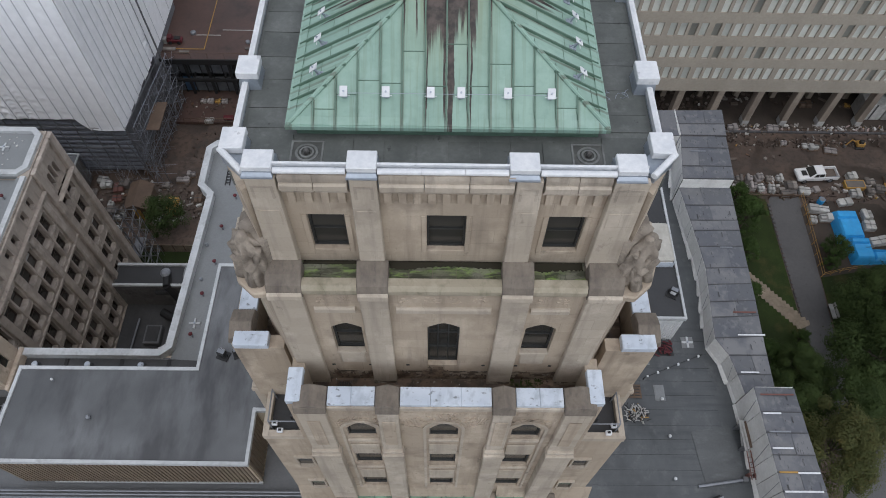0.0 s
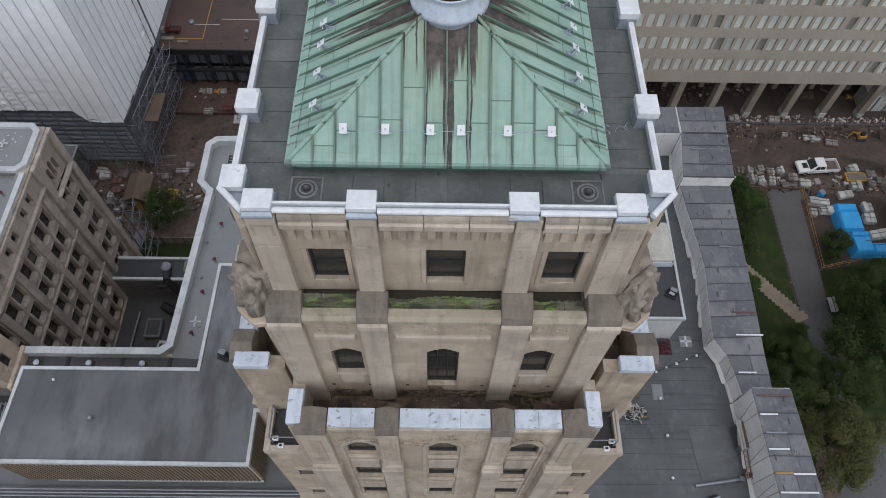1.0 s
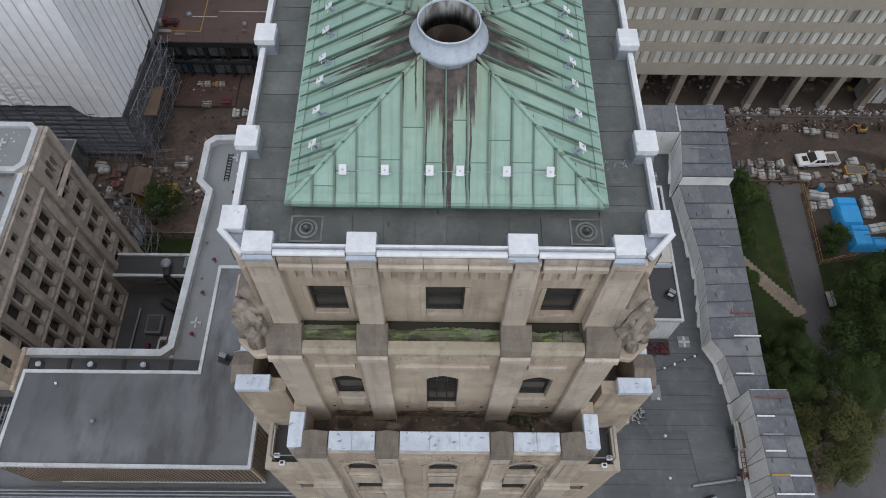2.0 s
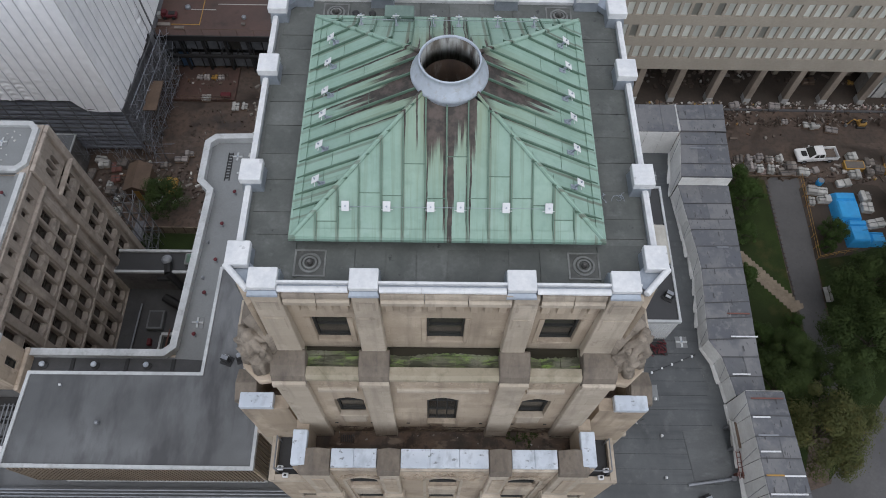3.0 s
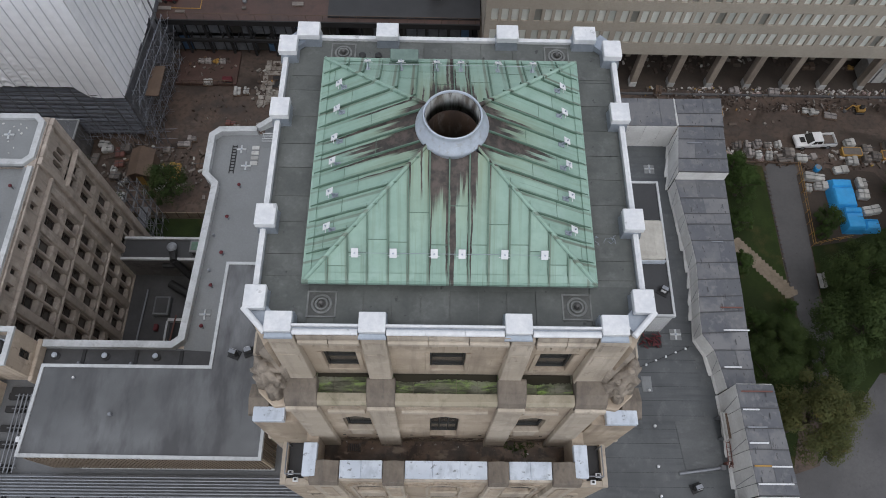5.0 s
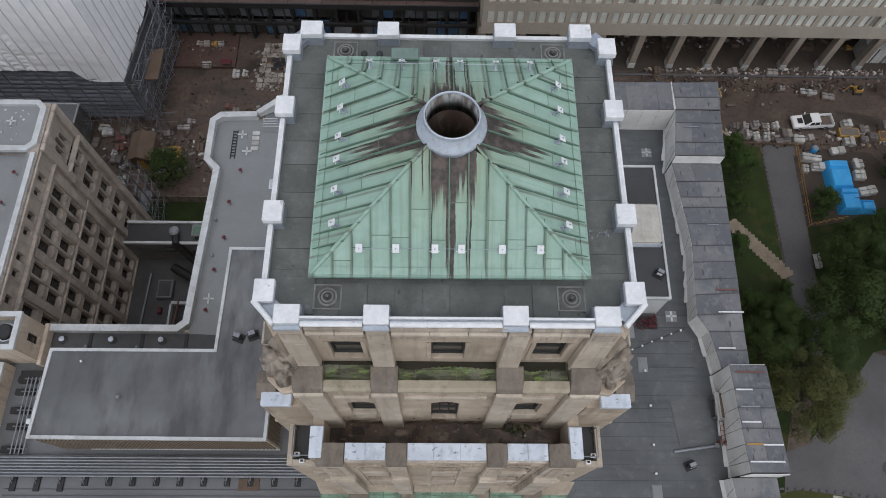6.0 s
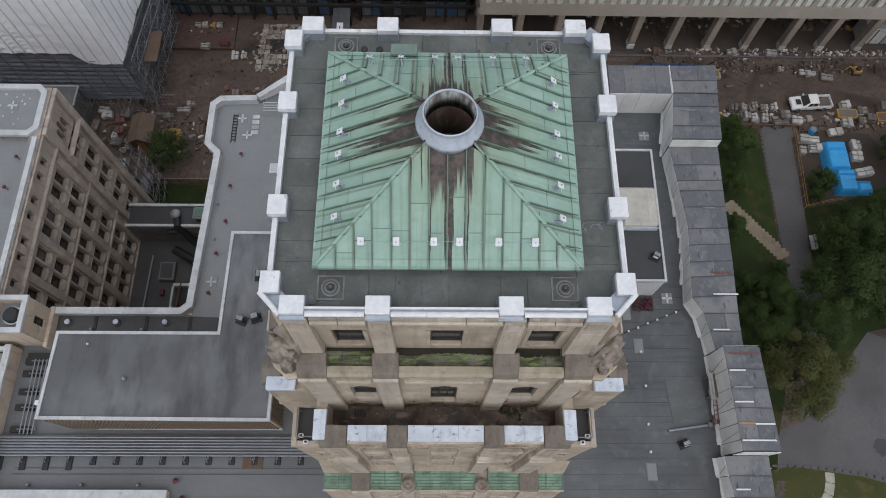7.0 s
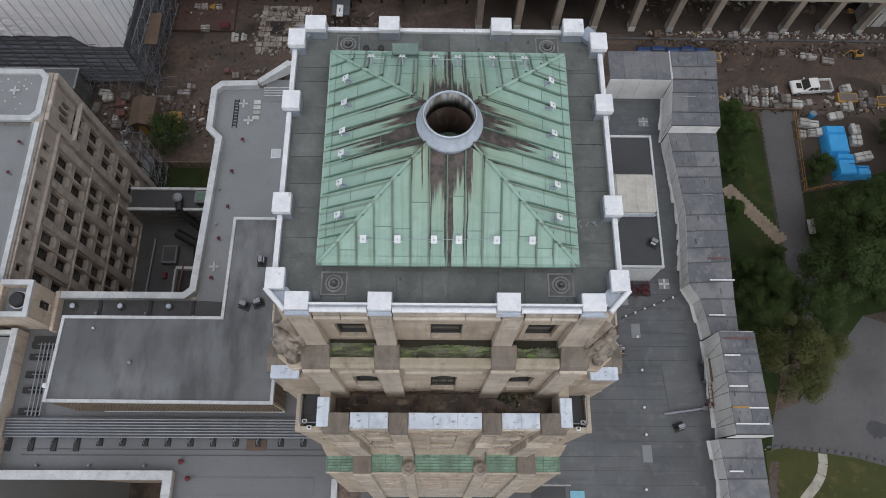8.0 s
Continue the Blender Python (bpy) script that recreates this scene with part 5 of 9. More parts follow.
part("pier", Geo().box(33.6, 34.3, 0.342, 0.7, GZ, 24.9, ft), "stone_block", tall, bevel=0.04)
for z, d in ((22.62, 0.66), (22.3, 0.52), (24.6, 0.5), (16.4, 0.56), (10.55, 0.56), (4.4, 0.56)):
    part("string_course", Geo().box(16, 33.58, 0.344, d, z, z + 0.22, ft), "stone_block", tall, bevel=0.04)
part("corbel", Geo().box(33.9, 37.6, 0.5, 0.95, 20.75, 21.0, ft), "stone_block", tall, bevel=0.06)
part("cornice", Geo().box(34.32, 37.33, 0.344, 0.66, 24.5, 24.9, ft), "stone_block", tall, bevel=0.05)
wall_line(tall, [(-75, 33.55), (-32.75, 33.55), (-32.2, 34.1), (-32.2, 37.35), (-32.75, 37.9), (-75, 37.9)], 0.46, 25.0, 25.3, "trim", "coping")
wall_line(tall, [(-32.1, 16), (-32.1, 33.2)], 0.38, 25.0, 25.25, "trim", "coping")

part("gutter", Geo().box(-32.74, -32.36, 16, 33.2, 24.981, 24.995), "deck_light", tall)
link = thing("link_building", (-25, 34, GZ), "low dark-roofed link between the wings", "building")
block("body", [(-31.8, 32.8), (-18.6, 32.8), (-18.6, 35.3), (-31.8, 35.3)], GZ, 8.3, "stone_shaded", "", "", link)
block("roof", [(-31.6, 33), (-18.6, 33), (-18.6, 35.1), (-31.6, 35.1)], 8.3, 8.35, "deck_dark", "", "", link)
wall_line(link, [(-31.7, 32.9), (-18.6, 32.9)], 0.25, 8.3, 8.6, "trim", "coping")
wall_line(link, [(-31.7, 35.2), (-18.6, 35.2)], 0.25, 8.3, 8.6, "trim", "coping")
flat("courtyard", [(-31.8, 19.3), (-18.2, 19.3), (-18.6, 32.8), (-31.8, 32.8)], 4.5, "court", "dark paved light court", "courtyard", depth=0.3)

# ---------------------------------------------------------------- far buildings
wrapped = thing("wrapped_building", (-45, 62, GZ), "building under white scaffold sheeting with vertical ribs", "building")


def sheet(pts_lo, pts_hi, wav, parent, n=14, m=18, ripple=0.0):
    """White sheeting between two upright edges, slightly bellied between its ties."""
    g = Geo()
    (a0, a1), (b0, b1) = pts_lo, pts_hi
    a0, a1, b0, b1 = Vector(a0), Vector(a1), Vector(b0), Vector(b1)
    nrm = (a1 - a0).cross(b0 - a0).normalized()
    for j in range(m + 1):
        for i in range(n + 1):
            s, t = i / n, (j / m) ** 1.7
            p = a0.lerp(a1, s).lerp(b0.lerp(b1, s), t)
            belly = 0 if i in (0, n) else wav * (noise.noise(Vector((p.x * 0.9 + p.y * 0.9, p.z * 0.35, 3.1))) + 0.6 * noise.noise(Vector((p.x * 0.3, p.z * 1.6, 9.0))))
            if ripple and p.z < 22:
                belly += ripple * min(1, (22 - p.z) / 9) * math.sin(p.z * 8.5 + 5 * (2 * s - 1) ** 2 + 2 * math.sin(p.z * 0.7 + p.x))
            p = p + nrm * belly
            g.v.append(tuple(p))
    for j in range(m):
        for i in range(n):
            k = j * (n + 1) + i
            g.f.append((k, k + 1, k + n + 2, k + n + 1))
    return part("wrap_sheet", g, "wrap", parent, smooth=True)


x = -35.7
i = 0
while x > -76:
    w = 1.25 + 0.1 * math.sin(i * 1.7)
    lo_r = 7.75 if x > -40.0 else 9.55
    lo_l = 7.75 if x - w > -40.6 else 9.55
    sheet(((x - w, 53.2, lo_l), (x, 53.2, lo_r)), ((x - w, 53.2, 46), (x, 53.2, 46)), 0.1 if x > -46 else 0.2, wrapped, 8, 130, 0.05 if x < -44 else 0.015)
    part("rib", Geo().box(x - w - 0.02, x - w + 0.02, 53.14, 53.24, lo_l - 0.05, 46), "wrap_tie", wrapped)
    x -= w
    i += 1
for j in range(9):
    y = 53.2 + j * 1.3
    xa, xb = -35.65 + j * 0.075, -35.65 + (j + 1) * 0.075
    lo = 7.9 + 0.12 * (j % 3)
    sheet(((xa, y, lo), (xb, y + 1.3, lo)), ((xa, y, 46), (xb, y + 1.3, 46)), 0.22 if j == 8 else 0.08, wrapped, 8, 110, 0.06 if j == 8 else 0.012)
    part("rib", Geo().box(xb - 0.02, xb + 0.06, y + 1.28, y + 1.32, 7.8, 46), "wrap_tie", wrapped)
part("edge_pole", Geo().box(-34.3, -34.15, 64.9, 65.05, GZ, 46), "steel", wrapped)
for j in range(4):
    y = 65 + j * 2.8
    sheet(((-34.9, y, 7.9), (-34.9, y + 2.8, 7.9)), ((-34.9, y, 46), (-34.9, y + 2.8, 46)), 0.06, wrapped, 4, 20)
    part("rib", Geo().box(-34.93, -34.87, y + 2.78, y + 2.82, 7.8, 46), "wrap_tie", wrapped)
part("core", Geo().box(-76, -36.6, 54.6, 90, GZ, 46), "louvre", wrapped)
part("core_side", Geo().box(-36.6, -35.3, 65.2, 76.2, GZ, 46), "louvre", wrapped)
for i in range(36):
    z = GZ + 0.25 + i * 0.265
    part("board", Geo().box(-76, -36.2, 53.8 - 0.08 * (i % 3), 54.0, z, z + 0.05), "tube_pale" if i % 3 else "louvre", wrapped)
scaf = thing("scaffold", (-35, 57, GZ), "dense grey tube scaffold under the white sheeting", "scaffold")
for i in range(12):
    x = -56.5 + i * 1.9
    part("standard", Geo().cyl((x, 53.3, GZ), (x, 53.3, 9.9 if x < -40.6 else 8.0), 0.05, 6), "steel", scaf)
for lv in range(5):
    z = 0.9 + lv * 1.9
    part("ledger", Geo().cyl((-57, 53.25, z), (-35.5, 53.25, min(z, 8)), 0.045, 6), "steel", scaf)
    part("ledger", Geo().cyl((-35.3, 53.0, z), (-34.2, 65, z), 0.045, 6), "steel", scaf)
    part("ledger", Geo().cyl((-34.5, 53.0, z), (-33.4, 65, z), 0.035, 6), "tube_pale", scaf)
for j in range(9):
    y = 53.0 + j * 1.5
    for dx in (0, 0.8):
        x = -35.3 + j * 0.13 + dx
        part("standard", Geo().cyl((x, y, GZ), (x, y, 8.6), 0.04, 6), "steel", scaf)
    for lv in range(7):
        z = 0.6 + lv * 1.15
        part("transom", Geo().cyl((-35.4 + j * 0.13, y, z), (-34.4 + j * 0.13, y, z), 0.03, 5), "tube_pale", scaf)
        part("brace", Geo().cyl((-34.5 + j * 0.13, y, z), (-34.4 + j * 0.13, y + 1.5, z + (1.15 if (j + lv) % 2 else -0.9)), 0.022, 5), "tube_pale", scaf)
for j in range(24):
    y = 53.2 + j * 0.5
    part("upright", Geo().cyl((-34.75 + j * 0.043, y, GZ), (-34.75 + j * 0.043, y, 8.3), 0.026, 5), "tube_pale" if j % 2 else "steel", scaf)
rs = random.Random(19)
for i in range(420):
    x, y, z = rs.uniform(-44.0, -33.6), rs.uniform(50.8, 54.6), rs.uniform(0, 6.2) * rs.uniform(0.3, 1)
    if i % 3 == 0:
        x, y = rs.uniform(-35.2, -34.7), rs.uniform(53, 63)
    a = rs.choice(((1.9, 0, 0.15), (0, 1.6, 0.2), (1.0, 0.2, 1.7), (-1.0, 0.3, 1.7), (0.1, 1.2, 1.6), (0.05, 0, 2.1)))
    part("brace", Geo().cyl((x, y, max(z, GZ)), (x + a[0], y + a[1] * 0.6, z + a[2]), 0.016, 5), "tube_pale" if i % 3 else "steel", scaf)
part("platform", Geo().box(-34.35, -32.8, 54.9, 59.3, 5.95, 6.08), "plank", scaf, "brown plywood platform")
for i in range(7):
    x = -36.2 + i * 0.55
    part("brace", Geo().cyl((x, 52.2 + 0.2 * (i % 3), GZ), (x + (1.2 if i % 2 else -1.0), 52.9, 6.2), 0.04, 6), "steel", scaf)
far = thing("office_block", (40, 70, GZ), "long concrete office block with rows of blinds on pillars", "building")


def ff(u, v, z):
    return (u, 62.9 - v, z)


FW = []
rng = random.Random(8)
for r in range(5):
    zb = 7.8 + r * 3.28
    for bay in range(-6, 9):
        for j in range(4):
            x = 35.34 + bay * 4.98 + 0.36 + j * 1.17
            if 5.4 < x < 79:
                FW.append((x, x + 0.8, zb, zb + 1.86))
part("facade", openings_wall(Geo(), ff, 5.2, 80, -0.4, 0.3, 5.8, 24.0, FW), "concrete", far)
part("body", Geo().box(5.2, 130, 64.0, 85, 5.9, 45).box(80, 130, 62.6, 64.0, 5.8, 45).box(5.2, 80, 62.6, 64.0, 24.0, 45), "concrete", far)
pane_me = Geo().box(0, 0.84, 0, 0.05, 0, 1.9).mesh("window")
pane_me.materials.append(M["blind"])
# dark bars at one side and the top stand in for the reveal's shade
reveal_shade_me = Geo().box(0.0, 0.05, -0.03, 0, 0, 1.9).box(0.05, 0.8, -0.03, 0, 1.8, 1.88).mesh("frame")
reveal_shade_me.materials.append(M["frame"])
for x0, x1, z0, z1 in FW:
    dark = rng.random() < 0.1
    w = part("window", pane_me, "blind", far)
    w.location = Vector((x0 - 0.02, 62.8, z0 - 0.02))
    fr = part("frame", reveal_shade_me, "frame", w)
# floor in the dark brown of the planting bed, back wall near black
flat("undercroft_floor", [(5.2, 62.2), (130, 62.2), (130, 71), (5.2, 71)], GZ + 0.05, "soil", "dark brown paving under the office block", "paving")
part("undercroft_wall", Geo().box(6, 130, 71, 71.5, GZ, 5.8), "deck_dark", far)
for i in range(14):
    x = 25.3 + (i - 4) * 4.98
    part("pillar", Geo().box(x - 0.42, x + 0.42, 62.65, 63.7, GZ, 5.8), "pillar", far, bevel=0.05)
    part("pillar_base", Geo().box(x - 0.45, x + 0.45, 62.6, 63.74, GZ, GZ + 0.9), "white_goods", far, bevel=0.05)
for i in range(14):
    x = 25.3 + (i - 4) * 4.98
    part("inner_pillar", Geo().box(x - 0.35, x + 0.35, 67.6, 68.4, GZ, 5.8), "pillar", far, bevel=0.05)
darkb = thing("unfinished_building", (-15, 72, GZ), "dark two-storey steel frame with brown deck", "building")
block("deck", [(-36, 66.5), (5, 66.5), (5, 110), (-36, 110)], 5.6, 6.2, "brown_deck", "", "", darkb)
for i in range(15):
    part("column", Geo().box(-35.5 + i * 2.8, -35.2 + i * 2.8, 66.6, 66.9, GZ, 5.6), "black", darkb)
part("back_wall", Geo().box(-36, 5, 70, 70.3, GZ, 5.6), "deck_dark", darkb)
gl = random.Random(15)
for i in range(28):
    x = -35.1 + i * 1.4
    if -14.0 < x < -11.2:
        continue
    for z0, z1 in ((0.0, 2.5), (3.1, 5.4)):
        part("pane", Geo().box(x + 0.05, x + 1.3, 67.3, 67.36, z0, z1), gl.choice(("site_glass", "site_glass", "site_glass", "glass", "site_glass_blue")), darkb)
    part("post", Geo().box(x - 0.06, x + 0.04, 67.2, 67.4, GZ, 5.6), "black", darkb)
canopy = thing("entrance_canopy", (-12.2, 64.3, GZ), "dark grey flat canopy with a white hatch before the steel frame", "canopy")
part("roof", Geo().box(-13.3, -11.1, 62.2, 66.15, 2.3, 2.6), "deck_mid", canopy, bevel=0.02)
part("hatch", Geo().box(-12.7, -11.9, 61.9, 63.7, 2.602, 2.72), "white_metal", canopy, bevel=0.02)
part("hatch_slot", Geo().box(-12.36, -12.24, 62.6, 63.1, 2.722, 2.73), "black", canopy)
for x in (-13.2, -11.4):
    for y in (62.3, 65.8):
        part("post", Geo().box(x, x + 0.2, y, y + 0.2, GZ, 2.3), "black", canopy)
# ---------------------------------------------------------------- tower: deck sheets, drains, anchors, plant
DECKZ = 56.05
rng = random.Random(11)
for k in range(4):
    f = side_map(k, 0.3, 0.93, 0.0, 0.1)
    x = -3.35
    while x < 3.3:
        w = min(0.57 if x == -3.35 else rng.uniform(0.67, 0.72) if k == 0 else rng.uniform(0.8, 0.98), 3.35 - x)
        part("membrane_sheet", Geo().box(x, x + w - 0.02, 3.35, 4.27, DECKZ + 0.004, DECKZ + rng.uniform(0.012, 0.03), f), "membrane", tower)
        x += w
for sx in (-1, 1):
    for sy in (-1, 1):
        a, b = sorted((sx * 3.45, sx * 4.5))
        c0, c1 = sorted((CY + sy * 3.2, CY + sy * (4.2 if sy < 0 else 4.4)))
        part("membrane_sheet", Geo().box(a, b, c0, c1, DECKZ + 0.005, DECKZ + 0.034), "membrane", tower)
        cx, cy = sx * 3.1, CY + (-3.74 if sy < 0 else 4.05)
        dr = thing("roof_drain", (cx, cy, DECKZ), "round cast roof drain in a sunken square", "drain", "corner roof drains")
        g = Geo()
        g.box(cx - 0.36, cx + 0.36, cy - 0.34, cy - 0.3, DECKZ, DECKZ + 0.05).box(cx - 0.36, cx + 0.36, cy + 0.3, cy + 0.34, DECKZ, DECKZ + 0.05)
        g.box(cx - 0.36, cx - 0.32, cy - 0.3, cy + 0.3, DECKZ, DECKZ + 0.05).box(cx + 0.32, cx + 0.36, cy - 0.3, cy + 0.3, DECKZ, DECKZ + 0.05)
        part("curb", g, "drain_edge", dr)
        part("pan", Geo().box(cx - 0.32, cx + 0.32, cy - 0.3, cy + 0.3, DECKZ, DECKZ + 0.036), "drain_pan", dr)
        part("ring", Geo().lathe((cx, cy), [(0.2, DECKZ + 0.04), (0.2, DECKZ + 0.06), (0.25, DECKZ + 0.06), (0.26, DECKZ + 0.04)], 24), "drain_edge", dr)
        part("ring", Geo().lathe((cx, cy), [(0.12, DECKZ + 0.04), (0.12, DECKZ + 0.075), (0.16, DECKZ + 0.075), (0.17, DECKZ + 0.04)], 20), "drain_edge", dr)
        part("strainer", Geo().lathe((cx, cy), [(0.0, DECKZ + 0.04), (0.07, DECKZ + 0.04), (0.065, DECKZ + 0.12), (0.04, DECKZ + 0.16), (0.0, DECKZ + 0.165)], 12, False), "drain_iron", dr)


def roof_anchor():
    """A bracket on a roof seam: foot plate, short post, white plate with a cross bar."""
    a = thing("roof_anchor", (0, 0, 0), "small white plate anchor clamped on the copper roof", "roof anchor", "anchors on the copper roof")
    part("foot", Geo().box(-0.06, 0.06, 0.0, 0.18, 0.0, 0.025), "zinc", a, bevel=0.005)
    part("post", Geo().cyl((0, 0.06, 0.025), (0, 0.05, 0.2), 0.022, 8), "zinc", a)
    part("plate", Geo().prism([(-0.085, -0.05, 0.195), (0.085, -0.05, 0.195), (0.085, 0.17, 0.255), (-0.085, 0.17, 0.255)],
                              [(-0.085, -0.05, 0.22), (0.085, -0.05, 0.22), (0.085, 0.17, 0.28), (-0.085, 0.17, 0.28)]), "white_metal", a, bevel=0.006)
    part("bar", Geo().cyl((-0.13, 0.0, 0.16), (0.13, 0.0, 0.16), 0.009, 6), "white_metal", a)
    part("eye_bolt", Geo().cyl((0, 0.055, 0.245), (0, 0.05, 0.285), 0.022, 10), "zinc", a)
    part("brace", Geo().cyl((0.0, 0.16, 0.03), (0.0, 0.06, 0.17), 0.014, 6), "zinc", a)
    return a


first = roof_anchor()
for k in range(4):
    lat = (-2.27, -1.36, -0.39, 0.27, 1.28, 2.23) if k in (0, 2) else (-2.1, -1.14, -0.24, 0.47, 1.4, 2.24)
    if k in (2, 3):
        lat = [-v for v in lat]
    for u in lat:
        half, dist = (EX, (2.88 / EY, 2.79 / EYB)[k // 2]) if k in (0, 2) else (EY, 2.95 / EX)
        p = roof_point(k, (u - {1: 0.13, 3: -0.13}.get(k, 0.0)) / half, dist, 0.012)
        m = pose(*p, 0, 0, (0, 90, 180, 270)[k]) @ pose(0, 0, 0, 24, 0, 0)
        if first is not None:
            first.matrix_basis = m
            base_anchor, first = first, None
        else:
            copy_thing(base_anchor, m)

ac = thing("condenser", (-1.3, 17.5, DECKZ), "low grey-green rooftop condenser cabinet behind the copper roof", "air conditioner")
part("body", Geo().box(-1.64, -0.94, 17.3, 17.6, 56.5, 56.77), "copper_seam", ac, bevel=0.02)
part("lid", Geo().prism([(-1.69, 17.26, 56.74), (-0.9, 17.26, 56.74), (-0.9, 17.62, 56.8), (-1.69, 17.62, 56.8)], [(-1.67, 17.28, 56.79), (-0.92, 17.28, 56.79), (-0.92, 17.6, 56.85), (-1.67, 17.6, 56.85)]), "condenser_lid", ac, "grey-green metal lid")
part("tray", Geo().box(-1.72, -0.88, 17.19, 17.298, 56.56, 56.66), "condenser_lid", ac, bevel=0.01)
for x in (-1.6, -0.97):
    part("leg", Geo().box(x - 0.04, x + 0.04, 17.602, 17.7, DECKZ, 56.7), "black", ac)
for i, x in enumerate((-2.5, -2.05)):
    v = thing("roof_vent", (x, 17.72, DECKZ), "short round vent pipe with dark cap", "vent pipe", "vents behind the copper roof")
    part("pipe", Geo().cyl((x, 17.72, DECKZ), (x, 17.72, 56.4), 0.07, 12), "zinc", v)
    part("cap", Geo().lathe((x, 17.72), [(0.0, 56.41), (0.1, 56.4), (0.1, 56.46), (0.0, 56.5)], 12, False), "black", v)
for k, (lat, rowd) in {0: ((-2.27, 2.23), 2.88), 2: ((-2.23, 2.27), 2.79)}.items():
    line = thing("lifeline", roof_point(k, 0, rowd / (EY if k == 0 else EYB)), "thin steel safety line strung between the roof anchors", "cable", "roof safety lines")
    ends = [Vector(roof_point(k, u / EX, rowd / (EY if k == 0 else EYB), 0.16)) for u in lat]
    part("wire", Geo().cyl(ends[0], ends[1], 0.006, 5), "zinc", line)
    for e in ends:
        part("swage", Geo().cyl(e, e + Vector((0.08, 0, 0)), 0.012, 6), "zinc", line)
scrap = thing("wire_scrap", (3.95, 12.05, DECKZ + 0.03), "tangle of pale wire dropped on the roof deck", "wire")
rw = random.Random(3)
for j in range(3):
    p = Vector((3.8 + 0.12 * j, 12.0 + 0.05 * j, DECKZ + 0.045))
    g = Geo()
    for i in range(9):
        q = p + Vector((rw.uniform(-0.1, 0.12), rw.uniform(-0.1, 0.1), rw.uniform(-0.005, 0.03)))
        q = Vector((min(max(q.x, 3.7), 4.2), min(max(q.y, 11.9), 12.2), max(q.z, DECKZ + 0.04)))
        g.cyl(p, q, 0.005, 5)
        p = q
    part("strand", g, "zinc", scrap)


# statues on the upper corners: one plain robed form each
def statue(sx, sy):
    g = Geo()
    rows = [(0.0, 0.52, 0.46), (0.12, 0.5, 0.44), (0.3, 0.46, 0.4), (0.6, 0.42, 0.36), (0.9, 0.4, 0.34), (1.15, 0.4, 0.3), (1.35, 0.42, 0.28), (1.48, 0.36, 0.26), (1.56, 0.2, 0.2), (1.62, 0.14, 0.15), (1.7, 0.13, 0.14), (1.78, 0.12, 0.13), (1.85, 0.05, 0.05)]
    n = 44
    fine = []
    for (z0, a0, b0), (z1, a1, b1) in zip(rows, rows[1:]):
        m = max(1, round((z1 - z0) / 0.06))
        fine += [(z0 + (z1 - z0) * i / m, a0 + (a1 - a0) * i / m, b0 + (b1 - b0) * i / m) for i in range(m)]
    rows = fine + rows[-1:]
    for z, a, b in rows:
        for i in range(n):
            t = 2 * math.pi * i / n
            fold = 1 + (0.17 * math.sin(t * 6 + z * 2.6 + sx) + 0.11 * math.sin(t * 11 - z * 3.4 + sy) + 0.22 * noise.noise(Vector((math.cos(t) * 2.2, math.sin(t) * 2.2 + sx, z * 2.4)))) * (1 if z < 1.55 else 0.2)
            lean = 0.1 * math.sin(z * 1.5) + 0.16 * max(0.0, z - 1.1)
            g.v.append((a * fold * math.cos(t), b * fold * math.sin(t) - lean, z))
    m = len(rows)
    for r in range(m - 1):
        for i in range(n):
            j = (i + 1) % n
            g.f.append((r * n + i, r * n + j, (r + 1) * n + j, (r + 1) * n + i))
    g.f.append(tuple(range(n - 1, -1, -1)))
    g.f.append(tuple((m - 1) * n + i for i in range(n)))
    # drapery held up before the chest, and a block at the back
    for p, q, ra, rb in (((-0.34, -0.05, 1.42), (-0.24, -0.36, 1.05), 0.11, 0.08), ((-0.24, -0.36, 1.05), (0.1, -0.36, 1.25), 0.08, 0.06),
                         ((0.34, -0.05, 1.42), (0.4, -0.24, 1.0), 0.11, 0.08), ((-0.18, -0.2, 0.75), (-0.22, -0.42, 0.05), 0.13, 0.17), ((0.18, -0.2, 0.75), (0.2, -0.42, 0.05), 0.13, 0.17), ((-0.2, -0.1, 0.85), (-0.22, -0.5, 0.8), 0.17, 0.13), ((0.2, -0.1, 0.85), (0.26, -0.48, 0.72), 0.17, 0.13)):
        g.cyl(p, q, ra, 9, rb)
    g.box(-0.42, 0.42, 0.05, 0.5, 0.0, 1.55)
    for i, (x, y, z) in enumerate(g.v):
        d = 0.11 * noise.noise(Vector((x * 4 + sx, y * 4 + sy, z * 3.4)))
        g.v[i] = (x * (1 + d), y * (1 + d), z + 0.4 * d)
    ob = part("statue", g.mesh("statue", smooth=True), "statue_stone")
    ob.matrix_basis = pose(sx * 4.66, CY + sy * 4.72, 52.7, 0, 0, {(-1, -1): -40, (1, -1): 40, (-1, 1): 220, (1, 1): 140}[(sx, sy)])
    return tagged(ob, "weathered limestone corner figure, plain robed form", "statue", "corner statues")


for sx in (-1, 1):
    for sy in (-1, 1):
        statue(sx, sy)

grate = thing("floor_grate", (-3.1, 8.44, 46.85), "square rusty iron grate set in the wet terrace", "grate")
part("frame", Geo().box(-3.34, -2.86, 8.28, 8.32, 46.85, 46.88).box(-3.34, -2.86, 8.56, 8.6, 46.85, 46.88).box(-3.34, -3.3, 8.32, 8.56, 46.85, 46.88).box(-2.9, -2.86, 8.32, 8.56, 46.85, 46.88), "iron", grate)
part("well", Geo().box(-3.3, -2.9, 8.32, 8.56, 46.85, 46.856), "black", grate)
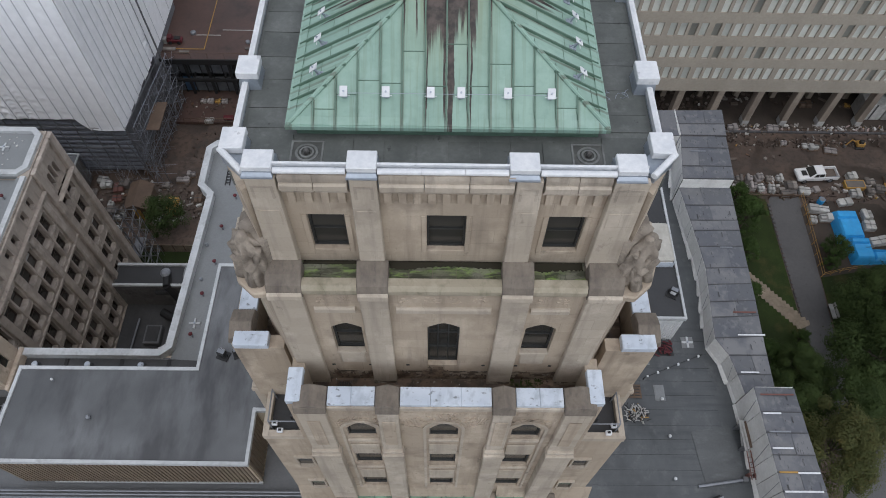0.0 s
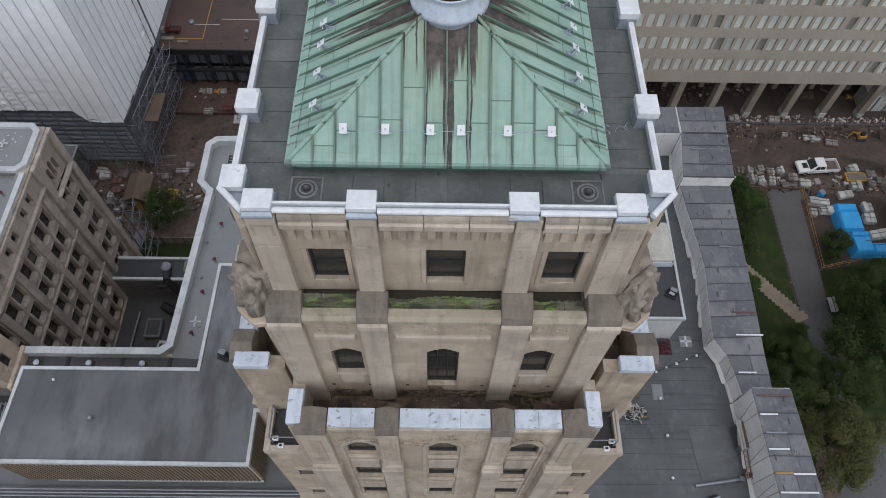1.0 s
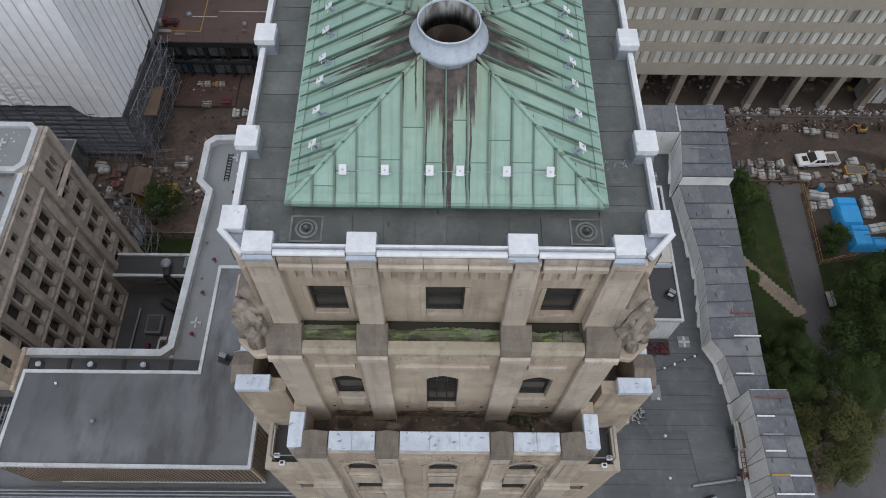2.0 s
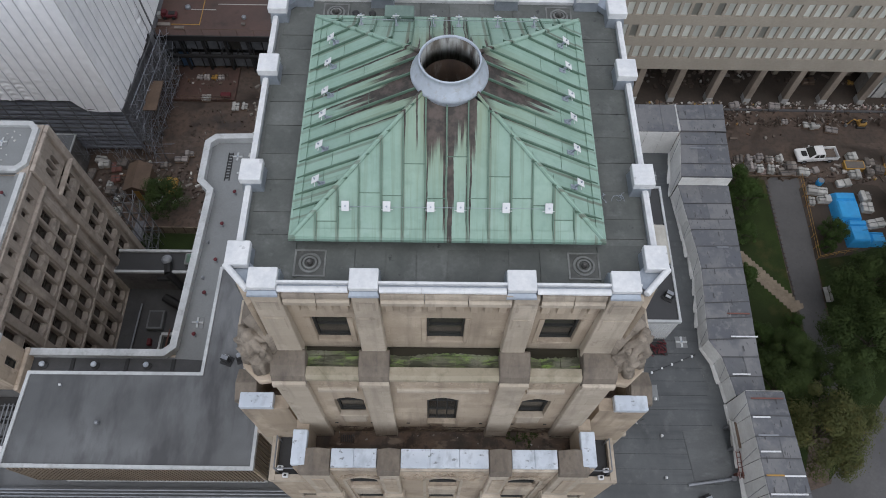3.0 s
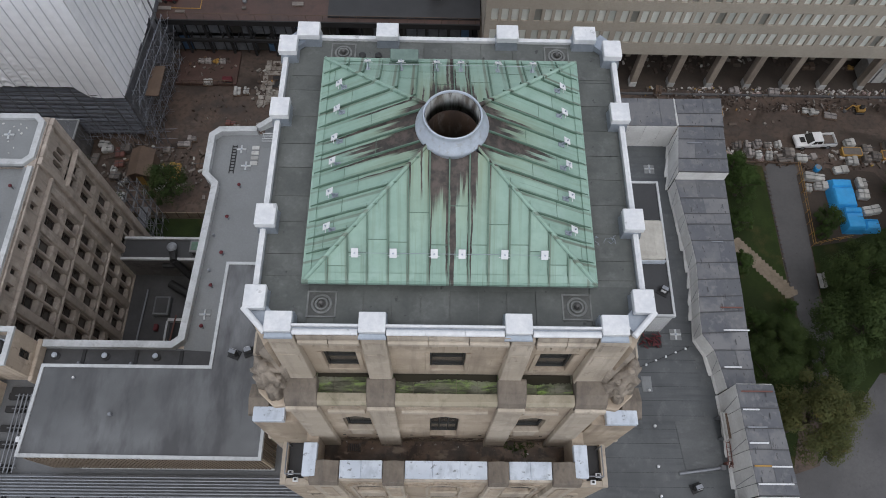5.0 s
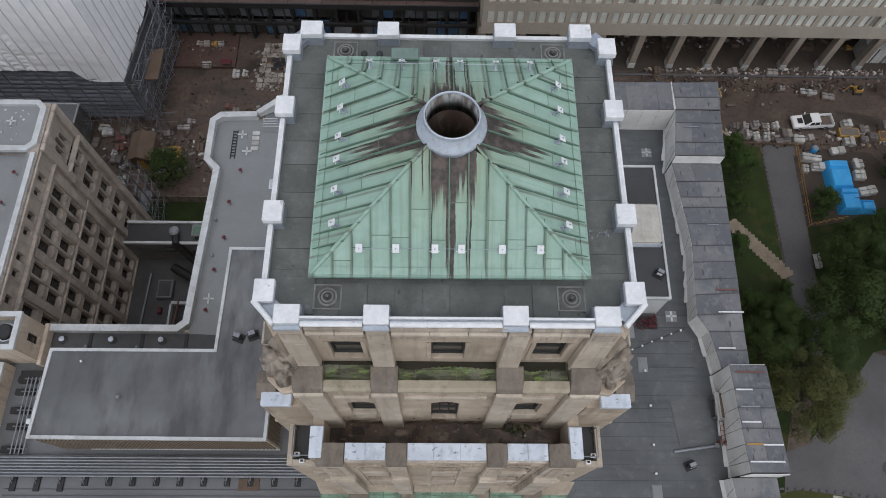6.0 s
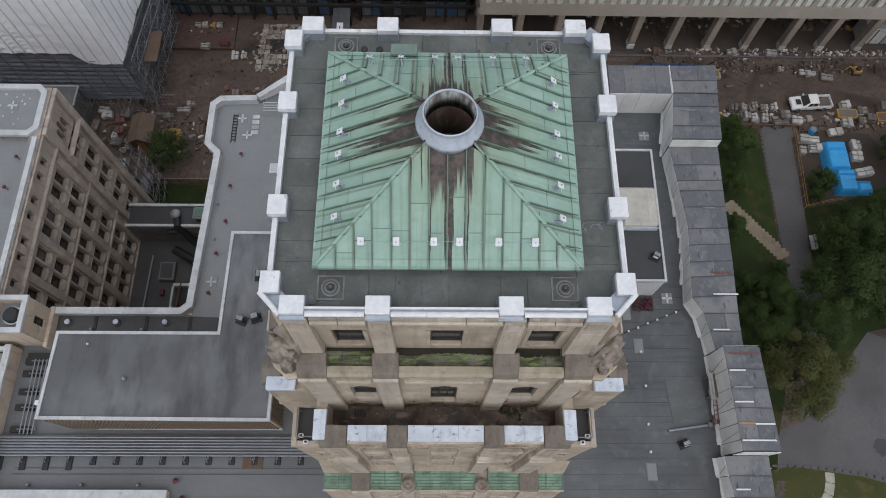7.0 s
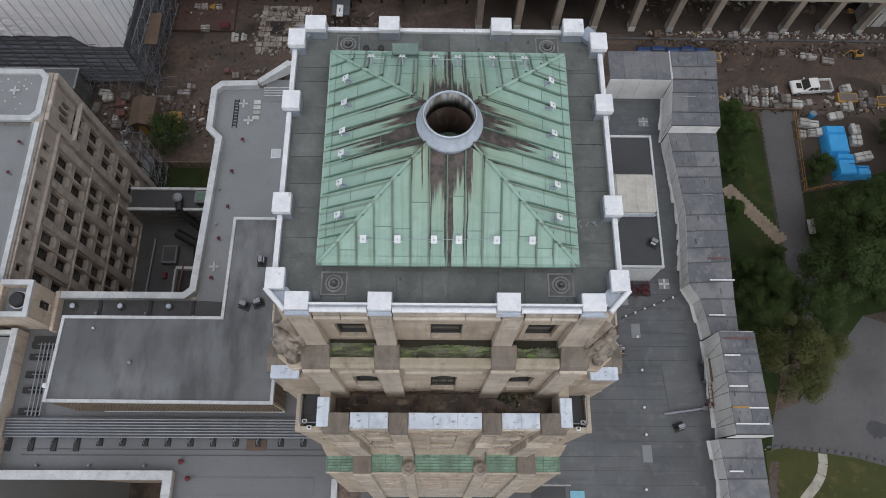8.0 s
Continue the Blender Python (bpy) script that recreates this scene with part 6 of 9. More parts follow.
for q in range(6):
    part("bar", Geo().box(-3.27 + q * 0.066, -3.245 + q * 0.066, 8.32, 8.56, 46.857, 46.877), "iron", grate)
rt = random.Random(61)
g = Geo()
for i in range(70):
    x, y = rt.uniform(-4.1, 4.1), CY - 5.4 - 0.9 * rt.random() ** 2
    a, w = rt.uniform(0, 3.1), rt.uniform(0.012, 0.04)
    c, s = math.cos(a), math.sin(a)
    g.box(-w, w, -w * 0.6, w * 0.6, 46.85, 46.85 + w * 0.5, lambda p, q, k: (x + p * c - q * s, y + p * s + q * c, k))
tagged(part("stone_flakes", g, "rubble"), "pale stone flakes on the wet terrace", "debris", "", "stuff")
g = Geo()
for x, y, h in ((2.5, 8.45, 0.16), (2.75, 8.55, 0.12), (3.1, 8.6, 0.12), (2.2, 8.6, 0.1), (2.9, 8.3, 0.08)):
    for i in range(26):
        a, d = rt.uniform(0, 6.28), rt.uniform(0.05, 0.3) * h / 0.3
        p = Vector((x + 0.1 * math.cos(a) * rt.random(), y + 0.1 * math.sin(a) * rt.random(), 46.85))
        q = p + Vector((d * math.cos(a), d * math.sin(a), h * rt.uniform(0.4, 1)))
        w = Vector((-math.sin(a), math.cos(a), 0)) * 0.011
        g.poly([p - w, p + w, q + w * 1.2, q + (q - p) * 0.12, q - w * 1.2])
tagged(part("weeds", g, "leaf"), "small weeds growing at the terrace wall", "weeds", "", "stuff")

# lamps and rails on the corner terraces
for sx in (-1, 1):
    for i, (dx, dy) in enumerate(((5.55, -6.2), (5.35, -6.45))):
        x, y = sx * dx * 1.04 + 0.13, CY + dy
        lamp = thing("flood_lamp", (x, y, 44.62), "small white floodlight on the corner terrace parapet", "lamp", "terrace floodlights")
        part("bracket", Geo().box(x - 0.02, x + 0.02, y - 0.02, y + 0.02, 44.3, 44.72), "black", lamp)
        part("lens", Geo().box(x - 0.05, x + 0.05, y - 0.04, y + 0.04, 44.862, 44.87), "black", lamp)
        part("head", Geo().box(x - 0.1, x + 0.1, y - 0.08, y + 0.08, 44.722, 44.86), "white_metal", lamp, bevel=0.02)
    rail = thing("terrace_rail", (sx * 5.1, CY - 6.2, 44.36), "dark thin metal guard rail on a corner terrace", "railing", "terrace rails")
    for (x, y) in ((4.6, -6.3), (5.68, -6.3), (5.68, -5.2)):
        part("post", Geo().cyl((sx * x * 1.035 + 0.12, CY + y, 44.36), (sx * x * 1.035 + 0.12, CY + y, 45.3), 0.025, 6), "pipe", rail)
    part("rail", Geo().cyl((sx * 4.76 + 0.12, CY - 6.3, 45.3), (sx * 5.88 + 0.12, CY - 6.3, 45.3), 0.025, 6), "pipe", rail)
    part("rail", Geo().cyl((sx * 5.88 + 0.12, CY - 6.3, 45.3), (sx * 5.88 + 0.12, CY - 5.2, 45.3), 0.025, 6), "pipe", rail)
    box = thing("junction_box", (sx * 5.1 + 0.12, CY - 5.7, 44.36), "black plastic box on the corner terrace", "box", "terrace boxes")
    part("case", Geo().box(sx * 5.1 + 0.12 - 0.22, sx * 5.1 + 0.12 + 0.22, CY - 5.95, CY - 5.45, 44.36, 44.7), "black", box, bevel=0.03)
    part("lid", Geo().box(sx * 5.1 + 0.12 - 0.2, sx * 5.1 + 0.12 + 0.2, CY - 5.93, CY - 5.47, 44.702, 44.74), "deck_dark", box, bevel=0.01)

# ---------------------------------------------------------------- grounds to the right
flat("lawn", [(18, -20), (34.2, 5), (36, 13), (40.0, 25), (40.2, 50.6), (30, 52.5), (18, 45)], GZ + 0.03, "grass", "dark green wet lawn", "lawn")
flat("lawn", [(44.4, 49.5), (43.6, 33), (44.0, 29), (39, 15), (42, 18), (48, 24.5), (60, 27), (85, 30), (85, 46), (60, 44)], GZ + 0.035, "grass", "dark green lawn under trees", "lawn")
flat("road", [(40.6, 51), (44.5, 51), (43.4, 33), (44, 26), (48, 24.5), (90, 10), (90, -60), (30, -60), (34.5, 10), (36.3, 13.9), (39.2, 14.8), (41.5, 20), (40.4, 30)], GZ + 0.02, "asphalt", "grey asphalt drive and forecourt", "road")
flat("lawn", [(34.6, 9.8), (37, 10.2), (44, 9.2), (60, 5), (60, -20), (34, -20)], GZ + 0.06, "grass_worn", "rounded lawn beside the forecourt", "lawn")
flat("planting_bed", [(44.2, 49.3), (48, 50.5), (54, 50), (58, 44), (48.5, 40.4), (43.9, 39.6)], GZ + 0.05, "soil", "dark muddy planting bed behind the barrier", "bed")

# ---------------------------------------------------------------- roof deck strips and the shelter on the right
rng = random.Random(21)
y = -6.0
while y < 20.5:
    w = rng.uniform(0.9, 1.05)
    part("deck_sheet", Geo().box(6.3 + rng.uniform(0, 0.3), 18.7, y, y + w, DZ - 0.018, DZ + rng.uniform(0.0, 0.02)), "deck_mid", wing)
    part("lap_seam", Geo().box(6.6, 18.7, y + w - 0.004, y + w + 0.022, DZ - 0.018, DZ + 0.012), "black", wing)
    y += w + 0.02
wedge = [(16.6, 14.25), (19.15, 14.7), (19.5, 13.0), (19.5, 11.2), (16.9, 11.0)]
part("deck_patch", Geo().prism([(x, y, DZ + 0.022) for x, y in wedge], [(x, y, DZ + 0.05) for x, y in wedge]), "deck_worn", wing)

shelter = thing("temporary_shelter", (20.5, 20, DZ), "temporary grey sheet roof with pale sides along the roof edge", "shelter")


def shelter_run(left, right, z, step, seed, drop=23.3, laps=()):
    """Overlapping sheets between two plan lines that run the same way, with an upright pale side under the left line."""
    r = random.Random(seed)

    def at(line, t):
        seg = [((Vector(b) - Vector(a)).length) for a, b in zip(line, line[1:])]
        d = t * sum(seg)
        for (a, b), s in zip(zip(line, line[1:]), seg):
            if d <= s + 1e-9:
                return Vector(a).lerp(Vector(b), d / s)
            d -= s
        return Vector(line[-1])

    n = max(2, round((Vector(left[-1]) - Vector(left[0])).length / step))
    ts = [0] + (list(laps) or [(i + r.uniform(-0.2, 0.2)) / n for i in range(1, n)]) + [1]
    for i, (t0, t1) in enumerate(zip(ts, ts[1:])):
        a, b, c, d = at(left, t0), at(right, t0), at(right, t1), at(left, t1)
        m = r.uniform(0.35, 0.65)
        for lo, hi in ((0, m), (m, 1)):
            q = [a.lerp(b, lo), a.lerp(b, hi), d.lerp(c, hi), d.lerp(c, lo)]
            h = [z + r.uniform(-0.035, 0.045) for _ in q]
            part("roof_sheet", Geo().prism([(p.x, p.y, k - 0.05) for p, k in zip(q, h)], [(p.x, p.y, k) for p, k in zip(q, h)]), "shelter", shelter)
        part("lap", Geo().prism([(d.x, d.y - 0.025, z + 0.03), (c.x, c.y - 0.025, z + 0.03), (c.x, c.y + 0.025, z + 0.03), (d.x, d.y + 0.025, z + 0.03)], [(d.x, d.y - 0.025, z + 0.062), (c.x, c.y - 0.025, z + 0.062), (c.x, c.y + 0.025, z + 0.062), (d.x, d.y + 0.025, z + 0.062)]), "strap", shelter)
        e = (d - a).normalized() * 0.02
        q = [a + e, d - e]
        part("side_sheet", Geo().prism([(q[0].x - 0.02, q[0].y, drop), (q[1].x - 0.02, q[1].y, drop), (q[1].x + 0.03, q[1].y, drop), (q[0].x + 0.03, q[0].y, drop)],
                                       [(q[0].x - 0.02, q[0].y, z - 0.06), (q[1].x - 0.02, q[1].y, z - 0.06), (q[1].x + 0.03, q[1].y, z - 0.06), (q[0].x + 0.03, q[0].y, z - 0.06)]), "shelter_side", shelter)
        if i % 2 == 0:
            w = (d - a).normalized() * 0.018
            lo, hi = d - (d - a) * 0.12, d - (d - a) * 0.5
            part("side_tie", Geo().prism([(lo.x - 0.035, lo.y - w.y, drop + 0.15), (lo.x - 0.035, lo.y + w.y, drop + 0.15), (hi.x - 0.035, hi.y + w.y, z - 0.1), (hi.x - 0.035, hi.y - w.y, z - 0.1)],
                                         [(lo.x - 0.022, lo.y - w.y, drop + 0.15), (lo.x - 0.022, lo.y + w.y, drop + 0.15), (hi.x - 0.022, hi.y + w.y, z - 0.1), (hi.x - 0.022, hi.y - w.y, z - 0.1)]), "pipe", shelter)
        k = r.uniform(0.05, 0.3)
        part("skirt", Geo().prism([(a.x - 0.025, a.y, drop), (d.x - 0.025, d.y, drop), (d.x - 0.025 - k, d.y, drop), (a.x - 0.025 - k * r.random(), a.y, drop)],
                                  [(a.x - 0.025, a.y, drop + 0.32), (d.x - 0.025, d.y, drop + 0.3), (d.x - 0.05, d.y, drop + 0.3), (a.x - 0.05, a.y, drop + 0.32)]), "shelter_side", shelter)
        part("outer_side", Geo().prism([(b.x, b.y, 20), (c.x, c.y, 20), (c.x + 0.04, c.y, 20), (b.x + 0.04, b.y, 20)], [(b.x, b.y, z - 0.06), (c.x, c.y, z - 0.06), (c.x + 0.04, c.y, z - 0.06), (b.x + 0.04, b.y, z - 0.06)]), "shelter", shelter)
    for i in range(n):
        t, u = r.random(), r.uniform(0.1, 0.9)
        p = at(left, t).lerp(at(right, t), u)
        part("strap", Geo().box(p.x - 0.03, p.x + 0.03, p.y - 0.2, p.y + 0.2, z + 0.046, z + 0.06), "strap", shelter)


shelter_run([(19.15, 37.2), (18.55, 32.95)], [(22.75, 37.2), (22.5, 32.95)], 26.25, 1.4, 1)
shelter_run([(19.14, 39.9), (19.15, 37.25)], [(23.0, 40.0), (22.78, 37.25)], 26.3, 1.4, 6, 26.1)
shelter_run([(18.6, 32.87), (19.25, 26), (19.0, 23.0), (18.75, 20.2), (19.55, 18.8), (19.95, 16.2)], [(22.55, 32.87), (22.3, 26), (22.2, 23), (22.05, 20), (22.0, 18.8), (21.95, 16.2)], 25.2, 1.35, 2)
shelter_run([(19.85, 16.1), (20.1, 9.05)], [(22.35, 16.05), (22.65, 9.05)], 26.75, 1.15, 3, laps=(0.225, 0.41, 0.6, 0.745, 0.895))
shelter_run([(19.5, 8.9), (19.9, 5.0), (19.3, 3.5), (19.2, -4)], [(22.5, 8.9), (22.5, 5.0), (22.4, 3.5), (22.3, -4)], 25.1, 1.4, 4)
# loose battens lying along the laps
for x0, x1, y, z, m in ((20.35, 22.2, 20.38, 25.2, "white_metal"), (19.95, 21.15, 17.68, 25.2, "white_metal"), (20.0, 21.1, 14.4, 26.75, "white_metal"), (20.1, 21.4, 13.26, 26.75, "pipe"), (20.05, 21.3, 12.26, 26.75, "white_metal"),
                        (20.1, 21.2, 10.84, 26.75, "yellow"), (21.2, 22.5, 10.8, 26.75, "white_metal"), (20.15, 22.4, 9.74, 26.75, "white_metal"), (20.1, 22.2, 15.6, 26.75, "rust_red"), (19.95, 20.9, 6.75, 25.1, "white_metal"),
                        (20.4, 22.0, 22.1, 25.2, "rust_red"), (20.6, 21.5, 27.4, 25.2, "pipe"), (19.6, 20.8, 35.6, 26.25, "pipe")):
    part("batten", Geo().box(x0, x1, y - 0.05, y + 0.05, z + 0.062, z + 0.1), m, shelter)
for i in range(4):
    xa = 14.0 + i * 1.28
    part("roof_sheet", Geo().prism([(xa, 37.25, 26.2), (xa + 1.27, 37.25, 26.2), (xa + 1.27, 39.9, 26.2), (xa, 39.9, 26.2)], [(xa, 37.25, 26.25 + 0.03 * (i % 2)), (xa + 1.27, 37.25, 26.25 + 0.03 * (i % 2)), (xa + 1.27, 39.9, 26.3), (xa, 39.9, 26.3)]), "shelter", shelter)
    part("side_sheet", Geo().box(xa + 0.01, xa + 1.26, 37.2, 37.24, DZ - 0.05, 26.19), "shelter_side", shelter)
for i in range(3):
    xa = 18.6 + i * 1.3
    part("end_sheet", Geo().box(xa, xa + 1.28, 32.88, 32.93, 25.15, 26.18), "shelter_side", shelter)
for i in range(2):
    part("end_sheet", Geo().box(20.1 + i * 1.28, 21.37 + i * 1.28, 8.95, 9.0, 25.0, 26.68), "shelter_side", shelter)
    part("end_sheet", Geo().box(19.95 + i * 1.2, 21.13 + i * 1.2, 16.12, 16.15, 25.1, 26.68), "shelter_side", shelter)
part("deck_under", Geo().box(18.75, 22.4, -8, 38, 20, DZ - 0.03), "deck_mid", wing)

planks = thing("timber_stack", (19.6, 13.7, DZ), "pale boards laid on a trestle along the shelter side", "planks")
for i in range(3):
    part("plank", Geo().box(19.42 + i * 0.17, 19.57 + i * 0.17, 12.75 + 0.1 * i, 14.75 - 0.06 * i, 24.42 + 0.02 * i, 24.5 + 0.02 * i), "white_goods" if i < 2 else "plank", planks)
for y0 in (13.0, 14.4):
    part("trestle", Geo().box(19.4, 19.95, y0, y0 + 0.1, DZ, 24.42), "steel", planks)
steel = thing("steel_frame", (19.7, 12.0, DZ), "rusty red ladder-shaped steel frame leaning by the shelter", "frame")
for x in (19.55, 19.8):
    part("rail", Geo().cyl((x, 12.8, 24.4), (x + 0.15, 11.1, 23.9), 0.035, 6), "rust_red", steel)
for q in range(6):
    y = 12.7 - q * 0.3
    part("rung", Geo().cyl((19.55 + 0.027 * q, y, 24.38 - 0.085 * q), (19.8 + 0.027 * q, y, 24.38 - 0.085 * q), 0.025, 6), "rust_red", steel)
for x in (19.58, 19.98):
    part("foot", Geo().box(x - 0.05, x + 0.05, 11.3, 11.5, DZ, 23.98), "rust_red", steel)
prop = thing("scaffold_prop", (17.8, 10.9, DZ), "long pale scaffold beam lying on the roof", "beam")
part("beam", Geo().cyl((16.4, 10.75, DZ + 0.14), (19.4, 11.15, DZ + 0.3), 0.09, 8), "pipe", prop)
part("clamp", Geo().box(19.2, 19.5, 11.0, 11.3, DZ, DZ + 0.45), "steel", prop)


def flood(x, y, z, turn, label="black floodlight with silver face on a roof stand"):
    a = thing("floodlight", (x, y, z), label, "floodlight", "roof floodlights")
    def q(dx, dy, dz):
        c, s = math.cos(radians(turn)), math.sin(radians(turn))
        dx, dy, dz = dx * 1.25, dy * 1.25, dz * 1.15
        return (x + dx * c - dy * s, y + dx * s + dy * c, z + dz)
    part("base", Geo().box(-0.3, 0.3, -0.25, 0.25, 0.0, 0.08, q), "black", a, bevel=0.01)
    part("yoke", Geo().box(-0.26, -0.22, -0.04, 0.04, 0.08, 0.5, q).box(0.22, 0.26, -0.04, 0.04, 0.08, 0.5, q), "black", a)
    part("body", Geo().box(-0.21, 0.21, -0.14, 0.16, 0.24, 0.62, q), "black", a, bevel=0.05)
    part("lens", Geo().box(-0.15, 0.15, -0.165, -0.142, 0.3, 0.56, q), "white_metal", a, bevel=0.01)
    part("visor", Geo().box(-0.18, 0.18, -0.1, 0.1, 0.622, 0.66, q), "pipe", a)
    return a


flood(17.4, 9.85, DZ + 0.02, 20)
flood(15.85, 22.7, 26.62, -30)
flood(-13.3, 17.4, 27.87, 160)
flood(-12.35, 17.55, 27.87, 200)
flood(-12.4, 20.6, 27.87, 90)


def davit_cross(x, y, z):
    a = thing("davit_base", (x, y, z), "pale cross-shaped davit base on a square roof pad", "roof fitting", "davit bases")
    part("pad", Geo().box(x - 0.42, x + 0.42, y - 0.42, y + 0.42, z, z + 0.03), "deck_light", a, bevel=0.01)
    part("arm", Geo().box(x - 0.4, x + 0.4, y - 0.07, y + 0.07, z + 0.032, z + 0.12), "trim", a, bevel=0.01)
    part("arm", Geo().box(x - 0.07, x + 0.07, y + 0.072, y + 0.4, z + 0.032, z + 0.12).box(x - 0.07, x + 0.07, y - 0.4, y - 0.072, z + 0.032, z + 0.12), "trim", a, bevel=0.01)
    part("hub", Geo().cyl((x, y, z + 0.121), (x, y, z + 0.22), 0.07, 10), "zinc", a)


for x, y, z in ((-15.85, 34.6, DZ), (-16.4, 36.2, DZ), (-17.2, 21.7, DZ), (17.3, 34.9, DZ), (17.5, 20.6, DZ + 0.02), (-34.6, 36.2, 25.0), (-36.3, 34.6, 25.0)):
    davit_cross(x, y, z)


def red_vent(x, y, z, r=0.15):
    a = thing("roof_vent", (x, y, z), "small pipe vent with a dark red cap on the flat roof", "vent pipe", "red-capped vents")
    part("pipe", Geo().cyl((x, y, z), (x, y, z + 0.4), 0.07, 10), "pipe", a)
    part("cap", Geo().lathe((x, y), [(0.0, z + 0.42), (r - 0.02, z + 0.41), (r, z + 0.5), (r * 0.55, z + 0.58), (0.0, z + 0.62)], 14, False), "red", a)


for x, y in ((-16.05, 32.6), (-16.6, 29.7), (-16.6, 26.6), (-17.0, 23.9), (-17.2, 20.7)):
    red_vent(x, y, DZ)
for x, y in ((-17.7, 7.3), (-17.1, 6.2)):
    red_vent(x, y, DZ, 0.19)
for x, y in ((-33.4, 31.6), (-33.7, 28.9), (-34.2, 26.0)):
    red_vent(x, y, 24.4)


def mushroom(x, y, z, r=0.13, mat="white_metal"):
    a = thing("deck_vent", (x, y, z), "small white dome vent on the flat roof", "vent", "white dome vents")
    part("stem", Geo().cyl((x, y, z), (x, y, z + 0.2), r * 0.6, 10), "pipe", a)
    part("dome", Geo().lathe((x, y), [(0.0, z + 0.2), (r, z + 0.2), (r, z + 0.26), (r * 0.6, z + 0.34), (0.0, z + 0.36)], 12, False), mat, a)


for x, y in ((15.1, 13.9), (15.0, 11.2), (15.0, 16.4), (14.95, 9.3), (14.6, 5.6)):
    mushroom(x, y, DZ + 0.02, 0.1)
mushroom(-20.5, 13.4, 27.86, 0.13, "pipe")
mushroom(-23.3, 15.7, 27.86, 0.08)
for x, y in ((-27.7, 7.05), (-24.1, 7.05), (-20.3, 7.05), (-17.5, 28.2), (-17.4, 25.2), (-25.5, 17.9), (-21.8, 17.9), (-18.2, 17.7)):
    mushroom(x, y, DZ, 0.12, "pipe")
for x, y, w, d in ((14.95, 8.0, 0.35, 0.6), (14.95, 16.9, 0.35, 0.55), (14.3, 19.4, 0.3, 0.5)):
    p = thing("roof_hatch", (x, y, DZ), "pale grey flat access plate on the roof", "hatch", "roof plates")
    part("frame", Geo().box(x - w, x + w, y - d, y + d, DZ, DZ + 0.045), "deck_light", p, bevel=0.01)
    part("lid", Geo().box(x - w + 0.06, x + w - 0.06, y - d + 0.06, y + d - 0.06, DZ + 0.047, DZ + 0.07), "deck_light", p, bevel=0.01)
ht = thing("roof_hatch", (-13.3, 31.5, DZ), "white square access hatch on the pale roof", "hatch", "roof plates")
part("frame", Geo().box(-13.7, -12.9, 31.1, 31.95, DZ, DZ + 0.1), "white_worn", ht, bevel=0.02)
part("lid", Geo().box(-13.62, -12.98, 31.18, 31.87, DZ + 0.102, DZ + 0.15), "trim", ht, bevel=0.02)

cable = thing("string_cable", (16.1, 18.7, DZ), "black cable with white insulators strung over the roof", "cable")
part("wire", Geo().cyl((14.0, 17.85, DZ + 0.35), (18.2, 19.55, DZ + 0.35), 0.025, 6), "black", cable)
for i in range(6):
    t = (i + 0.3) / 5.6
    x, y = 14.0 + 4.2 * t, 17.85 + 1.7 * t
    part("insulator", Geo().box(x - 0.07, x + 0.07, y - 0.055 * (1 + i % 2), y + 0.055, DZ + 0.3, DZ + 0.42), "white_metal", cable, bevel=0.02)
for x, y in ((14.0, 17.85), (18.2, 19.55)):
    part("peg", Geo().cyl((x, y, DZ), (x, y, DZ + 0.4), 0.04, 8), "black", cable)
hose = thing("hose_pile", (15.6, 20.0, DZ), "tangled red hose heaped by the penthouse wall", "hose")
r = random.Random(5)
g = Geo()
for i in range(26):
    x, y = r.uniform(14.9, 16.3), r.uniform(19.7, 20.5)
    a = r.uniform(0, 6.28)
    g.cyl((x, y, DZ + r.uniform(0.05, 0.35)), (x + 0.4 * math.cos(a), y + 0.3 * math.sin(a), DZ + r.uniform(0.05, 0.35)), 0.045, 6)
tagged(part("coil", g, "red", hose), kind="stuff")
part("mat", Geo().box(14.8, 16.4, 19.6, 20.6, DZ, DZ + 0.04), "black", hose)
pal = thing("pallet", (13.2, 16.9, DZ), "bare wooden pallet lying on the roof", "pallet")
for i in range(5):
    part("slat", Geo().box(12.7, 13.7, 16.5 + i * 0.2, 16.63 + i * 0.2, DZ + 0.1, DZ + 0.13), "plank", pal)
for x in (12.72, 13.16, 13.6):
    part("bearer", Geo().box(x, x + 0.1, 16.5, 17.43, DZ, DZ + 0.1), "plank", pal)
heap = thing("cable_heap", (13.2, 15.4, DZ), "heap of tangled white and black cable on the roof", "cable")
for name, mat, cnt in (("white_cable", "white_goods", 60), ("black_cable", "black", 40), ("orange_cable", "yellow", 8)):
    g = Geo()
    for i in range(cnt):
        x, y, a = r.uniform(12.5, 13.8), r.uniform(14.9, 15.9), r.uniform(0, 6.28)
        z = DZ + r.uniform(0.04, 0.3)
        g.cyl((x, y, z), (x + 0.3 * math.cos(a), y + 0.3 * math.sin(a), z + 0.03), 0.03, 5)
    tagged(part(name, g, mat, heap), kind="stuff")

part("deck_sheet", Geo().box(-28.2, -14.9, 16.62, 18.96, DZ - 0.018, DZ - 0.012), "court", wing)
wall_line(wing, [(-7.0, 6.2), (-7.0, -4)], 0.4, DZ, 24.0, "trim", "well_coping")
block("well_floor", [(-6.8, -4), (-5.2, -4), (-5.2, 6.4), (-6.8, 6.4)], DZ, DZ + 0.05, "terrace", "", "", wing)
block("well_floor", [(6.6, -4), (9.0, -4), (9.0, 5.75), (6.6, 5.75)], DZ + 0.03, DZ + 0.06, "deck_dark", "", "", wing)
for y in (7.75, 8.15):
    part("lap_seam", Geo().box(-29, -7.2, y - 0.02, y + 0.02, DZ - 0.01, DZ + 0.03), "strap", wing)
